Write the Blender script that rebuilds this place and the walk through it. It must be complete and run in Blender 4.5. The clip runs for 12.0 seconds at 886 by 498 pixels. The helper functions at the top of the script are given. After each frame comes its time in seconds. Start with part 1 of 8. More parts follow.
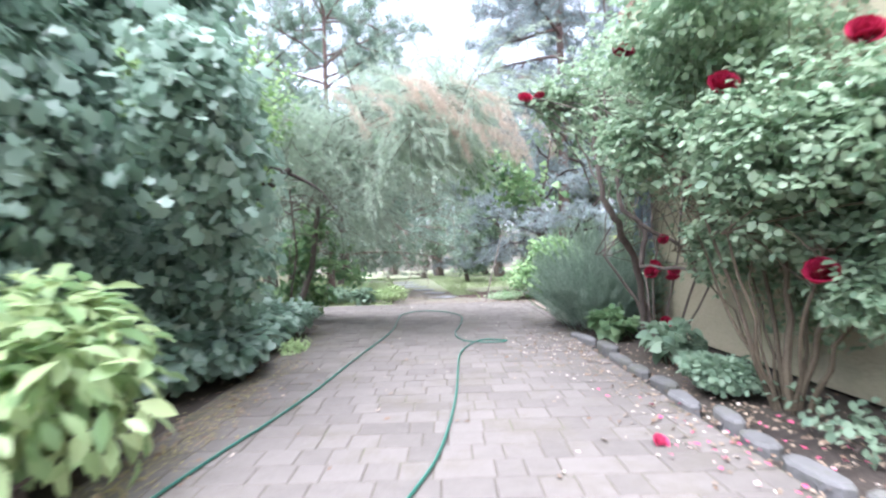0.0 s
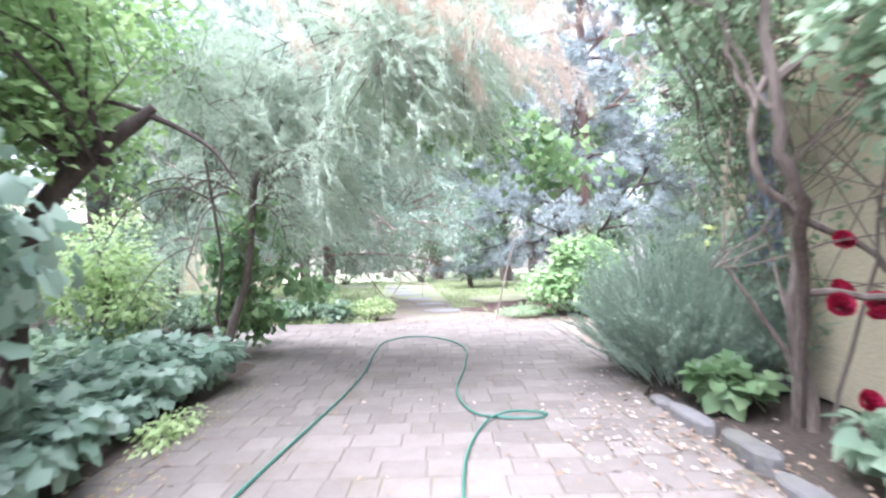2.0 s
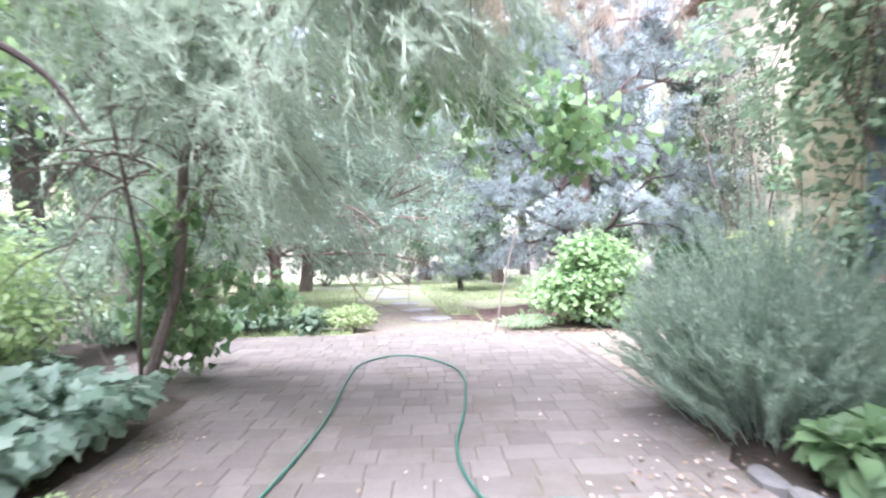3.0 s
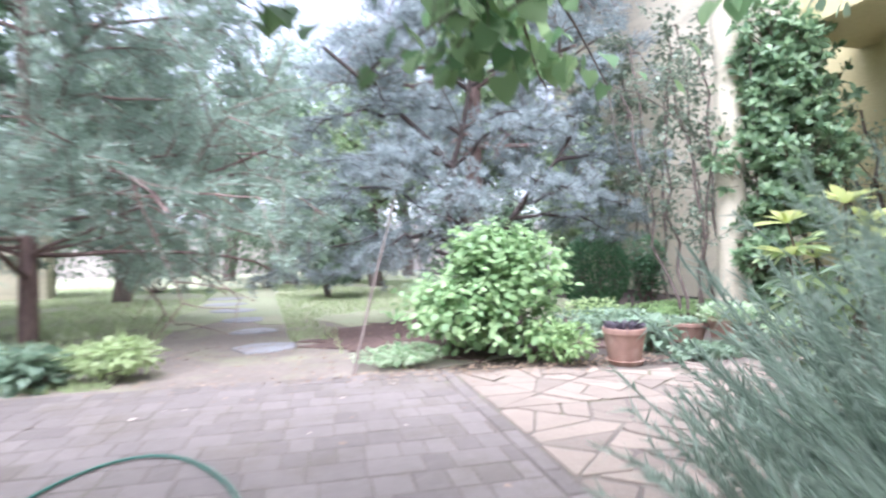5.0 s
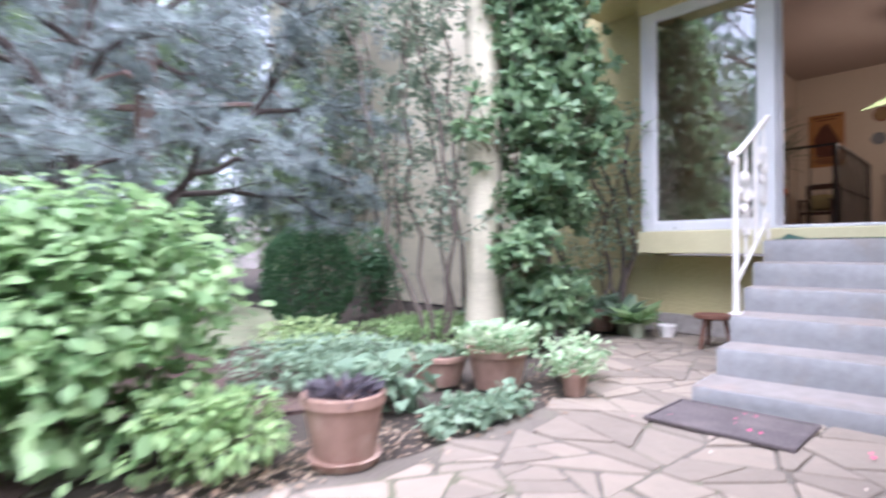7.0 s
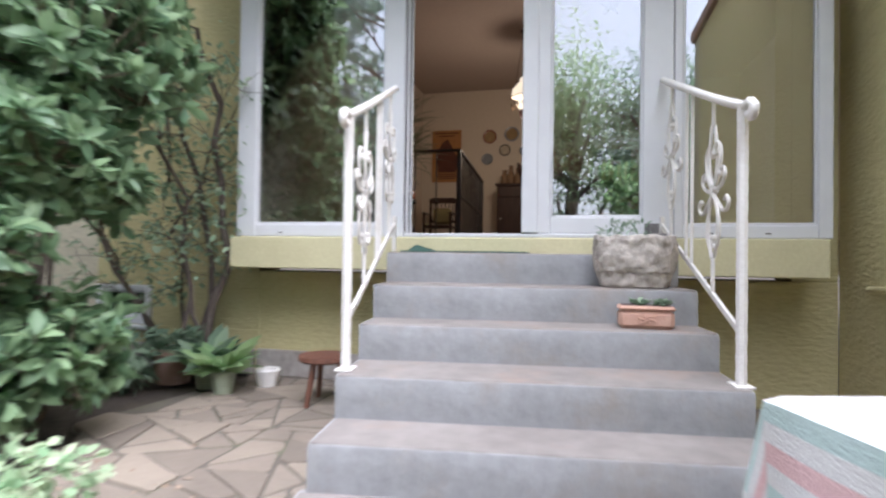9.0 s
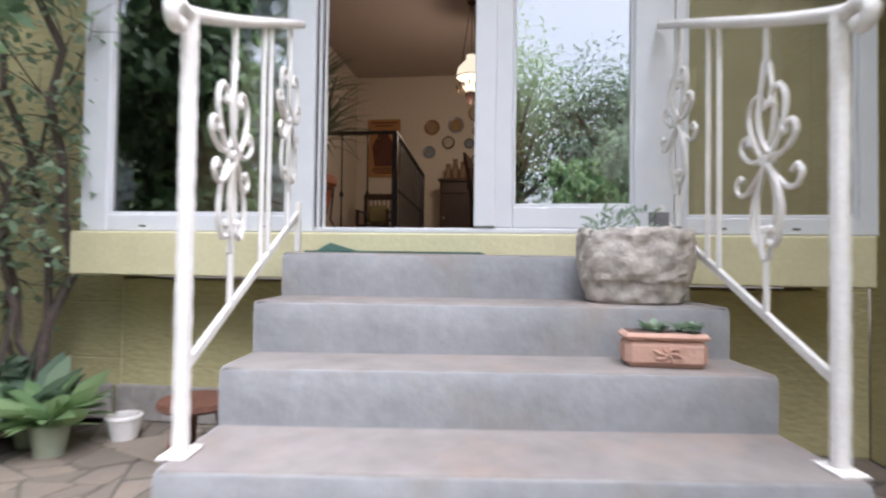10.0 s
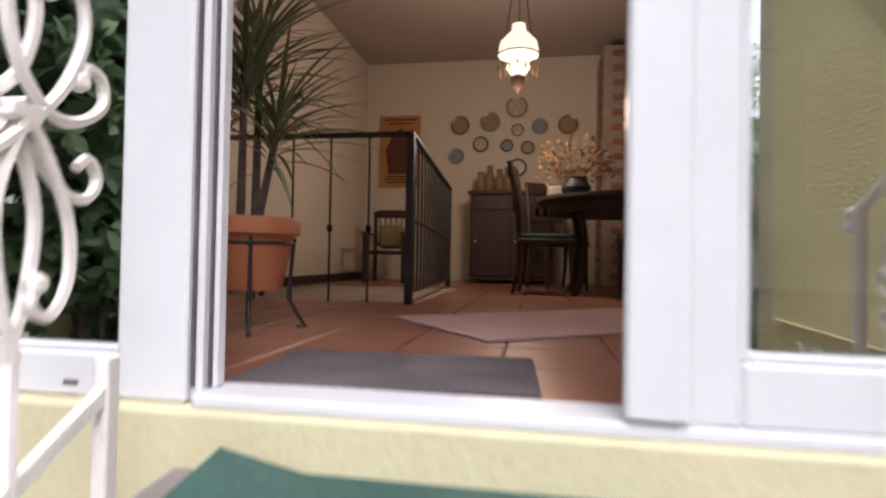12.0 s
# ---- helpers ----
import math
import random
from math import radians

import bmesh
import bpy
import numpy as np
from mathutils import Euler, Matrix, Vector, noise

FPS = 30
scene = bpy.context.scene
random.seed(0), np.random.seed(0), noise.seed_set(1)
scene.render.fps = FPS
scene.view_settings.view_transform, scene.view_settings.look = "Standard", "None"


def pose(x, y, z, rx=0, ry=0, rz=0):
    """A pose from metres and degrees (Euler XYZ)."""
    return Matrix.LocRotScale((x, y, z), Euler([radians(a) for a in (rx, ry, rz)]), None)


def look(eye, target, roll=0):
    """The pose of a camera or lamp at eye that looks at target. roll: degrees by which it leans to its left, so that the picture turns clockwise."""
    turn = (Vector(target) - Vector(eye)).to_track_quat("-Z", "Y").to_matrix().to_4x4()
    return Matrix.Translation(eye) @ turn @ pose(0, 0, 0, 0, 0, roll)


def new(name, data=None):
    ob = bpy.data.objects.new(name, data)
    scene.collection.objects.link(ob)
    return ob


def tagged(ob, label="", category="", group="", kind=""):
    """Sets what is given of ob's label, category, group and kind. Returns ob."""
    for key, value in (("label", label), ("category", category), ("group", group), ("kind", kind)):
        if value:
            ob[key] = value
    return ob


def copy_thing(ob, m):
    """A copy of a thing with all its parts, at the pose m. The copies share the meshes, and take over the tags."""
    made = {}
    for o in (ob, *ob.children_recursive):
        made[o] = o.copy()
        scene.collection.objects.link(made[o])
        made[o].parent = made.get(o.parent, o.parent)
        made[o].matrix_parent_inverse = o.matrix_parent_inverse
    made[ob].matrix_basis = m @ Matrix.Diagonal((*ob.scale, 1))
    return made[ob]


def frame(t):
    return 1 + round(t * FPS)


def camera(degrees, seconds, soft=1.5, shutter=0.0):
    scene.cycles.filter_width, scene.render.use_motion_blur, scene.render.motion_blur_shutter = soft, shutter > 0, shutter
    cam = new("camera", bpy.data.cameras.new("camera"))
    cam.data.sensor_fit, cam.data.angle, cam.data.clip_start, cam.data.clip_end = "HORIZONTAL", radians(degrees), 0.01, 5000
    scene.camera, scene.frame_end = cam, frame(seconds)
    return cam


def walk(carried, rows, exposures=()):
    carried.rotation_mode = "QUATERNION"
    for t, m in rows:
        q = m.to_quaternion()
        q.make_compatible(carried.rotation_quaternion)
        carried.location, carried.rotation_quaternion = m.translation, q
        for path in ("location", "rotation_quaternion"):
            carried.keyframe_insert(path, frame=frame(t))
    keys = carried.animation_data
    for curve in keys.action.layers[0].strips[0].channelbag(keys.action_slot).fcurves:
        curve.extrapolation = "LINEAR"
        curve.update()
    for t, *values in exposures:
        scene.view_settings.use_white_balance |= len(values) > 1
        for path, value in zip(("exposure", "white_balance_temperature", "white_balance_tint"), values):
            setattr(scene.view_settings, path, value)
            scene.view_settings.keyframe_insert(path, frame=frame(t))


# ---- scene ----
UNIT = 1.16    # metres in one unit of the plan
SKY, SUN, LAMP = 0.056, 1.5, 6.0
cam = camera(77.7, 12.0, 2.3, 0.7)
METRES, EYE = 13.2, 0.935
ROWS = [
    (0.0, 0.0, 0.0, 0.0, 0.02, 0.52, 1.73),
    (0.5, 0.0053, 0.0478, 0.0008, -0.77, 0.47, 1.69),
    (1.0, 0.0065, 0.0939, 0.0009, -0.09, 0.48, 1.63),
    (1.5, 0.0052, 0.1396, 0.0017, 0.04, 0.5, 1.56),
    (2.0, 0.0038, 0.1844, 0.0047, 0.16, 0.43, 1.51),
    (2.5, -0.0008, 0.2294, 0.0055, -0.64, 0.35, 1.35),
    (4.5, 0.0202, 0.4159, 0.006, -7.45, 0.06, 1.15),
    (5.0, 0.0371, 0.4609, 0.0042, -13.24, -0.02, 1.07),
    (5.5, 0.0601, 0.507, 0.002, -17.93, -0.03, 1.01),
    (6.0, 0.0826, 0.5487, -0.0017, -24.52, -0.14, 0.78),
    (6.5, 0.1085, 0.587, -0.0062, -34.09, -0.23, 0.68),
    (7.0, 0.1362, 0.619, -0.0011, -40.92, -0.28, 0.5),
    (7.5, 0.1678, 0.6405, 0.0017, -54.94, -0.34, 0.45),
    (9.5, 0.3062, 0.6672, -0.0012, -79.53, 1.17, -0.83),
    (10.0, 0.3407, 0.6733, -0.0011, -82.39, 1.29, -0.78),
    (10.5, 0.3774, 0.6778, 0.0001, -82.77, 1.32, -0.96),
    (11.0, 0.4113, 0.6841, 0.0076, -81.68, 1.29, -1.1),
    (11.5, 0.4398, 0.6901, 0.0182, -81.51, 1.22, -1.07),
    (12.0, 0.4626, 0.6986, 0.0298, -80.22, 0.98, -1.04),
]
walk(cam, [(t, pose(UNIT * METRES * x, UNIT * METRES * y, UNIT * (METRES * z + EYE), 90 + pitch, roll, yaw)) for t, x, y, z, yaw, pitch, roll in ROWS],
     [(0.0, 3.0, 5500, 15), (1.0, 3.25, 5500, 17), (1.5, 3.45, 5450, 18), (2.5, 3.6, 5600, 21), (4.5, 3.25, 5500, 21), (5.5, 2.95, 5450, 21), (6.5, 3.1, 5350, 23), (7.0, 2.9, 5400, 23), (7.5, 2.75, 5550, 19), (9.5, 2.7, 5700, 15), (11.0, 2.9, 5850, 16), (12.0, 3.05, 6000, 20)])

# ---- world and light ----
world = bpy.data.worlds.new("overcast_sky")
scene.world = world
world.use_nodes = True
wn = world.node_tree
wn.nodes.clear()
w_out = wn.nodes.new("ShaderNodeOutputWorld")
w_bg = wn.nodes.new("ShaderNodeBackground")
w_sky = wn.nodes.new("ShaderNodeTexSky")
w_sky.sky_type = 'NISHITA'
w_sky.sun_disc = False
w_sky.sun_elevation = radians(69)
w_sky.sun_rotation = radians(217)
w_sky.air_density, w_sky.dust_density = 1.2, 3.0
w_hsv = wn.nodes.new("ShaderNodeHueSaturation")
w_hsv.inputs["Saturation"].default_value = 0.22
wn.links.new(w_sky.outputs[0], w_hsv.inputs["Color"])
wn.links.new(w_hsv.outputs[0], w_bg.inputs["Color"])
w_bg.inputs["Strength"].default_value = SKY
wn.links.new(w_bg.outputs[0], w_out.inputs["Surface"])

sun_data = bpy.data.lights.new("sun", 'SUN')
sun_data.energy, sun_data.angle, sun_data.color = SUN, radians(75), (1.0, 0.96, 0.9)
sun = new("sun", sun_data)
sun.matrix_world = look((-2.1, -2.75, 9), (0, 0, 0))


# ---- materials ----
def shade(name, a, b=None, fine=40.0, broad=2.5, rough=0.8, bump=0.25, bump_scale=60.0, metal=0.0,
          island=0.0, per_object=0.0, thin=0.0, stain=None, stain_amount=0.0, spec=0.3, stretch=(1, 1, 1), spread_out=False):
    """A surface between two colours with grain, broad patches and relief."""
    b = b or tuple(c * 0.72 for c in a)
    m = bpy.data.materials.new(name)
    m.use_nodes = True
    nt = m.node_tree
    nodes, link = nt.nodes, nt.links.new
    bsdf = nodes["Principled BSDF"]
    tc = nodes.new("ShaderNodeTexCoord")
    mp = nodes.new("ShaderNodeMapping")
    mp.inputs["Scale"].default_value = stretch
    link(nodes.new("ShaderNodeNewGeometry").outputs["Position"] if spread_out else tc.outputs["Object"], mp.inputs["Vector"])
    n1 = nodes.new("ShaderNodeTexNoise")
    n1.inputs["Scale"].default_value, n1.inputs["Detail"].default_value = fine, 5
    n2 = nodes.new("ShaderNodeTexNoise")
    n2.inputs["Scale"].default_value, n2.inputs["Detail"].default_value = broad, 4
    link(mp.outputs[0], n1.inputs["Vector"])
    link(mp.outputs[0], n2.inputs["Vector"])
    mid = nodes.new("ShaderNodeMath")
    mid.operation = 'MULTIPLY_ADD'
    link(n1.outputs["Fac"], mid.inputs[0])
    mid.inputs[1].default_value = 0.5
    half = nodes.new("ShaderNodeMath")
    half.operation = 'MULTIPLY'
    link(n2.outputs["Fac"], half.inputs[0])
    half.inputs[1].default_value = 0.5
    link(half.outputs[0], mid.inputs[2])
    fac = mid.outputs[0]
    if island or per_object:
        if island:
            src = nodes.new("ShaderNodeNewGeometry").outputs["Random Per Island"]
        else:
            src = nodes.new("ShaderNodeObjectInfo").outputs["Random"]
        mixf = nodes.new("ShaderNodeMix")
        mixf.inputs["Factor"].default_value = island or per_object
        link(fac, mixf.inputs["A"])
        link(src, mixf.inputs["B"])
        fac = mixf.outputs["Result"]
    ramp = nodes.new("ShaderNodeValToRGB")
    lo, hi = (0.12, 0.9) if (island or per_object) else (0.33, 0.67)
    ramp.color_ramp.elements[0].position, ramp.color_ramp.elements[0].color = lo, (*b, 1)
    ramp.color_ramp.elements[1].position, ramp.color_ramp.elements[1].color = hi, (*a, 1)
    link(fac, ramp.inputs["Fac"])
    col = ramp.outputs["Color"]
    if stain:
        n3 = nodes.new("ShaderNodeTexNoise")
        n3.inputs["Scale"].default_value, n3.inputs["Detail"].default_value = broad * 0.6 + 0.7, 8
        n3.inputs["Roughness"].default_value = 0.7
        link(mp.outputs[0], n3.inputs["Vector"])
        r3 = nodes.new("ShaderNodeValToRGB")
        r3.color_ramp.elements[0].position, r3.color_ramp.elements[1].position = 0.5, 0.68
        link(n3.outputs["Fac"], r3.inputs["Fac"])
        mul = nodes.new("ShaderNodeMath")
        mul.operation = 'MULTIPLY'
        mul.inputs[1].default_value = stain_amount
        link(r3.outputs["Color"], mul.inputs[0])
        mx = nodes.new("ShaderNodeMix")
        mx.data_type = 'RGBA'
        link(mul.outputs[0], mx.inputs["Factor"])
        link(col, mx.inputs[6])
        mx.inputs[7].default_value = (*stain, 1)
        col = mx.outputs[2]
    link(col, bsdf.inputs["Base Color"])
    bsdf.inputs["Roughness"].default_value = rough
    bsdf.inputs["Metallic"].default_value = metal
    bsdf.inputs["Specular IOR Level"].default_value = spec
    if bump:
        nb = nodes.new("ShaderNodeTexNoise")
        nb.inputs["Scale"].default_value, nb.inputs["Detail"].default_value = bump_scale, 6
        link(mp.outputs[0], nb.inputs["Vector"])
        bp = nodes.new("ShaderNodeBump")
        bp.inputs["Strength"].default_value, bp.inputs["Distance"].default_value = bump, 0.012
        link(nb.outputs["Fac"], bp.inputs["Height"])
        link(bp.outputs["Normal"], bsdf.inputs["Normal"])
    if thin:
        tr = nodes.new("ShaderNodeBsdfTranslucent")
        link(col, tr.inputs["Color"])
        ms = nodes.new("ShaderNodeMixShader")
        ms.inputs[0].default_value = thin
        link(bsdf.outputs[0], ms.inputs[1])
        link(tr.outputs[0], ms.inputs[2])
        link(ms.outputs[0], nodes["Material Output"].inputs["Surface"])
    return m


def leaf_mat(name, a, b, rough=0.45, thin=0.45, spec=0.35):
    return shade(name, a, b, fine=9.0, broad=1.6, rough=rough, bump=0.0, island=0.7, thin=thin, spec=spec)


M_SOIL = shade("soil", (0.085, 0.067, 0.055), (0.035, 0.028, 0.024), 35, 1.3, 0.95, 0.9, 25, stain=(0.11, 0.10, 0.065), stain_amount=0.4)
M_MULCH = shade("mulch", (0.15, 0.10, 0.085), (0.07, 0.045, 0.04), 30, 3, 0.95, 0.9, 40)
M_TURF = shade("turf", (0.34, 0.36, 0.23), (0.24, 0.25, 0.16), 30, 0.6, 0.95, 0.6, 60, stain=(0.36, 0.31, 0.23), stain_amount=0.75)
M_WORN = shade("worn_bare_ground", (0.25, 0.215, 0.18), (0.15, 0.125, 0.105), 35, 1.1, 0.95, 0.8, 30, stain=(0.24, 0.25, 0.15), stain_amount=0.7)
M_PAVER = shade("paver_stone", (0.225, 0.198, 0.18), (0.112, 0.097, 0.087), 11, 1.6, 0.9, 0.6, 30, per_object=0.34, stain=(0.13, 0.111, 0.085), stain_amount=0.75, spread_out=True)
M_PAVER_FAR = shade("paver_stone_joined", (0.225, 0.198, 0.18), (0.112, 0.097, 0.087), 11, 1.6, 0.9, 0.6, 30, island=0.34, stain=(0.13, 0.111, 0.085), stain_amount=0.75, spread_out=True)
M_JOINT = shade("joint_sand", (0.165, 0.14, 0.118), (0.10, 0.085, 0.07), 60, 2, 0.95, 0.6, 90, stain=(0.13, 0.14, 0.07), stain_amount=0.6)
M_FLAG = shade("flagstone", (0.30, 0.247, 0.197), (0.155, 0.128, 0.106), 8, 2.0, 0.85, 0.6, 22, per_object=0.5, stain=(0.20, 0.17, 0.14), stain_amount=0.6, spread_out=True)
M_KERB = shade("kerb_stone", (0.21, 0.20, 0.20), (0.09, 0.085, 0.08), 14, 4, 0.92, 0.9, 30, per_object=0.3, stain=(0.12, 0.12, 0.08), stain_amount=0.6, spread_out=True)
M_YELLOW = shade("yellow_stucco", (0.64, 0.57, 0.32), (0.56, 0.49, 0.265), 30, 1.0, 0.92, 0.9, 30, stain=(0.48, 0.42, 0.22), stain_amount=0.45, stretch=(0.6, 0.6, 1.6))
# cream of the column; on wall_west it also carries brighter sky light
M_CREAM_SKYLIT = shade("cream_and_skylit_stucco", (0.68, 0.62, 0.48), (0.58, 0.52, 0.40), 30, 1.0, 0.92, 0.7, 30, stain=(0.31, 0.28, 0.21), stain_amount=0.5, stretch=(0.6, 0.6, 1.6))
M_WING = shade("wing_stucco", (0.55, 0.49, 0.35), (0.46, 0.405, 0.28), 30, 1.0, 0.92, 0.7, 30, stain=(0.30, 0.27, 0.205), stain_amount=0.6, stretch=(0.6, 0.6, 1.6))
M_BEAM = shade("yellow_paint", (0.66, 0.61, 0.39), (0.58, 0.53, 0.33), 40, 1.5, 0.7, 0.2, 50, stain=(0.45, 0.40, 0.24), stain_amount=0.35)
M_PLINTH = shade("rubble_plinth", (0.46, 0.42, 0.39), (0.28, 0.25, 0.23), 15, 4, 0.9, 0.9, 18)
M_CONCRETE = shade("grey_painted_concrete", (0.325, 0.325, 0.335), (0.235, 0.233, 0.24), 14, 2.6, 0.85, 0.35, 22, stain=(0.27, 0.235, 0.21), stain_amount=0.75, spread_out=True)
M_TREAD = shade("worn_concrete_tread", (0.262, 0.235, 0.222), (0.185, 0.163, 0.153), 9, 2.0, 0.85, 0.12, 30, stain=(0.28, 0.205, 0.17), stain_amount=0.7, spread_out=True)
M_UPVC = shade("white_window_plastic", (0.72, 0.72, 0.745), (0.67, 0.67, 0.695), 10, 1.5, 0.35, 0.0, spec=0.5, stain=(0.6, 0.59, 0.58), stain_amount=0.12)
M_WHITE_IRON = shade("white_painted_iron", (0.84, 0.81, 0.79), (0.72, 0.68, 0.65), 60, 5, 0.45, 0.35, 90, spec=0.5, stain=(0.5, 0.4, 0.33), stain_amount=0.3)
M_BLACK_IRON = shade("black_iron", (0.045, 0.04, 0.042), (0.025, 0.022, 0.022), 60, 5, 0.5, 0.2, 90, spec=0.4)
M_TERRACOTTA = shade("terracotta", (0.37, 0.235, 0.185), (0.25, 0.155, 0.12), 14, 4, 0.85, 0.3, 60, stain=(0.47, 0.38, 0.33), stain_amount=0.55)
M_PALE_CLAY = shade("pale_terracotta", (0.56, 0.35, 0.27), (0.47, 0.28, 0.215), 40, 6, 0.85, 0.3, 60, stain=(0.6, 0.45, 0.38), stain_amount=0.4)
M_PLASTIC_POT = shade("orange_plastic_pot", (0.52, 0.20, 0.10), (0.46, 0.17, 0.085), 20, 3, 0.5, 0.05)
M_STONE_POT = shade("pale_carved_stone", (0.66, 0.60, 0.54), (0.28, 0.245, 0.22), 26, 9, 0.97, 1.0, 34, stain=(0.40, 0.36, 0.32), stain_amount=0.5)
M_BARK = shade("grey_brown_bark", (0.22, 0.18, 0.155), (0.10, 0.08, 0.07), 40, 5, 0.95, 1.0, 30, stretch=(1, 1, 0.3))
M_DARK_BARK = shade("dark_bark", (0.10, 0.08, 0.07), (0.045, 0.035, 0.032), 40, 5, 0.95, 1.0, 30, stretch=(1, 1, 0.3))
M_RED_BARK = shade("reddish_bark", (0.27, 0.19, 0.165), (0.14, 0.095, 0.085), 40, 5, 0.95, 1.0, 30, stretch=(1, 1, 0.3))
M_CANE = shade("grey_cane", (0.19, 0.15, 0.13), (0.09, 0.07, 0.06), 40, 5, 0.9, 0.6, 50)
M_GREEN_CANE = shade("rose_cane", (0.17, 0.135, 0.09), (0.09, 0.07, 0.05), 40, 5, 0.8, 0.5, 50)
M_HOSE = shade("green_hose", (0.045, 0.165, 0.12), (0.03, 0.12, 0.09), 30, 6, 0.4, 0.05, spec=0.5)
M_RUBBER = shade("dark_rubber_mat", (0.15, 0.125, 0.125), (0.075, 0.062, 0.065), 90, 6, 0.9, 0.8, 120, stain=(0.2, 0.16, 0.15), stain_amount=0.4)
M_GREEN_MAT = shade("green_mat_pile", (0.065, 0.135, 0.112), (0.04, 0.088, 0.074), 60, 4, 0.95, 0.8, 200, stain=(0.12, 0.15, 0.13), stain_amount=0.4)
M_WOOD_RED = shade("red_brown_wood", (0.20, 0.09, 0.06), (0.11, 0.05, 0.035), 30, 4, 0.6, 0.2, 50, stretch=(1, 6, 6))
M_WOOD_DARK = shade("dark_stained_wood", (0.07, 0.038, 0.03), (0.035, 0.02, 0.017), 30, 4, 0.45, 0.15, 50, stretch=(6, 6, 1))
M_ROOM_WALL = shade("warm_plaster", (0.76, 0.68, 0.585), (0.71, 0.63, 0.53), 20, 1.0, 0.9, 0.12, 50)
# darker than the wall plaster: the room's dimness is put into this colour
M_CEILING_DIM = shade("dimmed_ceiling_plaster", (0.46, 0.385, 0.345), (0.42, 0.35, 0.31), 20, 1.0, 0.95, 0.05, 50)
M_TILE = shade("terracotta_floor_tile", (0.36, 0.155, 0.10), (0.25, 0.10, 0.066), 14, 3, 0.32, 0.08, 30, per_object=0.45, spec=0.45)
M_GROUT = shade("pale_grout", (0.42, 0.35, 0.30), None, 60, 3, 0.9, 0.2, 90)
M_BRICK = shade("red_brick", (0.36, 0.17, 0.115), (0.24, 0.105, 0.072), 25, 5, 0.9, 0.5, 50, per_object=0.5)
M_RUG = shade("pink_woven_rug", (0.60, 0.41, 0.38), (0.52, 0.34, 0.31), 90, 6, 0.95, 0.5, 160)
M_WHITE_CLOTH = shade("white_cotton", (0.78, 0.77, 0.78), (0.70, 0.68, 0.70), 90, 3, 0.95, 0.4, 220)
M_PINK_CLOTH = shade("pink_cotton", (0.76, 0.52, 0.54), (0.69, 0.46, 0.48), 90, 3, 0.95, 0.4, 220)
M_AQUA_CLOTH = shade("aqua_cotton", (0.56, 0.69, 0.69), (0.5, 0.62, 0.62), 90, 3, 0.95, 0.4, 220)
M_ROSE = shade("red_petals", (0.50, 0.03, 0.095), (0.30, 0.012, 0.04), 30, 8, 0.6, 0.0, island=0.6, thin=0.25)
M_PINK_PETAL = shade("pink_petals", (0.72, 0.13, 0.27), (0.58, 0.08, 0.18), 30, 8, 0.6, 0.0, island=0.5, thin=0.25)
M_DRY_LEAF = shade("dry_leaves", (0.32, 0.245, 0.18), (0.17, 0.11, 0.075), 30, 8, 0.9, 0.0, island=0.8)
M_PALE_PETAL = shade("faded_petals", (0.60, 0.52, 0.45), (0.36, 0.29, 0.24), 30, 8, 0.9, 0.0, island=0.7)

L_AUCUBA = leaf_mat("variegated_leaf", (0.55, 0.63, 0.33), (0.25, 0.39, 0.18), 0.4)
L_VINE = leaf_mat("ivy_leaf", (0.44, 0.56, 0.46), (0.17, 0.265, 0.19), 0.28, spec=0.6)
L_ROSE = leaf_mat("rose_leaf", (0.46, 0.56, 0.38), (0.19, 0.29, 0.18), 0.4, spec=0.45)
L_TAMARISK = leaf_mat("tamarisk_spray", (0.59, 0.66, 0.53), (0.34, 0.42, 0.33), 0.8)
L_PLUME = leaf_mat("dry_plume", (0.70, 0.60, 0.50), (0.52, 0.42, 0.34), 0.9)
L_HEART = leaf_mat("heart_leaf", (0.36, 0.50, 0.24), (0.11, 0.22, 0.10), 0.45, 0.45)
L_SPRUCE = leaf_mat("spruce_needle", (0.42, 0.51, 0.41), (0.19, 0.27, 0.21), 0.7, 0.3)
L_CEDAR = leaf_mat("blue_cedar_needle", (0.44, 0.505, 0.50), (0.20, 0.24, 0.24), 0.7, 0.2)
L_LIGHT = leaf_mat("bright_leaf", (0.42, 0.56, 0.26), (0.2, 0.33, 0.13), 0.5, 0.45)
L_HYDRANGEA = leaf_mat("hydrangea_leaf", (0.40, 0.54, 0.27), (0.20, 0.33, 0.15), 0.45)
L_BRIGHT = leaf_mat("young_yellow_green_leaf", (0.66, 0.70, 0.30), (0.40, 0.48, 0.18), 0.4)
L_WALLROSE = leaf_mat("dull_rose_leaf", (0.27, 0.32, 0.23), (0.10, 0.14, 0.10), 0.5)
L_LIME = leaf_mat("lime_leaf", (0.56, 0.68, 0.36), (0.36, 0.49, 0.22), 0.6)
L_BOX = leaf_mat("clipped_box_leaf", (0.14, 0.27, 0.13), (0.045, 0.11, 0.055), 0.5)
L_DARK = leaf_mat("dark_glossy_leaf", (0.34, 0.47, 0.26), (0.12, 0.21, 0.115), 0.45, spec=0.5)
L_ROSEMARY = leaf_mat("rosemary_needle", (0.46, 0.55, 0.44), (0.22, 0.30, 0.23), 0.7)
L_LIGHTHEART = leaf_mat("fresh_heart_leaf", (0.30, 0.41, 0.22), (0.14, 0.24, 0.11), 0.45)
L_COVER = leaf_mat("ground_cover_leaf", (0.36, 0.46, 0.32), (0.165, 0.25, 0.17), 0.5)
L_PALEVAR = leaf_mat("cream_edged_leaf", (0.60, 0.66, 0.46), (0.22, 0.38, 0.20), 0.5)
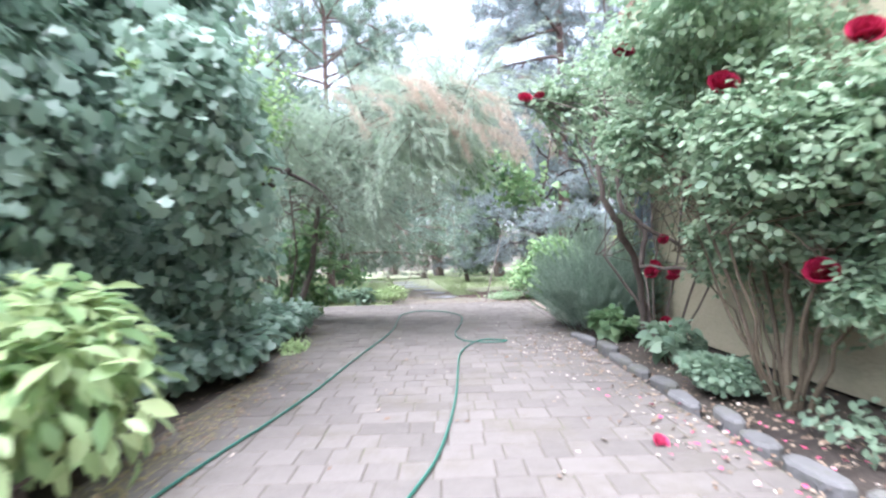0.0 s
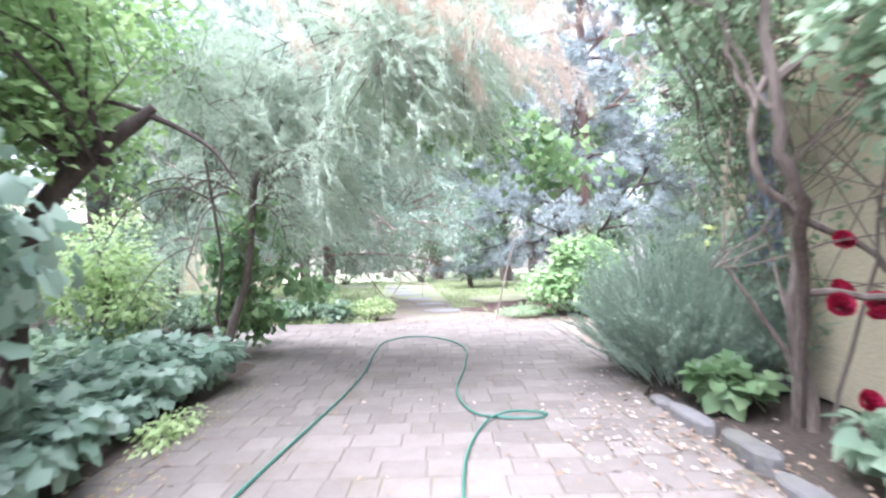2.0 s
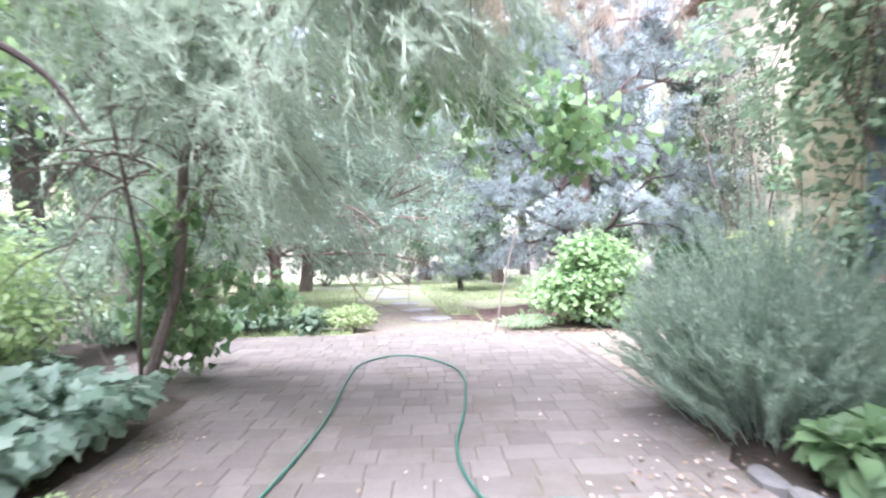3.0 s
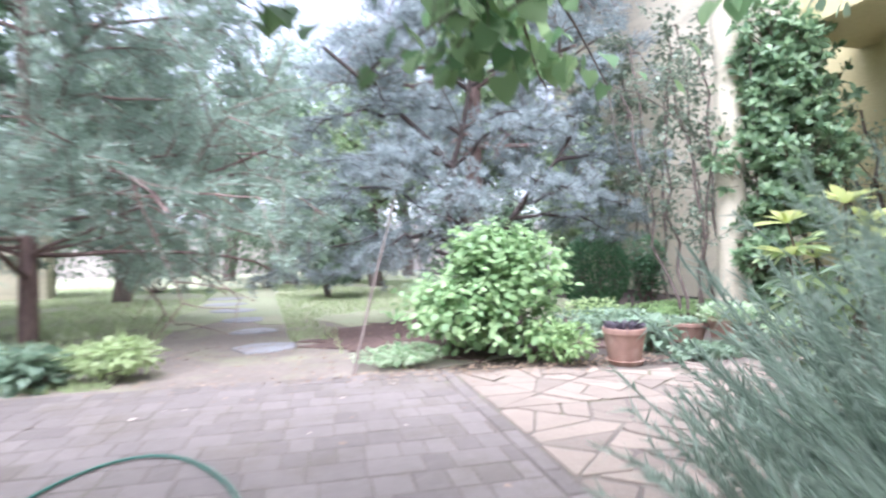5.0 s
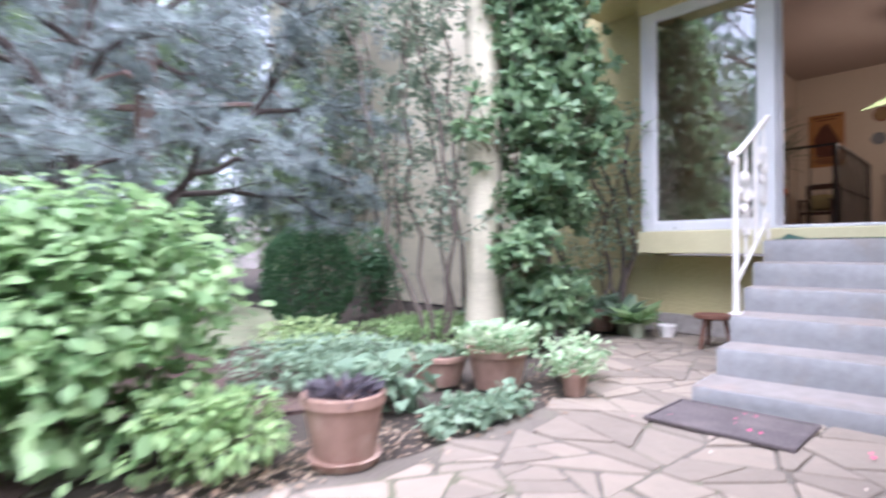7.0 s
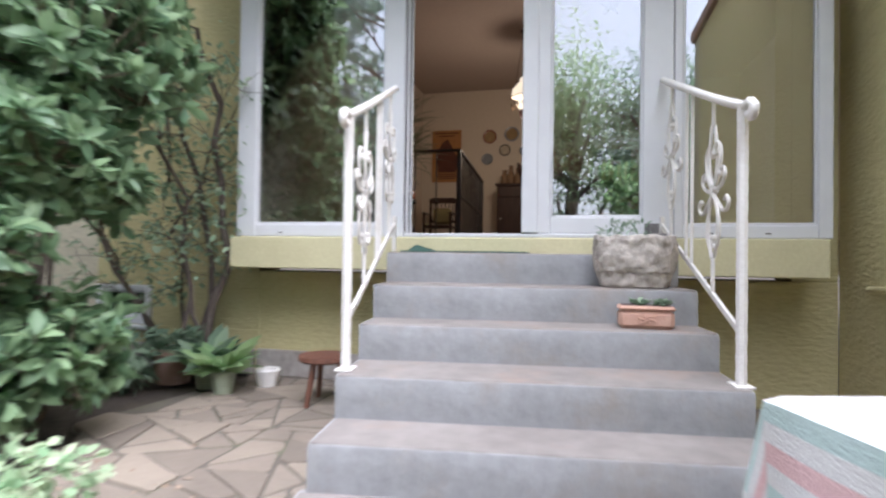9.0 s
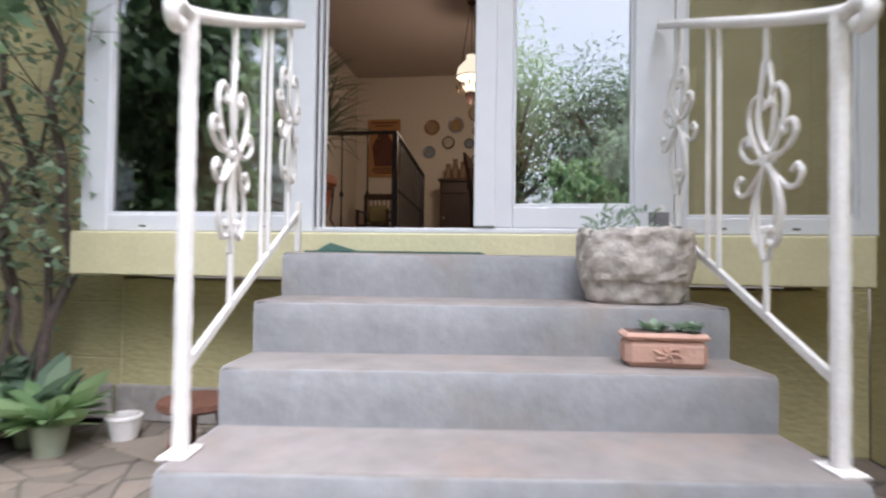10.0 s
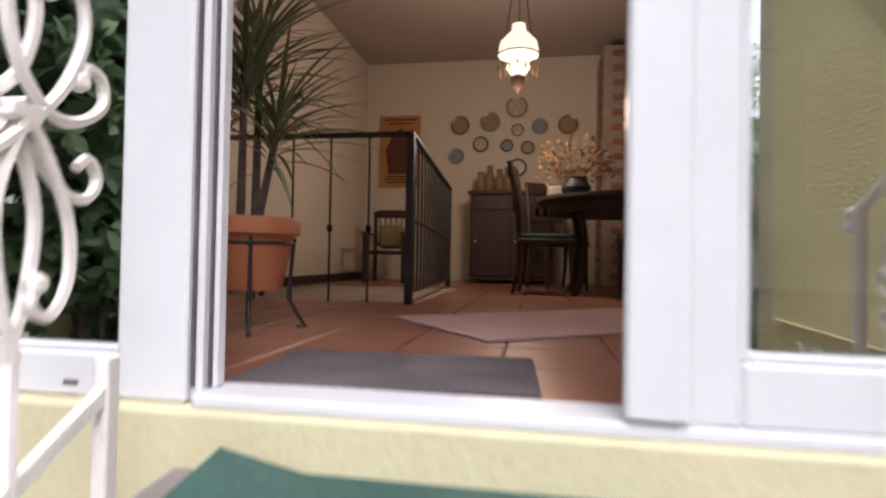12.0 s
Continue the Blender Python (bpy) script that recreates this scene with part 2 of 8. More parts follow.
L_PURPLE = leaf_mat("dark_purple_leaf", (0.15, 0.13, 0.15), (0.06, 0.05, 0.065), 0.5)
L_FAR = leaf_mat("far_foliage", (0.38, 0.48, 0.33), (0.13, 0.20, 0.13), 0.8)
L_FARLIME = leaf_mat("far_light_foliage", (0.54, 0.64, 0.40), (0.28, 0.39, 0.21), 0.8)
L_GRASS = leaf_mat("grass_blade", (0.58, 0.68, 0.38), (0.33, 0.42, 0.2), 0.8)
L_DRACAENA = leaf_mat("dracaena_leaf", (0.33, 0.38, 0.25), (0.15, 0.19, 0.11), 0.45)
L_DRIED = leaf_mat("dried_flower", (0.42, 0.27, 0.16), (0.22, 0.13, 0.085), 0.9)

M_GLASS = bpy.data.materials.new("window_glass")
M_GLASS.use_nodes = True
g_nodes = M_GLASS.node_tree.nodes
g_nodes.remove(g_nodes["Principled BSDF"])
g_clear = g_nodes.new("ShaderNodeBsdfTransparent")
g_clear.inputs[0].default_value = (0.86, 0.88, 0.87, 1)
g_gloss = g_nodes.new("ShaderNodeBsdfGlossy")
g_gloss.inputs["Roughness"].default_value = 0.01
g_fres = g_nodes.new("ShaderNodeFresnel")
g_fres.inputs["IOR"].default_value = 1.75
g_amt = g_nodes.new("ShaderNodeMath")
g_amt.operation = 'MULTIPLY_ADD'
g_amt.inputs[1].default_value, g_amt.inputs[2].default_value = 2.0, 0.27
g_mix = g_nodes.new("ShaderNodeMixShader")
M_GLASS.node_tree.links.new(g_fres.outputs[0], g_amt.inputs[0])
M_GLASS.node_tree.links.new(g_amt.outputs[0], g_mix.inputs[0])
M_GLASS.node_tree.links.new(g_clear.outputs[0], g_mix.inputs[1])
M_GLASS.node_tree.links.new(g_gloss.outputs[0], g_mix.inputs[2])
M_GLASS.node_tree.links.new(g_mix.outputs[0], g_nodes["Material Output"].inputs["Surface"])

M_LAMP = shade("lit_opal_glass", (0.95, 0.85, 0.62), None, 10, 2, 0.4, 0)
lamp_bsdf = M_LAMP.node_tree.nodes["Principled BSDF"]
lamp_bsdf.inputs["Emission Color"].default_value = (1.0, 0.82, 0.56, 1)
lamp_bsdf.inputs["Emission Strength"].default_value = 0.16


# ---- mesh helpers ----
class Shape:
    """Gathers vertices and faces of one mesh."""

    def __init__(self):
        self.v, self.f, self.n = [], [], 0

    def add(self, verts, faces, m=None):
        if m is not None:
            verts = [tuple(m @ Vector(p)) for p in verts]
        self.v.extend(verts)
        self.f.extend([tuple(i + self.n for i in f) for f in faces])
        self.n += len(verts)
        return self

    def box(self, a, b, bev=0.004, m=None):
        """A box with chamfered edges between two corners."""
        lo = [min(p, q) for p, q in zip(a, b)]
        hi = [max(p, q) for p, q in zip(a, b)]
        bev = min(bev, *(0.45 * (h - l) for l, h in zip(lo, hi)))
        verts, ids = [], {}
        for sx in (0, 1):
            for sy in (0, 1):
                for sz in (0, 1):
                    s = (sx, sy, sz)
                    for ax in range(3):
                        p = []
                        for k in range(3):
                            edge, inner = (hi[k], hi[k] - bev) if s[k] else (lo[k], lo[k] + bev)
                            p.append(edge if k == ax else inner)
                        ids[(s, ax)] = len(verts)
                        verts.append(tuple(p))
        faces = []

        def face(lst, out):
            c = [Vector(verts[i]) for i in lst]
            nrm = (c[1] - c[0]).cross(c[2] - c[0])
            faces.append(tuple(lst) if nrm.dot(Vector(out)) > 0 else tuple(reversed(lst)))

        for ax in range(3):
            o1, o2 = [k for k in range(3) if k != ax]
            for side in (0, 1):
                lst = []
                for u, w in ((0, 0), (1, 0), (1, 1), (0, 1)):
                    s = [0, 0, 0]
                    s[ax], s[o1], s[o2] = side, u, w
                    lst.append(ids[(tuple(s), ax)])
                out = [0, 0, 0]
                out[ax] = 1 if side else -1
                face(lst, out)
            for u in (0, 1):
                for w in (0, 1):
                    s0, s1 = [0, 0, 0], [0, 0, 0]
                    s0[o1] = s1[o1] = u
                    s0[o2] = s1[o2] = w
                    s1[ax] = 1
                    out = [0, 0, 0]
                    out[o1], out[o2] = (1 if u else -1), (1 if w else -1)
                    face([ids[(tuple(s0), o1)], ids[(tuple(s1), o1)], ids[(tuple(s1), o2)], ids[(tuple(s0), o2)]], out)
        for sx in (0, 1):
            for sy in (0, 1):
                for sz in (0, 1):
                    s = (sx, sy, sz)
                    face([ids[(s, 0)], ids[(s, 1)], ids[(s, 2)]], [1 if q else -1 for q in s])
        return self.add(verts, faces, m)

    def lathe(self, profile, n=20, at=(0, 0, 0), squash=(1, 1), wobble=0.0, m=None):
        """A turned body from (radius, height) pairs."""
        verts, faces = [], []
        for r, z in profile:
            for i in range(n):
                a = 2 * math.pi * i / n
                k = 1 + wobble * noise.noise((math.cos(a) * 2.3, math.sin(a) * 2.3, z * 9))
                verts.append((at[0] + r * k * math.cos(a) * squash[0], at[1] + r * k * math.sin(a) * squash[1], at[2] + z))
        for j in range(len(profile) - 1):
            for i in range(n):
                k = (i + 1) % n
                faces.append((j * n + i, j * n + k, (j + 1) * n + k, (j + 1) * n + i))
        faces.append(tuple(reversed(range(n))))
        faces.append(tuple(range((len(profile) - 1) * n, len(profile) * n)))
        return self.add(verts, faces, m)

    def tube(self, pts, radii, n=6, m=None):
        """A round bar along points; radii: one number or one for each point."""
        pts = [Vector(p) for p in pts]
        if not hasattr(radii, "__len__"):
            radii = [radii] * len(pts)
        verts, faces = [], []
        side = None
        for i, p in enumerate(pts):
            d = (pts[min(i + 1, len(pts) - 1)] - pts[max(i - 1, 0)])
            d = d.normalized() if d.length > 1e-9 else Vector((0, 0, 1))
            if side is None:
                side = d.orthogonal().normalized()
            else:
                side = side - d * side.dot(d)
                side = side.normalized() if side.length > 1e-6 else d.orthogonal().normalized()
            up = d.cross(side)
            for k in range(n):
                a = 2 * math.pi * k / n
                verts.append(tuple(p + (side * math.cos(a) + up * math.sin(a)) * radii[i]))
        for j in range(len(pts) - 1):
            for i in range(n):
                k = (i + 1) % n
                faces.append((j * n + i, j * n + k, (j + 1) * n + k, (j + 1) * n + i))
        faces.append(tuple(reversed(range(n))))
        faces.append(tuple(range((len(pts) - 1) * n, len(pts) * n)))
        return self.add(verts, faces, m)

    def prism(self, poly, z0, z1, bev=0.0):
        """An upright block on a polygon, its top edge chamfered."""
        n = len(poly)
        c = Vector((sum(p[0] for p in poly) / n, sum(p[1] for p in poly) / n))
        ring = [(p[0], p[1], z0) for p in poly] + [(p[0], p[1], z1 - bev) for p in poly]
        faces = [(i, (i + 1) % n, n + (i + 1) % n, n + i) for i in range(n)]
        if bev:
            for p in poly:
                d = c - Vector(p)
                q = Vector(p) + d.normalized() * min(bev * 1.4, d.length * 0.4)
                ring.append((q[0], q[1], z1))
            faces += [(n + i, n + (i + 1) % n, 2 * n + (i + 1) % n, 2 * n + i) for i in range(n)]
            faces.append(tuple(range(2 * n, 3 * n)))
        else:
            faces.append(tuple(range(n, 2 * n)))
        faces.append(tuple(reversed(range(n))))
        return self.add(ring, faces)

    def mesh(self, name, material, smooth=False):
        me = bpy.data.meshes.new(name)
        me.from_pydata(self.v, [], self.f)
        me.materials.append(material)
        if smooth:
            me.polygons.foreach_set("use_smooth", [True] * len(me.polygons))
            me.set_sharp_from_angle(angle=radians(40))
        me.update()
        return me


def thing(name, at, label, category, group="", turn=0.0, kind=""):
    ob = new(name)
    ob.empty_display_size = 0.1
    ob.matrix_world = pose(at[0], at[1], at[2], 0, 0, turn)
    return tagged(ob, label, category, group, kind)


def part(name, shape, material, parent, label="", smooth=False):
    ob = new(name, shape.mesh(name, material, smooth))
    ob.parent = parent
    return tagged(ob, label)


def solid(name, shape, material, label, category, kind="structure", smooth=False):
    return tagged(new(name, shape.mesh(name, material, smooth)), label, category, kind=kind)


def blade(widths, droop, fold):
    """A leaf outline: half-widths along its length, its droop and the fold along the midrib."""
    n = len(widths)
    v, f = [(0, 0, 0)], []
    for i, w in enumerate(widths):
        y = (i + 1) / (n + 1)
        z = -droop * y * y
        v += [(-w, y, z + fold * w), (0, y, z), (w, y, z + fold * w)]
    v.append((0, 1, -droop))
    f += [(0, 2, 1), (0, 3, 2)]
    for i in range(n - 1):
        a = 1 + 3 * i
        f += [(a, a + 1, a + 4, a + 3), (a + 1, a + 2, a + 5, a + 4)]
    a = 1 + 3 * (n - 1)
    f += [(a, a + 1, 3 * n + 1), (a + 1, a + 2, 3 * n + 1)]
    return np.array(v, float), f


LEAF = blade((0.25, 0.25), 0.16, 0.3)
ROUND = blade((0.33, 0.34), 0.12, 0.2)
FAR_LEAF = (np.array([(0, 0, 0), (-0.27, 0.45, 0.07), (0, 0.5, -0.04), (0.27, 0.45, 0.07), (0, 1, -0.15)], float), [(0, 2, 1), (0, 3, 2), (1, 2, 4), (2, 3, 4)])
OVAL = blade((0.15, 0.23, 0.16), 0.18, 0.35)
SLIM = blade((0.11, 0.16, 0.1), 0.2, 0.3)
STRAP = blade((0.017, 0.02, 0.019, 0.016, 0.01), 0.5, 0.5)
HEART = (np.array([(0, 0.08, 0), (-0.42, 0.0, 0.05), (-0.5, 0.35, 0.07), (0, 0.4, -0.03), (0.42, 0.0, 0.05), (0.5, 0.35, 0.07), (0, 1, -0.14), (-0.3, 0.68, 0.02), (0.3, 0.68, 0.02)], float),
         [(0, 3, 2, 1), (0, 4, 5, 3), (3, 7, 2), (3, 6, 7), (3, 5, 8), (3, 8, 6)])
LOBED = (np.array([(0, 0, 0), (-0.5, 0.1, 0.04), (-0.28, 0.42, 0), (-0.45, 0.72, -0.03), (0, 1.0, -0.12), (0.45, 0.72, -0.03), (0.28, 0.42, 0), (0.5, 0.1, 0.04), (0, 0.4, 0.05)], float),
         [(0, 8, 1), (1, 8, 2), (2, 8, 3), (3, 8, 4), (4, 8, 5), (5, 8, 6), (6, 8, 7), (7, 8, 0)])
NEEDLE = (np.array([(-0.035, 0, 0), (0.035, 0, 0), (0, 1, 0)], float), [(0, 1, 2)])
STRAND = (np.array([(-0.03, 0, 0), (0.03, 0, 0), (0.035, 0.55, -0.02), (-0.035, 0.55, -0.02), (0, 1, -0.12)], float),
          [(0, 1, 2, 3), (3, 2, 4)])


def unit(a):
    return a / np.maximum(np.linalg.norm(a, axis=1, keepdims=True), 1e-9)


def leaf_mesh(name, template, material, pos, along, up, size):
    """One mesh of many leaves: positions, the way each points, its upper side, its length."""
    tv, tf = template
    n, k = len(pos), len(tv)
    y = unit(along)
    x = unit(np.cross(y, up))
    z = np.cross(x, y)
    s = np.broadcast_to(np.asarray(size, float).reshape(-1, 1, 1), (n, 1, 1))
    verts = pos[:, None, :] + s * (tv[None, :, 0:1] * x[:, None, :] + tv[None, :, 1:2] * y[:, None, :] + tv[None, :, 2:3] * z[:, None, :])
    me = bpy.data.meshes.new(name)
    loops, starts, totals, at = [], [], [], 0
    for f in tf:
        loops.extend(f)
        starts.append(at)
        totals.append(len(f))
        at += len(f)
    me.vertices.add(n * k)
    me.vertices.foreach_set("co", verts.reshape(-1))
    L = (np.array(loops)[None, :] + (np.arange(n) * k)[:, None]).reshape(-1)
    S = (np.array(starts)[None, :] + (np.arange(n) * at)[:, None]).reshape(-1)
    me.loops.add(len(L))
    me.loops.foreach_set("vertex_index", L.astype(np.int32))
    me.polygons.add(len(S))
    me.polygons.foreach_set("loop_start", S.astype(np.int32))
    me.polygons.foreach_set("loop_total", np.tile(np.array(totals), n).astype(np.int32))
    me.materials.append(material)
    if k > 5:
        me.polygons.foreach_set("use_smooth", [True] * len(me.polygons))
    me.update(calc_edges=True)
    return me


def leaf_part(name, parent, template, material, pos, along, up, size, label=""):
    ob = new(name, leaf_mesh(name, template, material, np.asarray(pos, float), np.asarray(along, float), np.asarray(up, float), size))
    ob.parent = parent
    return tagged(ob, label)


def tilt(rng, n, down=0.3, flat=1.0):
    """Random leaf directions, drooping by down, and upper sides near the zenith."""
    a = rng.uniform(0, 2 * math.pi, n)
    along = np.stack([np.cos(a), np.sin(a), rng.normal(-down, 0.35, n)], 1)
    up = np.stack([rng.normal(0, 0.45, n), rng.normal(0, 0.45, n), np.full(n, flat)], 1)
    return along, up


def curl(start, way, length, steps, bend, rng, wild=0.12):
    """A bent line of points from start; bend is added to the way over its length."""
    p, d = np.array(start, float), np.array(way, float)
    d /= np.linalg.norm(d)
    out = [p.copy()]
    for i in range(steps):
        d = d + np.array(bend) / steps + rng.normal(0, wild, 3)
        d /= np.linalg.norm(d)
        p = p + d * length / steps
        out.append(p.copy())
    return np.array(out)


def smooth_line(ctrl, k=6):
    """A Catmull-Rom line through the points."""
    c = [Vector(p) for p in ctrl]
    c = [c[0] * 2 - c[1]] + c + [c[-1] * 2 - c[-2]]
    out = []
    for i in range(1, len(c) - 2):
        for j in range(k):
            t = j / k
            out.append(0.5 * ((2 * c[i]) + (c[i + 1] - c[i - 1]) * t + (2 * c[i - 1] - 5 * c[i] + 4 * c[i + 1] - c[i + 2]) * t * t + (3 * c[i] - c[i - 1] - 3 * c[i + 1] + c[i + 2]) * t ** 3))
    out.append(c[-2])
    return [tuple(p) for p in out]


# ---- ground ----
solid("ground", Shape().box((-70, -60, -0.5), (70, 80, -0.03), 0.0), M_SOIL, "bare brown garden soil with leaf litter", "ground")
g_turf = Shape()
front = [(-14 + 19.2 * k / 60, 14.3 + 0.5 * math.sin(k * 1.7) + 0.35 * math.sin(k * 0.63) - 0.05 * abs(k - 40)) for k in range(61)]
g_turf.prism(front + [(5.2, 40), (-14, 40)], -0.2, -0.012)
solid("worn_ground", Shape().prism([(-6.5, 10.52), (1.2, 10.52), (3.0, 11.2), (4.4, 13.0), (4.4, 16.2), (-6.5, 16.2)], -0.2, -0.018), M_WORN, "worn bare ground between paving and lawn", "ground")
solid("lawn", g_turf, M_TURF, "pale thin lawn with bare worn patches", "lawn")
solid("mulch_bed", Shape().prism([(2.35 + (1.85 + 0.22 * math.sin(k * 2.7) + 0.12 * math.sin(k * 5.1)) * math.cos(k * math.pi / 24), 12.4 + (1.5 + 0.2 * math.sin(k * 1.9)) * math.sin(k * math.pi / 24)) for k in range(48)], -0.1, -0.006), M_MULCH, "dark brown leaf mulch under the cedar", "soil")
solid("pavement_bed", Shape().prism([(-1.5, -4), (1.38, -4), (1.38, 6.2), (1.5, 6.4), (1.5, 10.5), (-2.9, 10.5), (-2.9, 8.3), (-1.72, 7.6), (-1.6, 4.5)], -0.2, -0.005), M_JOINT, "sandy joint bed of the paved path", "pavement")
solid("terrace_bed", Shape().prism([(1.5, 7.2), (7.4, 7.2), (7.4, 11.15), (6.1, 11.35), (5.3, 10.8), (4.7, 10.2), (3.3, 10.1), (2.2, 10.3), (1.5, 10.5)], -0.2, -0.0045), M_JOINT, "sandy joint bed of the flagstone terrace", "terrace")

# ---- house shell ----
FX = 7.03      # outer face of the bay window
WX = 7.40      # outer face of the wall behind it
FLOOR = 1.07
HEAD = 3.25
ROOM_X, ROOM_Y0, ROOM_Y1, ROOM_TOP = 12.6, 6.4, 11.32, 3.70


def wall(name, a, b, material, label):
    return solid(name, Shape().box(a, b, 0.006), material, label, "wall")


# garden front beside the bay, with a cellar window in it
# same wall past the overhang: its stronger light is painted as paler stucco
wall("wall_west", (WX, 12.66, 0), (WX + 0.3, 21, 7.2), M_CREAM_SKYLIT, "stuccoed house wall behind climbers, coloured paler for open sky light")
wall("wall_west_above_cellar", (WX, 11.13, 0.66), (WX + 0.3, 12.66, 7.2), M_YELLOW, "yellow stuccoed house wall beside the bay window")
wall("wall_west_below_cellar", (WX, 11.13, 0), (WX + 0.3, 12.66, 0.34), M_YELLOW, "yellow stuccoed wall under the cellar window")
wall("wall_west_cellar_side", (WX, 11.13, 0.34), (WX + 0.3, 12.12, 0.66), M_YELLOW, "yellow stuccoed wall beside the cellar window")
wall("wall_under_bay", (WX, 7.2, 0), (WX + 0.3, 11.13, 0.80), M_YELLOW, "yellow stuccoed wall in the shade under the bay")
wall("wall_over_bay", (WX, 7.2, 3.45), (WX + 0.3, 11.13, 7.2), M_YELLOW, "yellow stuccoed wall over the bay window")
wall("wall_bay_side", (FX + 0.08, 11.13 - 0.12, 0.83), (WX, 11.13, 3.45), M_YELLOW, "yellow cheek of the bay window")
# wing along the path
wall("wall_wing_path", (2.45, -8, 0), (2.75, 7.2, 3.9), M_WING, "cream yellow wing wall behind the roses")
wall("wall_wing_terrace", (2.75, 6.9, 0), (WX, 7.2, 3.9), M_YELLOW, "yellow stuccoed wing wall beside the terrace")
solid("wing_roof", Shape().box((2.40, -8.3, 3.9), (13.2, 7.25, 4.05), 0.02), M_TERRACOTTA, "flat tiled roof edge of the wing", "roof")
solid("house_roof", Shape().box((6.9, 7.4, 7.2), (13.4, 21.4, 7.45), 0.02), M_TERRACOTTA, "tiled roof edge of the house", "roof")
solid("plinth", Shape().box((WX - 0.05, 11.16, 0), (WX - 0.003, 12.9, 0.2), 0.01), M_PLINTH, "rough grey rubble plinth at the wall foot", "plinth")
solid("plinth_under_bay", Shape().box((WX - 0.05, 9.9, 0), (WX - 0.003, 11.13, 0.2), 0.01), M_PLINTH, "rough grey rubble plinth under the bay", "plinth")
# slab over the bay, its free corner rounded
slab = [(WX, 7.2), (WX, 11.75)]
for k in range(9):
    a = radians(90 + 90 * k / 8)
    slab.append((6.75 + 0.7 * math.cos(a), 11.05 + 0.7 * math.sin(a)))
slab += [(6.05, 7.2)]
slab.reverse()
solid("balcony_slab", Shape().prism(slab, 3.47, 3.72), M_YELLOW, "yellow plastered slab jutting out over the bay", "slab")
# beam under the bay
solid("bay_beam", Shape().box((FX - 0.03, 7.40, 0.83), (WX, 11.13, 1.05), 0.008), M_BEAM, "pale yellow painted beam carrying the bay window", "beam")

# room behind the bay
solid("room_floor_bed", Shape().box((WX + 0.3, ROOM_Y0, 0.86), (ROOM_X, ROOM_Y1, FLOOR - 0.012), 0.0).box((FX + 0.1, 7.47, 0.86), (WX + 0.3, 11.0, FLOOR - 0.012), 0.0), M_GROUT, "pale grout between the floor tiles", "floor")
wall("room_wall_back", (ROOM_X, ROOM_Y0 - 0.2, 0.8), (ROOM_X + 0.25, ROOM_Y1 + 0.2, 3.9), M_ROOM_WALL, "warm white plaster wall hung with plates")
wall("room_wall_left", (WX + 0.3, ROOM_Y1, 0.8), (ROOM_X, ROOM_Y1 + 0.2, 3.9), M_ROOM_WALL, "warm white plaster wall beside the stairwell")
wall("room_wall_left_return", (FX + 0.1, 11.01 - 0.02, FLOOR), (WX + 0.3, 11.005, 3.45), M_ROOM_WALL, "warm plaster reveal inside the bay")
wall("room_wall_right", (WX + 0.3, ROOM_Y0 - 0.2, 0.8), (ROOM_X, ROOM_Y0, 3.9), M_ROOM_WALL, "warm white plaster wall of the room")
solid("ceiling", Shape().box((WX + 0.3, ROOM_Y0, ROOM_TOP), (ROOM_X, ROOM_Y1, ROOM_TOP + 0.15), 0.0), M_CEILING_DIM, "plaster ceiling coloured warm grey for the dim room", "ceiling")
solid("ceiling_bay", Shape().box((FX + 0.1, 7.47, 3.30), (WX + 0.3, 11.0, 3.44), 0.0), M_CEILING_DIM, "lower plaster ceiling inside the bay", "ceiling")
solid("baseboard", Shape().box((WX + 0.3, ROOM_Y1 - 0.02, FLOOR), (ROOM_X, ROOM_Y1 - 0.002, FLOOR + 0.08), 0.004), M_WOOD_DARK, "dark wooden baseboard", "baseboard")


# ---- bay windows and door ----
def bars(name, parent, x0, x1, y0, y1, z0, z1, left, right, bottom, top, material, label=""):
    """A rectangular frame of four profiled bars, as one mesh, with a glazing bead."""
    s = Shape()
    s.box((x0, y0, z0), (x1, y0 + right, z1), 0.006)
    s.box((x0, y1 - left, z0), (x1, y1, z1), 0.006)
    s.box((x0, y0 + right, z0), (x1, y1 - left, z0 + bottom), 0.006)
    s.box((x0, y0 + right, z1 - top), (x1, y1 - left, z1), 0.006)
    i0, i1, j0, j1 = y0 + right, y1 - left, z0 + bottom, z1 - top
    b = 0.014
    for box in (((i0, j0), (i0 + b, j1)), ((i1 - b, j0), (i1, j1)), ((i0 + b, j0), (i1 - b, j0 + b)), ((i0 + b, j1 - b), (i1 - b, j1))):
        s.box((x0 + 0.012, box[0][0], box[0][1]), (x0 + 0.03, box[1][0], box[1][1]), 0.004)
    ob = part(name, s, material, parent, label)
    return ob, (i0, i1, j0, j1)


def pane(parent, x, i, name="pane"):
    p = part(name, Shape().box((x, i[0], i[2]), (x + 0.006, i[1], i[3]), 0.0), M_GLASS, parent, "clear reflecting glass")
    p.visible_shadow = False
    return p


def opening(name, label):
    return tagged(new(name), label, "window" if name.startswith("window") else "door", kind="structure")


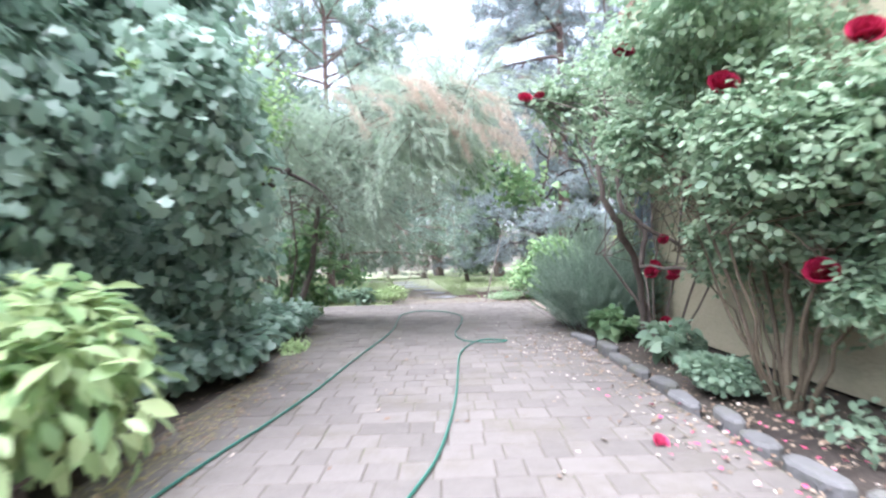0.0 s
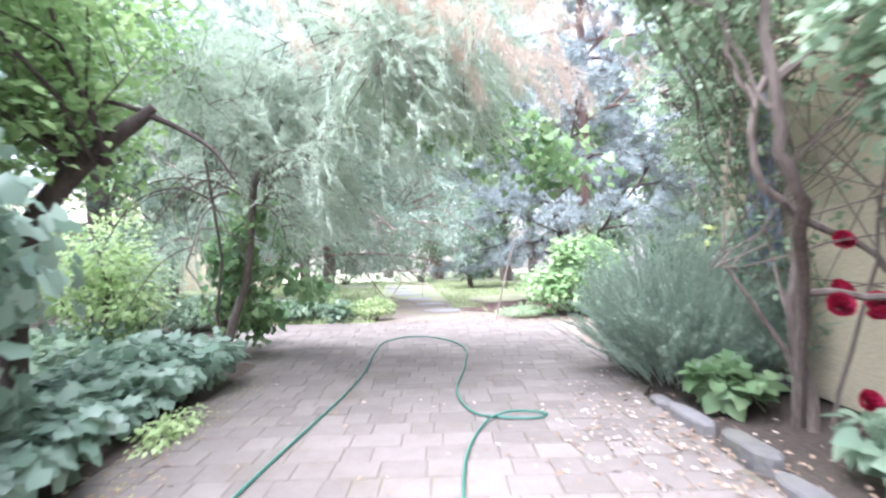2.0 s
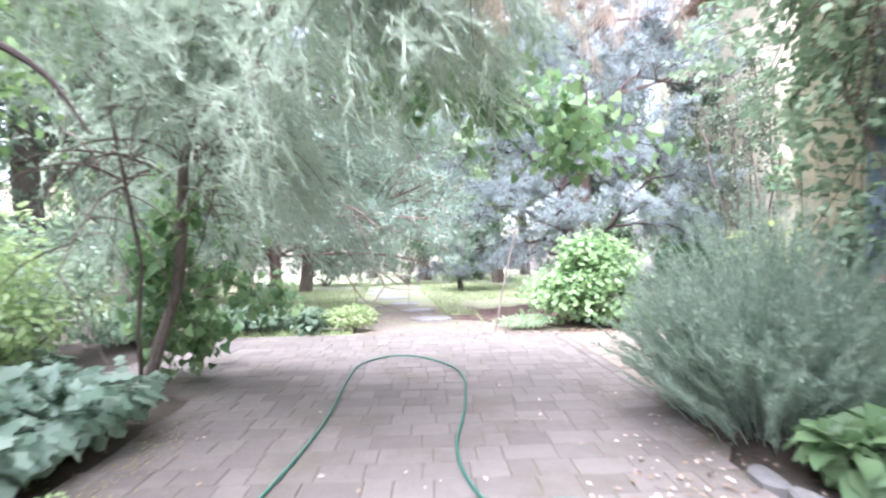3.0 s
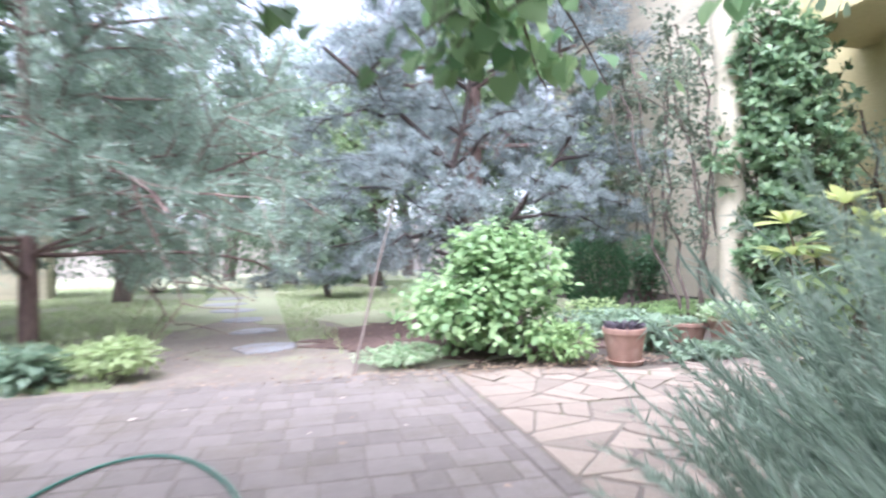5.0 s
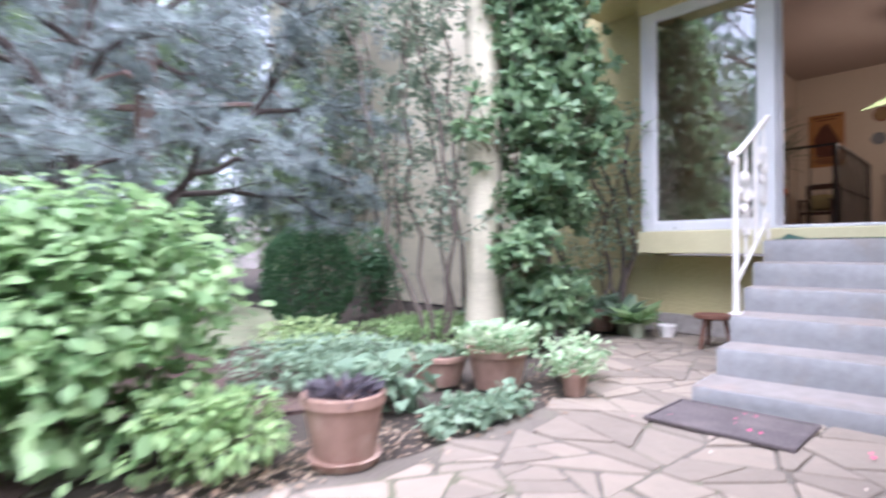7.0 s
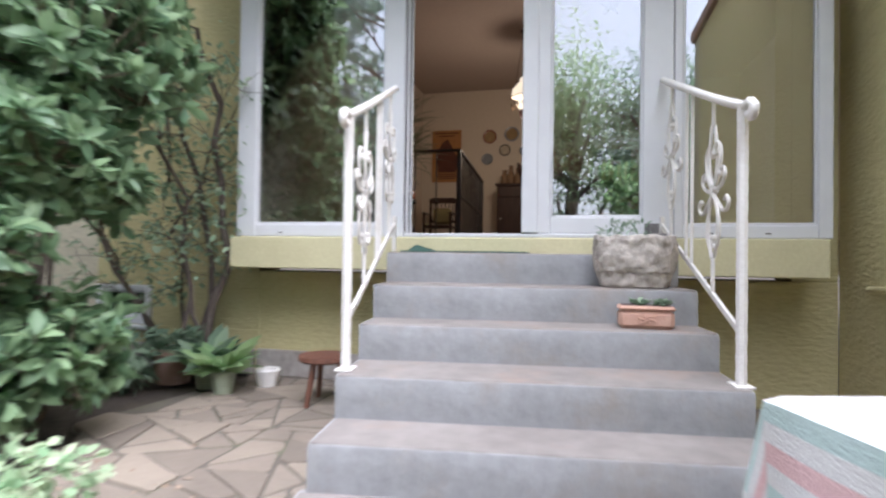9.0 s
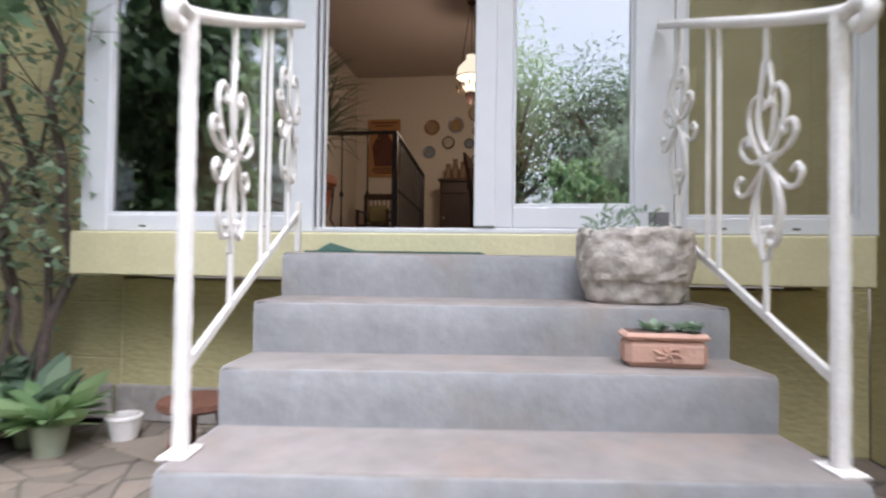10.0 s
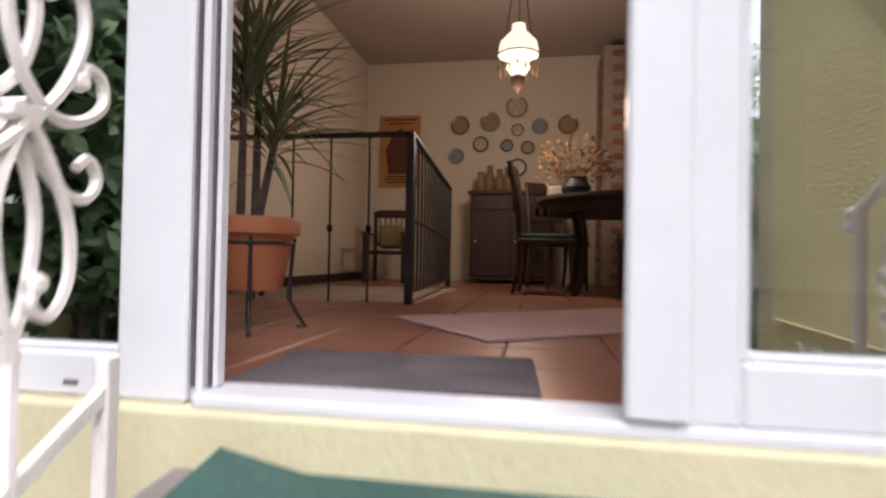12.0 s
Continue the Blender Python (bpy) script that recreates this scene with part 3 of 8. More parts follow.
win1 = opening("window_1", "tall fixed window in a white plastic frame")
_, inner = bars("window_frame", win1, FX, FX + 0.08, 9.86, 11.10, 1.052, HEAD, 0.15, 0.14, 0.085, 0.09, M_UPVC)
pane(win1, FX + 0.03, inner)
win2 = opening("window_2", "fixed window with white plastic frame beside the door")
_, inner = bars("window_frame", win2, FX, FX + 0.08, 7.375, 8.20, 1.052, HEAD, 0.05, 0.075, 0.075, 0.09, M_UPVC)
pane(win2, FX + 0.03, inner)
for wn_ob, ys in ((win1, (10.1, 10.75)), (win2, (7.7, 8.0))):
    for yy in ys:
        part("drain_cap", Shape().box((FX - 0.004, yy - 0.016, 1.075), (FX, yy + 0.016, 1.083), 0.001), M_RUBBER, wn_ob, "small dark drain slot")
door2 = opening("door_2", "closed glazed leaf of the white double door")
_, inner = bars("door_leaf", door2, FX - 0.012, FX + 0.07, 8.205, 9.075, 1.075, HEAD - 0.07, 0.165, 0.17, 0.10, 0.11, M_UPVC)
pane(door2, FX + 0.02, inner)
part("meeting_strip", Shape().box((FX - 0.03, 8.985, 1.08), (FX - 0.013, 9.085, HEAD - 0.07), 0.006), M_UPVC, door2)
door1 = opening("door_1", "open glazed leaf of the white double door swung inward")
leaf_pose = pose(FX + 0.09, 9.835, 0, 0, 0, 0)
d_s = Shape()
for box in (((0, 0, 1.08), (0.13, 0.07, 3.17)), ((0.60, 0, 1.08), (0.73, 0.07, 3.17)), ((0.13, 0, 1.08), (0.60, 0.07, 1.19)), ((0.13, 0, 3.06), (0.60, 0.07, 3.17))):
    d_s.box(box[0], box[1], 0.006)
leaf = part("door_leaf", d_s, M_UPVC, door1)
leaf_glass = part("pane", Shape().box((0.13, 0.03, 1.19), (0.60, 0.036, 3.06), 0.0), M_GLASS, door1, "clear reflecting glass")
leaf_glass.visible_shadow = False
part("door_handle", Shape().box((0.655, -0.014, 2.0), (0.685, 0.0, 2.2), 0.004).tube([(0.67, -0.012, 2.12), (0.67, -0.05, 2.12), (0.56, -0.055, 2.115)], 0.009, 8), M_UPVC, door1)
door1.matrix_world = leaf_pose @ pose(0, 0, 0, 0, 0, 34)
jamb = opening("door_frame", "white plastic frame of the double door")
j_s = Shape().box((FX + 0.012, 9.835, 1.052), (FX + 0.085, 9.859, HEAD), 0.005).box((FX + 0.03, 9.815, 1.076), (FX + 0.06, 9.834, HEAD - 0.072), 0.004)
j_s.box((FX - 0.006, 8.19, HEAD - 0.07), (FX + 0.085, 9.834, HEAD), 0.005)
part("jamb", j_s, M_UPVC, jamb)
part("seal", Shape().box((FX + 0.004, 9.846, 1.08), (FX + 0.0115, 9.853, HEAD - 0.01), 0.001), M_RUBBER, jamb, "dark rubber seal")
part("seal", Shape().box((FX + 0.022, 9.8225, 1.078), (FX + 0.0295, 9.8285, HEAD - 0.08), 0.001), M_RUBBER, jamb, "dark rubber seal")
part("threshold", Shape().box((FX - 0.02, 8.2, 1.05), (FX + 0.10, 9.834, 1.075), 0.005), M_UPVC, jamb, "pale worn door threshold")

# head wall over the frames
wall("bay_head", (FX - 0.01, 7.38, HEAD), (FX + 0.1, 11.13, 3.47), M_YELLOW, "yellow plaster strip over the bay window")
wall("bay_cheek", (FX + 0.082, 7.38, 1.05), (WX - 0.003, 7.46, HEAD), M_YELLOW, "yellow plaster cheek at the end of the bay")
wall("wall_beside_bay", (WX, 7.2, 0.80), (WX + 0.3, 7.46, 3.45), M_YELLOW, "yellow stuccoed wall in the recess beside the bay")

# cellar window
cellar = opening("window_3", "small cellar window in a white frame near the ground")
_, inner = bars("window_frame", cellar, WX - 0.02, WX + 0.06, 12.12, 12.66, 0.34, 0.66, 0.05, 0.05, 0.07, 0.05, M_UPVC)
pane(cellar, WX + 0.02, inner)
part("sill", Shape().box((WX - 0.06, 12.08, 0.30), (WX - 0.003, 12.70, 0.335), 0.006), M_UPVC, cellar)
# added black sheet: the cellar's darkness is put into its colour
solid("cellar_dark", Shape().box((WX + 0.28, 12.1, 0.3), (WX + 0.3, 12.68, 0.7), 0.0), M_BLACK_IRON, "black panel standing for the unlit cellar behind the window", "wall")

# ---- entrance steps ----
TOPS = (0.105, 0.275, 0.445, 0.61, 0.78, 0.95)
FRONTS = (5.06, 5.43, 5.73, 6.08, 6.35, 6.66)
SY0, SY1 = 8.173, 9.77
STAIR_TURN = pose(6.35, 8.978, 0, 0, 0, 7) @ pose(-6.35, -8.978, 0)
def worn_step(x0, x1, y0, y1, z0, z1, k):
    """A concrete step whose nosing is rounded and chipped along its length."""
    s, n = Shape(), 64
    verts, m = [], 7
    for i in range(n + 1):
        u = i / n
        y = y0 + (y1 - y0) * u
        near = min(u, 1 - u) * (y1 - y0)
        chip = max(0.0, noise.noise((y * 7.0, k * 3.1, 0.0))) * 0.012 + max(0.0, noise.noise((y * 31.0, k * 1.7, 4.0)) - 0.35) * 0.02
        r = 0.009 + chip * 0.7 + 0.012 * max(0.0, 1 - near / 0.04)
        wave = 0.004 * noise.noise((y * 3.0, k * 5.0, 8.0))
        verts += [(x0 + wave, y, z0), (x0 + wave, y, (z0 + z1) / 2), (x0 + wave, y, z1 - r), (x0 + wave + r * 0.3, y, z1 - r * 0.3), (x0 + wave + r, y, z1 + wave * 0.4), (x1, y, z1), (x1, y, z0)]
    faces = [(i * m + j, i * m + (j + 1) % m, (i + 1) * m + (j + 1) % m, (i + 1) * m + j) for i in range(n) for j in range(m)]
    faces += [tuple(range(m))[::-1], tuple(range(n * m, (n + 1) * m))]
    return s.add(verts, [tuple(reversed(f)) for f in faces])


stair = thing("entrance_steps", (0, 0, 0), "grey painted concrete entrance steps with worn treads", "steps", kind="structure")
for k, (top, fx) in enumerate(zip(TOPS, FRONTS)):
    grow = 0.03 if k == 0 else 0.0
    end = FRONTS[k + 1] + 0.02 if k < 5 else FX + 0.09
    low = TOPS[k - 1] - 0.03 if k else -0.05
    part("step", worn_step(fx, end, SY0 - grow, SY1 + grow, low, top - 0.004, k), M_CONCRETE, stair, "grey painted concrete step", smooth=True)
    part("tread", Shape().box((fx + 0.005, SY0 - grow + 0.006, top - 0.012), (end - 0.023, SY1 + grow - 0.006, top), 0.007), M_TREAD, stair, "worn brownish tread")
part("core", Shape().box((5.76, SY0 + 0.02, -0.05), (FX - 0.036, SY1 - 0.02, 0.42), 0.0).box((6.4, SY0 + 0.02, 0.42), (FX - 0.036, SY1 - 0.02, 0.75), 0.0), M_CONCRETE, stair)
stair.matrix_world = STAIR_TURN

# ---- column ----
col = solid("column", Shape().lathe([(0.21, 0), (0.21, 0.06), (0.185, 0.25), (0.165, 0.7), (0.16, 3.4), (0.2, 3.55), (0.2, 6.6)], 28, (5.38, 11.72, 0)), M_CREAM_SKYLIT, "round cream plastered column among climbers", "column", smooth=True)

# ---- garden boundary far off ----
solid("neighbour_wall", Shape().box((-16, 20.5, -0.1), (-5.5, 20.9, 3.3), 0.01), M_CREAM_SKYLIT, "pale neighbouring house wall beyond the trees", "wall")
solid("boundary_wall_back", Shape().box((-16, 33, -0.1), (14, 33.3, 2.2), 0.01), M_PLINTH, "grey boundary wall behind the garden", "wall")
solid("boundary_wall_side", Shape().box((-9.3, -10, -0.1), (-9, 20.5, 2.0), 0.01), M_PLINTH, "grey boundary wall beside the garden", "wall")


# ---- plants: functions ----
def bough(s, start, way, length, r, levels, rng, bend=(0, 0, 0), spread=0.75, kids=(3, 5), shrink=0.62, steps=6, wild=0.12, n=6, tips=None):
    """A limb with its side limbs, added to a shape; tips gathers the points of the last two levels."""
    pts = curl(start, way, length, steps, bend, rng, wild)
    s.tube(pts, np.linspace(r, r * 0.45, len(pts)), n if levels > 1 else 5)
    if levels <= 2:
        for i in range(1, len(pts)):
            d = pts[i] - pts[i - 1]
            for u in (0.0, 0.5):
                tips.append((pts[i] - d * u, d / np.linalg.norm(d), levels))
    if levels <= 1:
        return
    for _ in range(rng.integers(kids[0], kids[1] + 1)):
        k = rng.integers(max(1, int(steps * 0.3)), steps + 1)
        d = pts[k] - pts[k - 1]
        d = d / np.linalg.norm(d)
        side = rng.normal(0, 1, 3)
        side -= d * side.dot(d)
        side /= np.linalg.norm(side)
        w = d * (1 - spread) + side * spread + np.array([0, 0, 0.1])
        bough(s, pts[k], w, length * shrink * rng.uniform(0.7, 1.15), r * 0.5, levels - 1, rng, bend, spread, kids, shrink, max(4, steps - 1), wild, n, tips)


def scatter(rng, tips, count, out=0.12):
    """Positions round the twigs, with the twig's way at each."""
    idx = rng.integers(0, len(tips), count)
    p = np.array([tips[i][0] for i in idx])
    d = np.array([tips[i][1] for i in idx])
    return p + rng.normal(0, out, (count, 3)), d


def puff(rng, count, centre, radii, lumps=9, shell=0.35, floor=0.05, squeeze=1.0):
    """Points near the surface of a lumpy body made of several overlapping ellipsoids, and the way outward at each."""
    centre, radii = np.array(centre, float), np.array(radii, float)
    u = unit(rng.normal(0, 1, (lumps, 3)))
    lc = centre + u * radii * rng.uniform(0.25, 0.62, (lumps, 1)) * squeeze
    lr = radii * rng.uniform(0.38, 0.6, (lumps, 1))
    k = rng.integers(0, lumps, count)
    o = unit(rng.normal(0, 1, (count, 3)))
    rad = 1 - shell * rng.random((count, 1)) ** 1.6 + 0.13 * rng.normal(0, 1, (count, 1)) * (rng.random((count, 1)) < 0.5)
    p = lc[k] + o * lr[k] * rad
    keep = p[:, 2] > floor
    return p[keep], o[keep]


def stems(s, rng, base, tops, r, wobble=0.06, n=5):
    for top in tops:
        b = np.array(base) + np.append(rng.normal(0, 0.05, 2), 0)
        t = np.array(top)
        pts = [b + (t - b) * u + np.append(rng.normal(0, wobble * math.sin(u * 3.14), 2), 0) + np.array([0, 0, 0.12 * math.sin(u * 3.14)]) * np.linalg.norm(t - b) * 0.3 for u in np.linspace(0, 1, 7)]
        s.tube(pts, np.linspace(r, r * 0.4, 7), n)


def bush(name, at, radii, height, template, leaf, size, count, label, seed, wood=M_CANE, lumps=10, stem_count=9, outward=0.7, droop=0.2, group="", crown_label="", low=0.08):
    """A leafy shrub: stems from the ground and a lumpy crown of leaves."""
    rng = np.random.default_rng(seed)
    root = thing(name, at, label, "shrub", group)
    p, o = puff(rng, count, (0, 0, height * 0.55), (radii[0], radii[1], height * 0.5), lumps, floor=low)
    for top in p[rng.integers(0, len(p), stem_count)] * 0.85:
        s = Shape()
        stems(s, rng, (0, 0, -0.02), [top], 0.008 + 0.005 * height, 0.04)
        part("stem", s, wood, root)
    n = len(p)
    along, up = tilt(rng, n, droop)
    along = along * (1 - outward) + o * outward + np.array([0, 0, -droop * 0.5])
    up = up + o * 0.7
    leaf_part("crown", root, template, leaf, p, along, up, rng.uniform(0.65, 1.2, n) * size, crown_label)
    return root


# ---- large plants along the path ----
bush("aucuba_shrub", (-1.72, 2.15, 0), (0.62, 0.75), 1.0, OVAL, L_AUCUBA, 0.14, 1900, "aucuba shrub with yellow-green variegated leaves at the path edge", 11, outward=0.5, droop=0.35)

# ivy-clad trees
def ivy_mass(name, at, boxes, count, label, seed, trunks, template=LOBED, leaf=L_VINE, size=0.088):
    rng = np.random.default_rng(seed)
    root = thing(name, at, label, "climber")
    for t0, t1, r in trunks:
        a, b = np.array(t0), np.array(t1)
        pts = [a + (b - a) * u + np.append(rng.normal(0, 0.05, 2), 0) for u in np.linspace(0, 1, 8)]
        part("trunk", Shape().tube(pts, np.linspace(r, r * 0.7, 8), 10), M_DARK_BARK, root, smooth=True)
    P, O = [], []
    total = sum(b[2] for b in boxes)
    for c, rad, w in boxes:
        p, o = puff(rng, int(count * w / total), c, rad, 18, 0.5, 0.02)
        P.append(p)
        O.append(o)
    p, o = np.concatenate(P), np.concatenate(O)
    along, up = tilt(rng, len(p), 0.7)
    leaf_part("foliage", root, template, leaf, p, along + o * 0.4 + rng.normal(0, 0.45, p.shape), up * 0.6 + o + rng.normal(0, 0.4, p.shape), rng.uniform(0.45, 1.45, len(p)) * size)
    return root


ivy_mass("ivy_wall", (-2.5, 3.6, 0), [((-0.05, -0.6, 1.5), (0.6, 1.5, 1.7), 3), ((-0.15, 0.0, 3.3), (0.8, 1.7, 1.1), 2.4), ((-0.5, -2.6, 2.2), (0.7, 1.4, 2.3), 2), ((0.35, 0.3, 0.6), (0.5, 1.2, 0.65), 1.2), ((0.3, -0.6, 1.9), (0.45, 1.0, 1.3), 1.6), ((1.08, -0.25, 1.75), (0.4, 0.8, 0.85), 1.3), ((0.7, 0.5, 1.0), (0.5, 0.7, 0.7), 1.0), ((0.6, 0.4, 2.9), (0.6, 0.9, 0.7), 1.0), ((-0.25, 0.9, 1.3), (0.5, 0.8, 0.9), 1.3)], 24500,
         "dense dark green ivy climbing over old trunks", 21, [((0.34, 1.25, -0.05), (0.30, 1.2, 3.6), 0.075), ((-0.3, -0.5, -0.05), (-0.3, -0.4, 3.8), 0.12), ((0.05, 1.75, -0.05), (0.1, 1.8, 3.2), 0.04)])
fence = thing("board_fence", (-3.05, 0.4, 0), "weathered brown board fence half hidden by ivy", "fence")
for k in range(16):
    part("board", Shape().box((0, k * 0.2, -0.03), (0.025, k * 0.2 + 0.19, 1.9 + 0.03 * math.sin(k * 2.1)), 0.004), M_WOOD_RED, fence)
for zz in (0.4, 1.5):
    part("rail", Shape().box((-0.045, -0.03, zz), (-0.003, 3.2, zz + 0.09), 0.004), M_WOOD_RED, fence)
bush("ivy_ground_cover", (-2.0, 6.1, 0), (0.5, 1.3), 0.42, LOBED, L_VINE, 0.10, 2600, "low ivy spilling onto the paved path", 22, stem_count=5, droop=0.5)
bush("ivy_ground_cover", (-1.85, 4.3, 0), (0.42, 1.1), 0.5, LOBED, L_VINE, 0.10, 2200, "low ivy spilling onto the paved path", 23, stem_count=5, droop=0.5)
bush("ivy_ground_cover", (-3.1, 6.9, 0), (0.9, 1.3), 0.5, LOBED, L_COVER, 0.09, 2600, "green ground cover under the leaning tree", 27, stem_count=5, droop=0.5)


def leaning_tree():
    rng = np.random.default_rng(24)
    root = thing("leaning_tree", (-2.55, 5.75, 0), "old leaning tree with a dark bowed limb and bright leaves", "tree")
    part("trunk", Shape().tube(smooth_line([(0, 0, -0.05), (0.1, -0.15, 0.5), (0.3, -0.35, 0.95), (0.48, -0.45, 1.24), (0.66, -0.45, 1.46), (0.85, -0.45, 1.62), (1.03, -0.45, 1.74), (1.1, -0.45, 1.80)], 3), np.linspace(0.075, 0.024, 22) ** 1.0 + 0.012 * np.sin(np.linspace(0, 3.1, 22)), 10), M_DARK_BARK, root, smooth=True)
    part("branch", Shape().tube(smooth_line([(1.07, -0.45, 1.76), (1.2, -0.42, 1.7), (1.38, -0.4, 1.58), (1.5, -0.38, 1.4)], 4), np.linspace(0.02, 0.005, 13), 7), M_DARK_BARK, root, smooth=True)
    part("branch", Shape().tube(smooth_line([(1.05, -0.45, 1.78), (0.85, -0.5, 1.82), (0.6, -0.55, 1.72), (0.4, -0.6, 1.5)], 4), np.linspace(0.014, 0.004, 13), 6), M_DARK_BARK, root, smooth=True)
    s, tips = Shape(), []
    for k in range(10):
        bough(s, (0.6 + 0.3 * rng.random(), -0.48, 1.5), (rng.normal(-0.6, 0.5), rng.normal(0.1, 0.6), rng.uniform(0.25, 1.0)), rng.uniform(0.8, 1.5), 0.014, 3, rng, (0, 0, 0.2), 0.6, (3, 4), 0.55, 6, 0.12, 6, tips)
    tagged(part("branchwork", s, M_DARK_BARK, root, smooth=True), kind="stuff")
    p, d = scatter(rng, tips, 8500, 0.18)
    keep = (p[:, 0] < 0.95) & (p[:, 2] > 1.3)
    p, d = p[keep], d[keep]
    along, up = tilt(rng, len(p), 0.4)
    leaf_part("crown", root, LEAF, L_LIGHT, p, along + d * 0.4, up, rng.uniform(0.05, 0.10, len(p)))


leaning_tree()
bush("yellow_green_shrub", (-2.95, 7.3, 0), (0.55, 0.6), 1.4, LEAF, L_LIME, 0.06, 2600, "shrub with small yellow-green leaves", 25)
bush("mixed_shrub", (3.95, 15.5, 0), (0.9, 0.6), 2.3, LEAF, L_FAR, 0.10, 2800, "loose green shrub behind the cedar", 57)
bush("mixed_shrub", (-3.9, 9.0, 0), (0.9, 0.9), 1.5, LEAF, L_ROSE, 0.08, 2600, "loose green shrub among the ivy", 26)


# tamarisk over the path
def tamarisk():
    rng = np.random.default_rng(31)
    root = thing("tamarisk", (-2.12, 7.7, 0), "feathery grey-green tamarisk leaning over the path with dry plumes", "tree")
    s, tips = Shape(), []
    main = np.array([(0, 0, -0.05), (0.12, 0, 0.35), (0.29, -0.05, 0.8), (0.36, -0.12, 1.2), (0.46, -0.3, 1.66), (0.75, -0.55, 2.1), (1.25, -0.85, 2.45), (1.85, -1.1, 2.75), (2.45, -1.3, 2.8)])
    part("trunk", Shape().tube(main, np.linspace(0.05, 0.018, len(main)), 8), M_BARK, root, smooth=True)
    part("trunk", Shape().tube([(-0.05, 0.1, -0.05), (-0.02, 0.0, 0.45), (0.14, -0.25, 1.0), (0.15, -0.6, 1.9), (0.15, -0.7, 2.7)], [0.017, 0.016, 0.014, 0.012, 0.008], 7), M_BARK, root, smooth=True)
    starts = [main[i] for i in (4, 5, 6, 6, 7, 7, 8, 8)] + [np.array((0.1, -0.5, 1.6)), np.array((0.15, -0.6, 2.0)), np.array((0.15, -0.7, 2.6))]
    for k in range(66):
        p = starts[rng.integers(0, len(starts))] + rng.normal(0, 0.08, 3)
        a = rng.uniform(0, 2 * math.pi)
        w = (math.cos(a) * 1.0, math.sin(a) * 0.9, rng.uniform(-0.1, 1.1))
        bough(s, p, w, rng.uniform(0.6, 1.15), 0.011, 2, rng, (0, 0, -1.0), 0.6, (4, 6), 0.6, 6, 0.1, 5, tips)
    tagged(part("branchwork", s, M_BARK, root, smooth=True), kind="stuff")
    p, d = scatter(rng, tips, 5200, 0.07)
    p[:, 2] -= 0.15 * rng.random(len(p)) ** 2
    low = 0.55 + 0.55 * np.maximum(p[:, 0] - 0.27, 0) + rng.normal(0, 0.16, len(p))
    keep = (p[:, 2] > np.minimum(low, 1.75)) & ~((p[:, 0] > 1.77) & (p[:, 2] < 1.72)) & ~((p[:, 1] < -0.05 - 0.1 * p[:, 2]) & (p[:, 2] < 1.95 + rng.normal(0, 0.12, len(p))) & (p[:, 0] < 0.9))
    p, d = p[keep], d[keep]
    # each spray: a drooping axis with fine strands raked forward along it
    axis = unit(d * 0.8 + np.array([0.35, -0.15, 0.1]) + rng.normal(0, 0.35, p.shape))
    length = rng.uniform(0.16, 0.36, len(p))
    per = 34
    u = rng.random((len(p), per, 1))
    q = p[:, None, :] + axis[:, None, :] * length[:, None, None] * u - np.array([0, 0, 1]) * (length[:, None, None] * 0.35 * u * u)
    along = axis[:, None, :] * 1.2 + rng.normal(0, 0.38, q.shape) - np.array([0, 0, 0.25]) * u
    q, along = q.reshape(-1, 3), along.reshape(-1, 3)
    leaf_part("crown", root, NEEDLE, L_TAMARISK, q, along, rng.normal(0, 1, q.shape), rng.uniform(0.05, 0.11, len(q)))
    for k in range(40):
        c = np.array([rng.uniform(1.0, 2.95), rng.uniform(-2.4, -1.1), 0])
        c[2] = 2.75 - 0.36 * abs(c[0] - 1.47) + rng.normal(0, 0.14)
        line = curl(c, (0.6, rng.normal(0, 0.3), 0.1), rng.uniform(0.35, 0.6), 8, (0.1, 0, -2.2), rng, 0.06)
        P, D = [], []
        for j in range(len(line) - 1):
            q = line[j] + (line[j + 1] - line[j]) * rng.random((34, 1)) + rng.normal(0, 0.02, (34, 3))
            P.append(q)
            D.append(np.tile(line[j + 1] - line[j], (34, 1)) * 6 + rng.normal(0, 0.5, (34, 3)) + np.array([0, 0, -0.5]))
        P, D = np.concatenate(P), np.concatenate(D)
        leaf_part("plume", root, STRAND, L_PLUME, P, D, rng.normal(0, 1, P.shape), rng.uniform(0.04, 0.08, len(P)), "dry pinkish brown flower plume")


tamarisk()


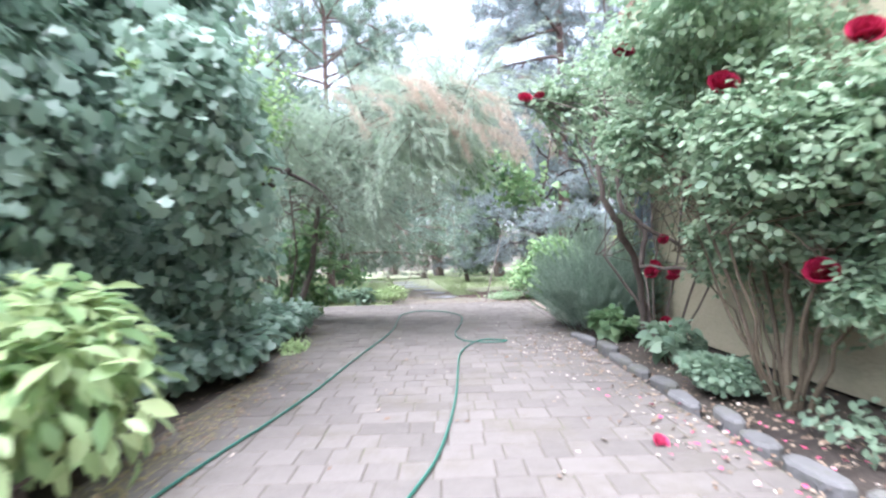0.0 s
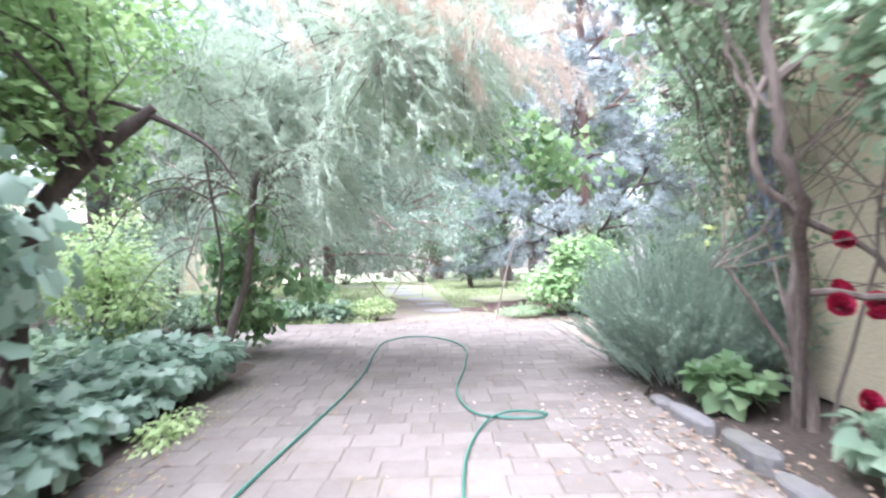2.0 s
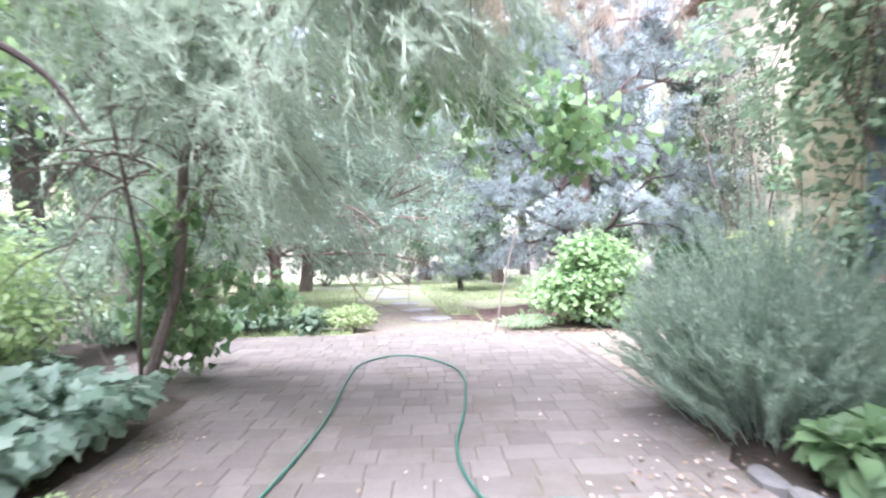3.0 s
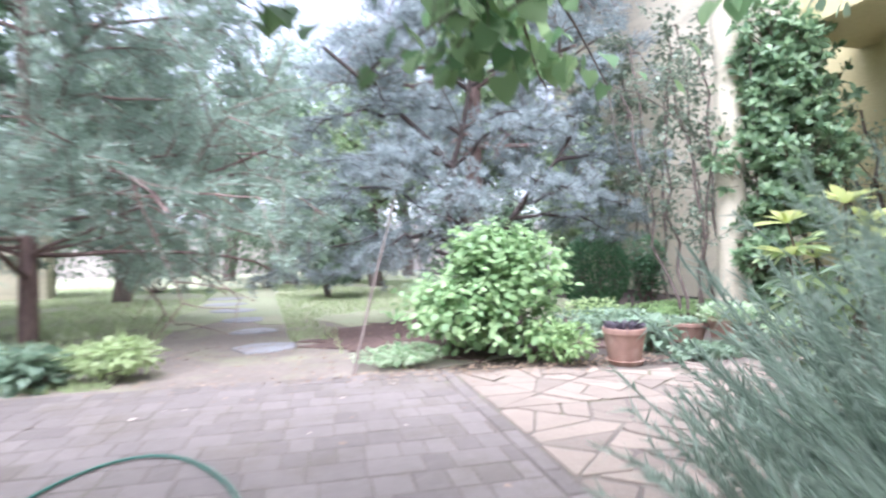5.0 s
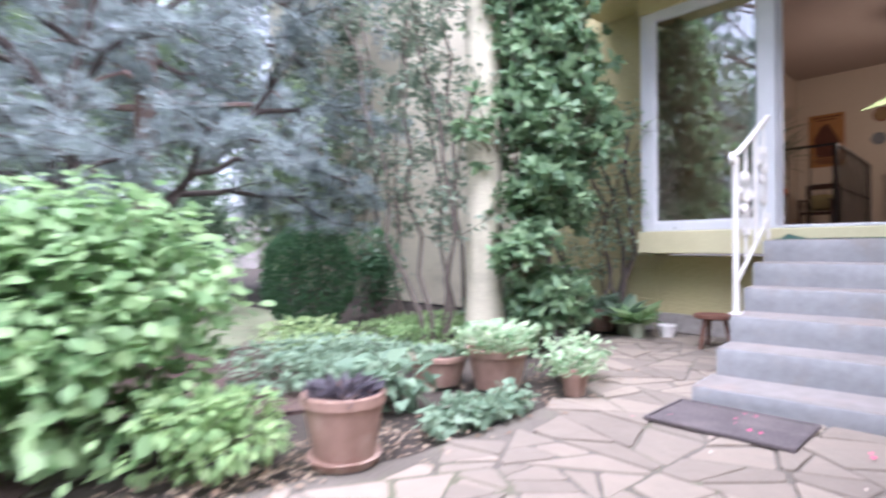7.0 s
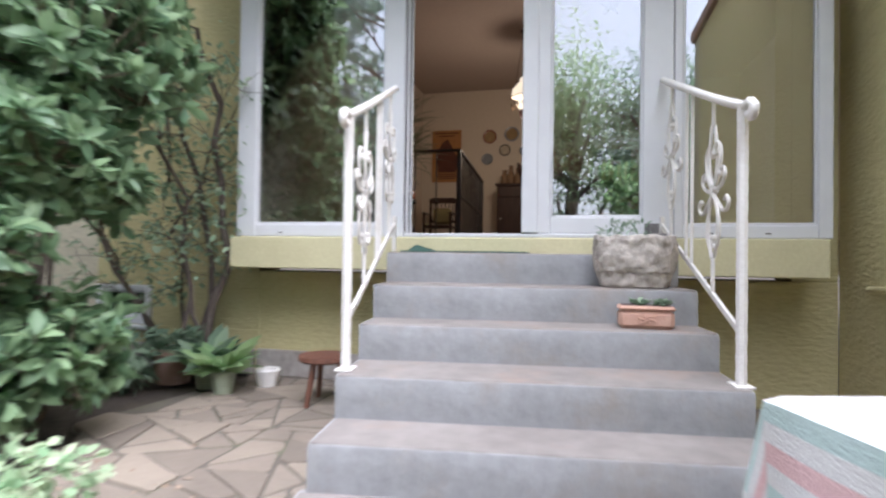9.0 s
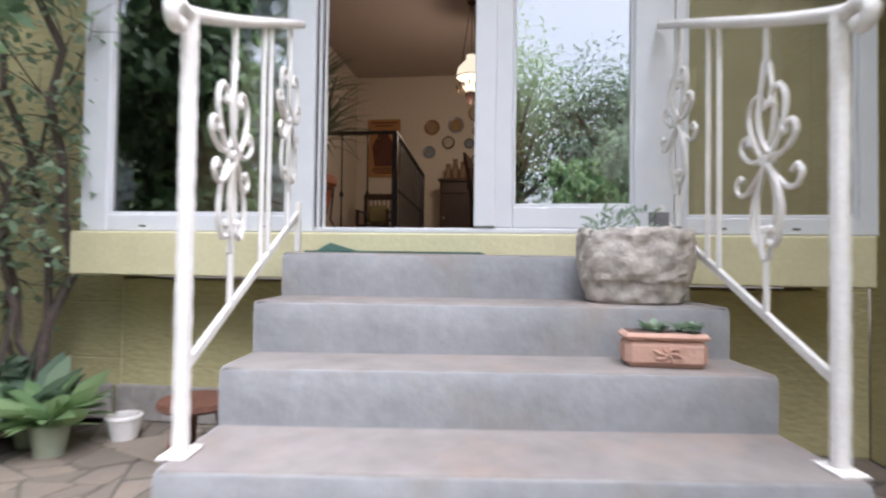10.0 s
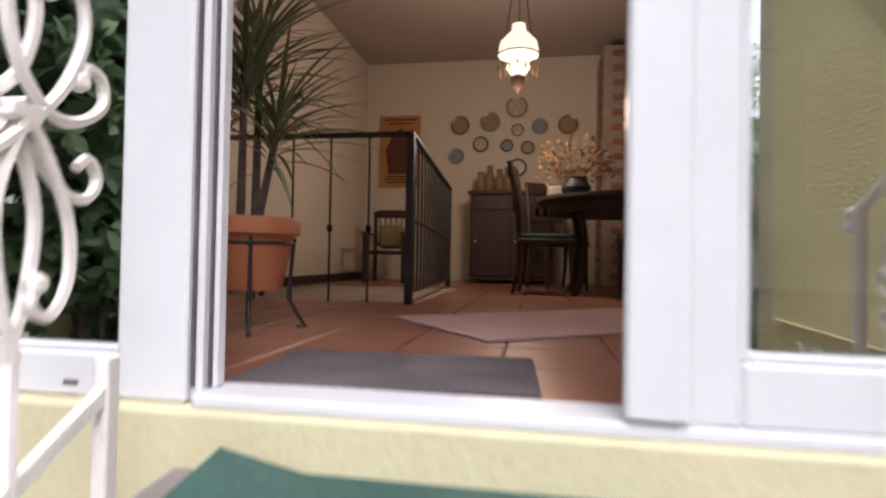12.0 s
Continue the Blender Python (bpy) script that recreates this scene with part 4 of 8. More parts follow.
# heart-leaved branch hanging over the path, from a tree in the left bed
def judas_tree():
    rng = np.random.default_rng(37)
    root = thing("judas_tree", (-2.4, 8.4, 0), "slender tree with heart-shaped leaves reaching over the path", "tree")
    main = np.array([(0, 0, -0.05), (0.1, 0, 0.9), (0.4, -0.1, 1.8), (1.35, -0.35, 2.4), (1.95, -0.4, 2.6), (2.55, -0.5, 2.45), (3.1, -0.55, 2.15), (3.55, -0.58, 1.9)])
    part("branch", Shape().tube([(0.04, 0, 0.45), (0.2, -0.1, 0.7), (0.4, -0.25, 0.85), (0.6, -0.35, 1.15)], [0.02, 0.016, 0.012, 0.006], 6), M_BARK, root, smooth=True)
    part("trunk", Shape().tube(main, [0.045, 0.042, 0.038, 0.032, 0.027, 0.02, 0.013, 0.005], 8), M_BARK, root, smooth=True)
    s, tips = Shape(), []
    for k in range(40):
        i = rng.integers(4, len(main))
        bough(s, main[i] + rng.normal(0, 0.05, 3), (rng.normal(0.2, 0.7), rng.normal(0, 0.6), rng.uniform(-0.5, 0.5)), rng.uniform(0.3, 0.75), 0.007, 2, rng, (0, 0, -0.8), 0.6, (2, 4), 0.6, 5, 0.1, 5, tips)
    n_over = len(tips)
    for k in range(30):
        bough(s, np.array([0.5, -0.3, 0.9]) + rng.normal(0, 0.22, 3), (rng.normal(0, 1), rng.normal(0, 1), rng.uniform(-0.5, 0.6)), rng.uniform(0.25, 0.5), 0.007, 2, rng, (0, 0, -0.5), 0.6, (2, 4), 0.6, 5, 0.1, 5, tips)
    tagged(part("branchwork", s, M_BARK, root, smooth=True), kind="stuff")
    p, d = scatter(rng, tips[:n_over], 1500, 0.06)
    q, e = scatter(rng, tips[n_over:], 1200, 0.06)
    p, d = np.concatenate([p, q]), np.concatenate([d, e])
    keep = (p[:, 2] > np.maximum(1.55, 1.0 + 0.47 * (p[:, 1] + 1.71))) | ((p[:, 0] < 1.35) & (p[:, 2] > 0.12))
    p, d = p[keep], d[keep]
    along, up = tilt(rng, len(p), 0.9)
    leaf_part("crown", root, HEART, L_HEART, p, along + d * 0.3, up, rng.uniform(0.06, 0.115, len(p)))


judas_tree()


# ---- conifers ----
def conifer(name, at, trunk, r, whorls, label, seed, leaf, wood, template=NEEDLE, needle=0.055, tufts=5000, per=7, droop=-0.15, tuft_r=0.02, where=None, front=1.0):
    """A conifer: a trunk line, long side limbs as (height share, length) and tufts of needles along the twigs."""
    rng = np.random.default_rng(seed)
    root = thing(name, at, label, "conifer tree")
    s, tips = Shape(), []
    trunk = np.array(trunk, float)
    s.tube(trunk, np.linspace(r, r * 0.35, len(trunk)), 10)
    tl = np.linspace(0, 1, len(trunk))
    for h, length, count in whorls:
        for k in range(count):
            hh = min(1, max(0, h + rng.normal(0, 0.03)))
            p = np.array([np.interp(hh, tl, trunk[:, c]) for c in range(3)])
            a = 2 * math.pi * (k + rng.random()) / count
            w = (math.cos(a), math.sin(a), rng.uniform(0.0, 0.45))
            bough(s, p, w, length * rng.uniform(0.7, 1.15) * (front if w[1] < -0.25 else 1), r * 0.28, 3, rng, (0, 0, droop * 2), 0.55, (4, 6), 0.5, 7, 0.10, 5, tips)
    part("trunk", s, wood, root, smooth=True)
    p, d = scatter(rng, tips, tufts, 0.032)
    if where:
        keep = where(p)
        p, d = p[keep], d[keep]
        tufts = len(p)
    o = unit(rng.normal(0, 1, (tufts * per, 3)))
    q = np.repeat(p, per, 0) + o * np.repeat(rng.uniform(0.5, 1.3, tufts), per)[:, None] * tuft_r * np.array([1.25, 1.25, 0.75])
    along = np.repeat(d, per, 0) * 0.5 + o + np.array([0, 0, 0.3])
    leaf_part("needles", root, template, leaf, q, along, rng.normal(0, 1, q.shape), rng.uniform(0.7, 1.3, len(q)) * needle)
    return root


BLADE = (np.array([(-0.09, 0, 0), (0.09, 0, 0), (0, 1, 0)], float), [(0, 1, 2)])
def blue_cedar():
    """A low cedar with two leaning stems, long bare limbs and clumped needles in loose tiers."""
    rng = np.random.default_rng(41)
    root = thing("blue_cedar", (2.6, 13.3, 0), "blue-grey cedar with dark leaning stems and low spreading limbs", "conifer tree")
    stems_ = (([(0, 0, -0.1), (-0.06, 0, 0.7), (-0.13, -0.05, 1.35), (-0.33, -0.1, 2.1), (-1.0, -0.2, 2.75), (-1.95, -0.3, 3.5)], 0.075),
              ([(0.12, 0.1, -0.1), (0.3, 0.1, 0.8), (0.75, 0.1, 1.6), (1.3, 0.15, 2.2), (1.8, 0.15, 2.95)], 0.055),
              ([(-0.1, 0.05, 0.9), (-0.3, 0.2, 1.7), (-0.05, 0.3, 2.6), (0.15, 0.3, 3.6), (0.3, 0.3, 4.6)], 0.06))
    limbs = (((-0.1, 0, 1.1), (-1.5, -0.3, 1.15), (-2.55, -0.4, 0.75)), ((-0.1, 0, 1.3), (-1.3, -0.5, 1.75), (-2.35, -0.6, 1.5)), ((-0.2, 0, 1.6), (-1.1, -0.3, 2.15), (-1.9, -0.4, 2.1)),
             ((-0.3, -0.1, 2.1), (-0.9, -0.7, 2.2), (-1.4, -1.1, 1.9)), ((-0.15, 0, 1.4), (-0.3, -0.9, 1.7), (-0.6, -1.4, 1.5)), ((0.5, 0.1, 1.2), (0.6, -0.8, 1.75), (0.8, -1.3, 1.65)),
             ((0.75, 0.1, 1.6), (1.4, -0.3, 1.75), (2.1, -0.5, 1.5)), ((0.6, 0.1, 1.4), (1.4, 0.0, 1.4), (2.2, -0.2, 1.15)), ((1.3, 0.15, 2.2), (1.9, -0.2, 2.3), (2.4, -0.4, 2.15)),
             ((-0.3, -0.1, 2.0), (0.2, -0.6, 2.5), (0.7, -0.9, 2.45)), ((0.0, 0.3, 2.7), (0.7, -0.1, 2.9), (1.4, -0.3, 2.75)), ((-0.05, 0.3, 2.6), (-0.7, -0.1, 2.95), (-1.2, -0.3, 2.8)),
             ((-1.0, -0.2, 2.75), (-1.7, -0.3, 2.7), (-2.3, -0.3, 2.4)), ((-1.3, -0.2, 3.0), (-1.3, -0.5, 3.4), (-1.1, -0.6, 3.8)), ((0.1, 0.3, 3.3), (0.6, 0.1, 3.6), (1.1, 0.0, 3.5)),
             ((0.1, 0.3, 3.2), (-0.4, 0.1, 3.6), (-0.8, 0.0, 3.6)), ((0.3, 0.3, 4.3), (0.8, 0.2, 4.6), (1.2, 0.2, 4.5)), ((0.3, 0.3, 4.4), (-0.2, 0.2, 4.8), (-0.6, 0.2, 4.7)),
             ((0.2, 0.3, 4.0), (0.2, -0.3, 4.2), (0.2, -0.8, 4.1)), ((1.5, 0.15, 2.5), (1.5, -0.3, 3.0), (1.6, -0.6, 3.3)), ((-0.1, 0.2, 1.5), (0.3, 0.9, 1.8), (0.6, 1.6, 1.7)),
             ((-0.2, 0.2, 1.9), (-0.8, 0.9, 2.2), (-1.3, 1.4, 2.1)), ((-0.1, 0, 0.95), (-1.0, 0.4, 0.95), (-1.9, 0.7, 0.6)), ((0.0, -0.05, 1.0), (-0.8, -0.7, 1.2), (-1.5, -1.0, 0.95)))
    s, tips = Shape(), []
    for line, r in stems_:
        part("trunk", Shape().tube(smooth_line(line, 4), np.linspace(r, r * 0.3, 4 * (len(line) - 1) + 1), 8), M_DARK_BARK, root, smooth=True)
    for line in limbs:
        fine = np.array(smooth_line(line, 5)) + np.append(np.zeros((1, 3)), rng.normal(0, 0.03, (10, 3)), 0)
        s.tube(fine, np.linspace(0.03, 0.008, len(fine)), 6)
        for i in range(3, len(fine)):
            d = fine[i] - fine[i - 1]
            for _ in range(3):
                w = d / np.linalg.norm(d) * 0.7 + rng.normal(0, 1, 3) * np.array([0.8, 0.8, 0.3])
                bough(s, fine[i], w, rng.uniform(0.2, 0.48), 0.008, 2, rng, (0, 0, -0.25), 0.6, (2, 3), 0.6, 4, 0.1, 4, tips)
    tagged(part("branchwork", s, M_DARK_BARK, root, smooth=True), kind="stuff")
    p, d = scatter(rng, tips, 5000, 0.02)
    p = p[(p[:, 2] > 0.28) & (p[:, 1] > -1.75) & ~((p[:, 0] > 0.3) & (p[:, 2] < 1.05))]
    per = 38
    o = unit(rng.normal(0, 1, (len(p) * per, 3)))
    q = np.repeat(p, per, 0) + o * rng.uniform(0.2, 1.0, (len(o), 1)) * np.array([0.06, 0.06, 0.035])
    leaf_part("needles", root, BLADE, L_CEDAR, q, o + np.array([0, 0, 0.35]), rng.normal(0, 1, q.shape), rng.uniform(0.03, 0.055, len(q)))


blue_cedar()
conifer("tall_cedar", (3.9, 17.5, 0), [(0, 0, -0.1), (0, 0, 3), (0.05, 0, 6), (0, 0, 10)], 0.22,
        [(0.35, 2.6, 5), (0.47, 2.6, 5), (0.6, 2.3, 5), (0.72, 2.4, 7), (0.85, 2.2, 7), (0.96, 1.7, 7)], "tall blue-grey cedar with a reddish trunk", 42, L_CEDAR, M_RED_BARK, BLADE, 0.11, 5200, 34, -0.2, 0.13)
conifer("spruce", (-2.75, 13.4, 0), [(0, 0, -0.1), (0.02, 0, 1.6), (0, 0.03, 4), (0, 0, 7)], 0.11,
        [(0.21, 2.7, 6), (0.29, 3.0, 7), (0.38, 2.9, 7), (0.5, 2.5, 7), (0.66, 2.2, 8), (0.82, 1.9, 8), (0.97, 1.6, 7)], "dark green spruce with drooping branches on the lawn", 43, L_SPRUCE, M_RED_BARK, BLADE, 0.078, 13000, 20, -0.1, 0.055, lambda p: p[:, 2] > 0.6 - 0.1 * p[:, 1])

# ---- shrubs of the house bed ----
def hydrangea(at):
    rng = np.random.default_rng(51)
    root = thing("hydrangea", at, "tall hydrangea bush with fresh light green leaves", "shrub")
    P, O = [], []
    for c, rad, n in (((0, 0, 0.42), (0.92, 0.8, 0.5), 2300), ((0.05, 0.0, 0.72), (0.85, 0.7, 0.48), 2300), ((-0.02, 0.0, 1.0), (0.52, 0.45, 0.36), 900)):
        p, o = puff(rng, n, c, rad, 18, 0.5, 0.04)
        P.append(p)
        O.append(o)
    p, o = np.concatenate(P), np.concatenate(O)
    for k in range(12):
        s = Shape()
        stems(s, rng, (0, 0, -0.02), [p[rng.integers(0, len(p))] * 0.9], 0.012, 0.03)
        part("stem", s, M_CANE, root)
    along, up = tilt(rng, len(p), 0.35)
    leaf_part("crown", root, ROUND, L_HYDRANGEA, p, along * 0.6 + o * 0.4, up * 0.8 + o * 0.5, rng.uniform(0.05, 0.105, len(p)))


hydrangea((2.08, 11.1, 0))
bush("lime_plant", (1.25, 10.78, 0), (0.45, 0.3), 0.16, LEAF, L_PALEVAR, 0.04, 1500, "low lime-green plant at the paving edge", 52, stem_count=4, low=0.0)
def box_ball(at, r, h, count, seed):
    rng = np.random.default_rng(seed)
    root = thing("clipped_box_ball", at, "round clipped dark green box bush", "shrub")
    o = unit(rng.normal(0, 1, (count, 3)))
    dent = np.array([1 + 0.09 * noise.noise(Vector(v) * 2.3) + 0.05 * noise.noise(Vector(v) * 6.0) for v in o])
    p = o * (dent * (1 - 0.16 * rng.random(count) ** 2) + rng.normal(0, 0.012, count))[:, None] * np.array([r, r, h / 2]) + np.array([0, 0, h / 2 - 0.04])
    keep = p[:, 2] > 0.02
    p, o = p[keep], o[keep]
    for k in range(5):
        part("stem", Shape().tube([(rng.normal(0, 0.05), rng.normal(0, 0.05), -0.03), tuple(p[k] * 0.8)], [0.02, 0.008], 5), M_CANE, root)
    leaf_part("crown", root, LEAF, L_BOX, p, o + rng.normal(0, 0.6, p.shape), o + rng.normal(0, 0.4, p.shape), rng.uniform(0.03, 0.055, len(p)))


box_ball((4.75, 13.9, 0), 0.5, 1.25, 8000, 53)
bush("dark_shrub", (5.75, 14.05, 0), (0.5, 0.4), 1.15, LEAF, L_BOX, 0.06, 2200, "loose dark green shrub beside the clipped box", 56)
def evergreen_shrub():
    rng = np.random.default_rng(54)
    root = thing("evergreen_shrub", (5.66, 11.33, 0), "tall dark glossy evergreen shrub leaning on the column", "shrub")
    masses = (((0.2, 0.0, 2.9), (0.8, 0.6, 1.0), 500), ((0.2, 0.0, 2.05), (0.95, 0.6, 0.8), 560), ((0.1, -0.05, 1.4), (0.65, 0.45, 0.45), 240), ((-0.25, -0.1, 0.85), (0.45, 0.35, 0.35), 110), ((0.0, -0.1, 0.42), (0.5, 0.4, 0.4), 170))
    P, O = [], []
    for c, rad, n in masses:
        p, o = puff(rng, n, c, rad, 14, 0.6, 0.1)
        P.append(p)
        O.append(o)
    p, o = np.concatenate(P), np.concatenate(O)
    for k in range(8):
        top = p[rng.integers(0, 500)] * 0.9
        part("stem", Shape().tube(smooth_line([(rng.normal(0, 0.08), rng.normal(0, 0.06), -0.03), (rng.normal(0, 0.1), rng.normal(0, 0.06), 0.9), tuple(top)], 5), np.linspace(0.02, 0.007, 11), 6), M_CANE, root, smooth=True)
    s = Shape()
    for a, b in zip(p, o):
        s.tube([a - b * 0.22 + np.array([0, 0, -0.12]), a], [0.005, 0.003], 4)
    tagged(part("twig", s, M_GREEN_CANE, root), kind="stuff")
    per = 9
    a = rng.uniform(0, 2 * math.pi, (len(p), per))
    ring = np.stack([np.cos(a), np.sin(a), rng.normal(0.1, 0.6, a.shape)], 2)
    axis = unit(o + rng.normal(0, 0.5, o.shape) + np.array([0, 0, 0.25]))
    along = (ring - axis[:, None, :] * (ring * axis[:, None, :]).sum(2, keepdims=True) * 0.8 + axis[:, None, :] * rng.uniform(0.1, 1.1, (len(p), per, 1))).reshape(-1, 3)
    q = (p[:, None, :] - o[:, None, :] * rng.uniform(0, 0.06, (len(p), per, 1))).reshape(-1, 3)
    up = np.repeat(axis, per, 0) + np.array([0, 0, 0.4]) + rng.normal(0, 0.35, q.shape)
    leaf_part("foliage", root, OVAL, L_DARK, q, along, up, rng.uniform(0.09, 0.15, len(q)))


evergreen_shrub()


FINE = (np.array([(-0.055, 0, 0), (0.055, 0, 0), (0, 1, 0)], float), [(0, 1, 2)])


def sprig_shrub(name, at, reach, height, shoots, needles, size, leaf, label, seed):
    """A shrub of many upright shoots, each set with needles along its length."""
    rng = np.random.default_rng(seed)
    root = thing(name, at, label, "shrub")
    P, D = [], []
    s = Shape()
    for k in range(shoots):
        a = rng.uniform(0, 2 * math.pi)
        r = rng.random() ** 0.6
        h = height * (1.05 - 0.55 * r * r) * rng.uniform(0.65, 1.1)
        base = (reach[0] * 0.55 * r * math.cos(a), reach[1] * 0.55 * r * math.sin(a), rng.uniform(0.0, 0.25) * height)
        way = (math.cos(a) * r * 0.9, math.sin(a) * r * 0.9, 0.9)
        line = curl(base, way, h - base[2] * 0.6, 9, (math.cos(a) * 0.35 * r, math.sin(a) * 0.35 * r, 0.1), rng, 0.07)
        s.tube(line, np.linspace(0.004, 0.0015, len(line)), 4)
        u = rng.uniform(0.15, 1, needles) * 9
        i = np.minimum(u.astype(int), 8)
        P.append(line[i] + (line[i + 1] - line[i]) * (u - i)[:, None])
        d = line[i + 1] - line[i]
        D.append(unit(d) * 0.9 + rng.normal(0, 0.45, (needles, 3)))
    tagged(part("shoot", s, leaf, root), kind="stuff")
    P, D = np.concatenate(P), np.concatenate(D)
    leaf_part("foliage", root, FINE, leaf, P, D, rng.normal(0, 1, P.shape), rng.uniform(0.6, 1.2, len(P)) * size)


sprig_shrub("rosemary", (1.85, 6.6, 0), (0.8, 0.8), 1.15, 950, 170, 0.046, L_ROSEMARY, "bushy grey-green rosemary overhanging the path", 55)


# ---- roses ----
def bloom(parent, at, r, rng, material=M_ROSE, name="bloom"):
    """A full rose: rings of cupped petals."""
    s = Shape()
    facing = Vector((rng.normal(-0.35, 0.4), rng.normal(-0.8, 0.4), 0.7)).normalized().to_track_quat("Z", "Y").to_matrix().to_4x4()
    m = Matrix.Translation(at) @ facing
    for ring, (rr, n, lean) in enumerate(((0.25, 3, 4), (0.5, 5, 14), (0.78, 6, 28), (1.0, 7, 48))):
        for k in range(n):
            a = 360 * (k + 0.5 * (ring % 2)) / n + rng.normal(0, 8)
            w = r * (0.45 + 0.15 * ring)
            h = r * (1.15 - 0.06 * ring)
            ln = radians(lean + rng.normal(0, 6))
            verts = []
            for v in (0, 0.5, 1):
                for u in (-1, 0, 1):
                    out = r * 0.12 * ring + h * v * math.sin(ln) - abs(u) * 0.18 * w
                    verts.append((u * w * (0.45 + 0.55 * math.sin(min(1, v + 0.3) * 1.57)) * (1 - 0.25 * (v == 1) * abs(u)), out, h * v * math.cos(ln) - (0.05 * r if v == 1 and u else 0)))
            s.add(verts, [(0, 1, 4, 3), (1, 2, 5, 4), (3, 4, 7, 6), (4, 5, 8, 7)], m @ Matrix.Rotation(radians(a), 4, 'Z'))
    return part(name, s, material, parent, "full red rose bloom", smooth=True)


def rose_bush(at, canes, mass, count, seed, label, blooms, size=0.068, wood=M_GREEN_CANE):
    rng = np.random.default_rng(seed)
    root = thing("rose_bush", at, label, "rose bush")
    for line, r in canes:
        line = np.array(line)
        fine = np.array([[np.interp(u, np.linspace(0, 1, len(line)), line[:, c]) for c in range(3)] for u in np.linspace(0, 1, 3 * len(line))])
        fine[1:-1] += rng.normal(0, 0.012, fine[1:-1].shape)
        part("cane", Shape().tube(fine, np.linspace(r, r * 0.5, len(fine)), 7), wood, root, smooth=True)
    P, O = [], []
    s = Shape()
    for c, rad, w in mass:
        p, o = puff(rng, int(count * w), c, rad, 16, 0.65, 0.15)
        P.append(p)
        O.append(o)
        for k in range(12):
            end = canes[rng.integers(0, len(canes))][0][-1]
            stems(s, rng, end, p[rng.integers(0, len(p), 1)], 0.006, 0.05)
    tagged(part("twig", s, wood, root), kind="stuff")
    p, o = np.concatenate(P), np.concatenate(O)
    along, up = tilt(rng, len(p), 0.3)
    along, up = unit(along + o * 0.3 + rng.normal(0, 0.3, p.shape)), unit(up + o * 0.5 + rng.normal(0, 0.25, p.shape))
    side = unit(np.cross(along, up))
    each = rng.uniform(0.55, 1.2, len(p)) * size * 0.85
    p3 = np.concatenate([p + along * each[:, None] * 0.35, p + side * each[:, None] * 0.08, p - side * each[:, None] * 0.08])
    a3 = np.concatenate([along, along * 0.45 + side, along * 0.45 - side])
    leaf_part("foliage", root, ROUND, L_ROSE, p3, a3, np.tile(up, (3, 1)) + rng.normal(0, 0.15, p3.shape), np.tile(each, 3))
    for b in blooms:
        bloom(root, (b[0] - at[0], b[1] - at[1], b[2]), b[3], rng)
    return root


rose_bush((1.98, 3.2, 0), [([(0, 0, -0.05), (0.02, 0.05, 0.5), (0.05, 0.05, 1.0)], 0.03), ([(0.05, 0, -0.05), (0.2, -0.1, 0.6), (0.3, -0.2, 1.2)], 0.022),
          ([(-0.05, 0.05, -0.05), (-0.2, 0.1, 0.5), (-0.35, 0.2, 1.1)], 0.018), ([(-0.08, 0, -0.05), (-0.25, -0.1, 0.5), (-0.4, -0.15, 1.0)], 0.014),
          ([(0.05, 0.1, -0.05), (0.1, 0.3, 0.6), (0.1, 0.5, 1.2)], 0.02), ([(0.08, -0.05, -0.05), (0.15, -0.3, 0.5), (0.2, -0.5, 1.0)], 0.018),
          ([(-0.03, -0.08, -0.05), (-0.1, -0.3, 0.45), (-0.12, -0.5, 0.9)], 0.015), ([(0.0, 0.1, -0.05), (-0.12, 0.35, 0.5), (-0.3, 0.6, 1.2)], 0.014), ([(0.1, 0.05, -0.05), (0.22, 0.12, 0.6), (0.3, 0.1, 1.3)], 0.016), ([(0.05, 0.12, -0.05), (0.2, 0.6, 0.5), (0.3, 1.1, 1.2)], 0.012), ([(0.0, 0.15, -0.05), (0.12, 0.8, 0.45), (0.1, 1.5, 0.9)], 0.009), ([(-0.05, 0.0, -0.05), (-0.1, 0.2, 0.7), (-0.05, 0.3, 1.4)], 0.010)],
          [((-0.1, -0.35, 1.45), (0.65, 0.95, 0.55), 0.42), ((-0.15, 0.3, 2.3), (0.8, 1.3, 0.55), 0.36), ((0.1, -0.6, 0.75), (0.3, 0.4, 0.3), 0.06), ((-0.45, 0.7, 1.7), (0.5, 0.6, 0.5), 0.10), ((0.15, -0.9, 1.0), (0.3, 0.6, 0.45), 0.12), ((0.05, 0.1, 1.05), (0.45, 0.9, 0.32), 0.18), ((0.15, 1.1, 0.95), (0.3, 0.6, 0.55), 0.07), ((0.3, 0.3, 0.6), (0.15, 0.9, 0.4), 0.04)], 8500, 61,
          "large rose bush with grey-green leaves and red blooms",
          [(1.36, 4.0, 2.35, 0.075), (1.75, 3.3, 2.55, 0.085), (1.55, 3.0, 1.8, 0.075), (1.64, 2.1, 1.72, 0.066), (1.85, 2.7, 0.78, 0.07)])
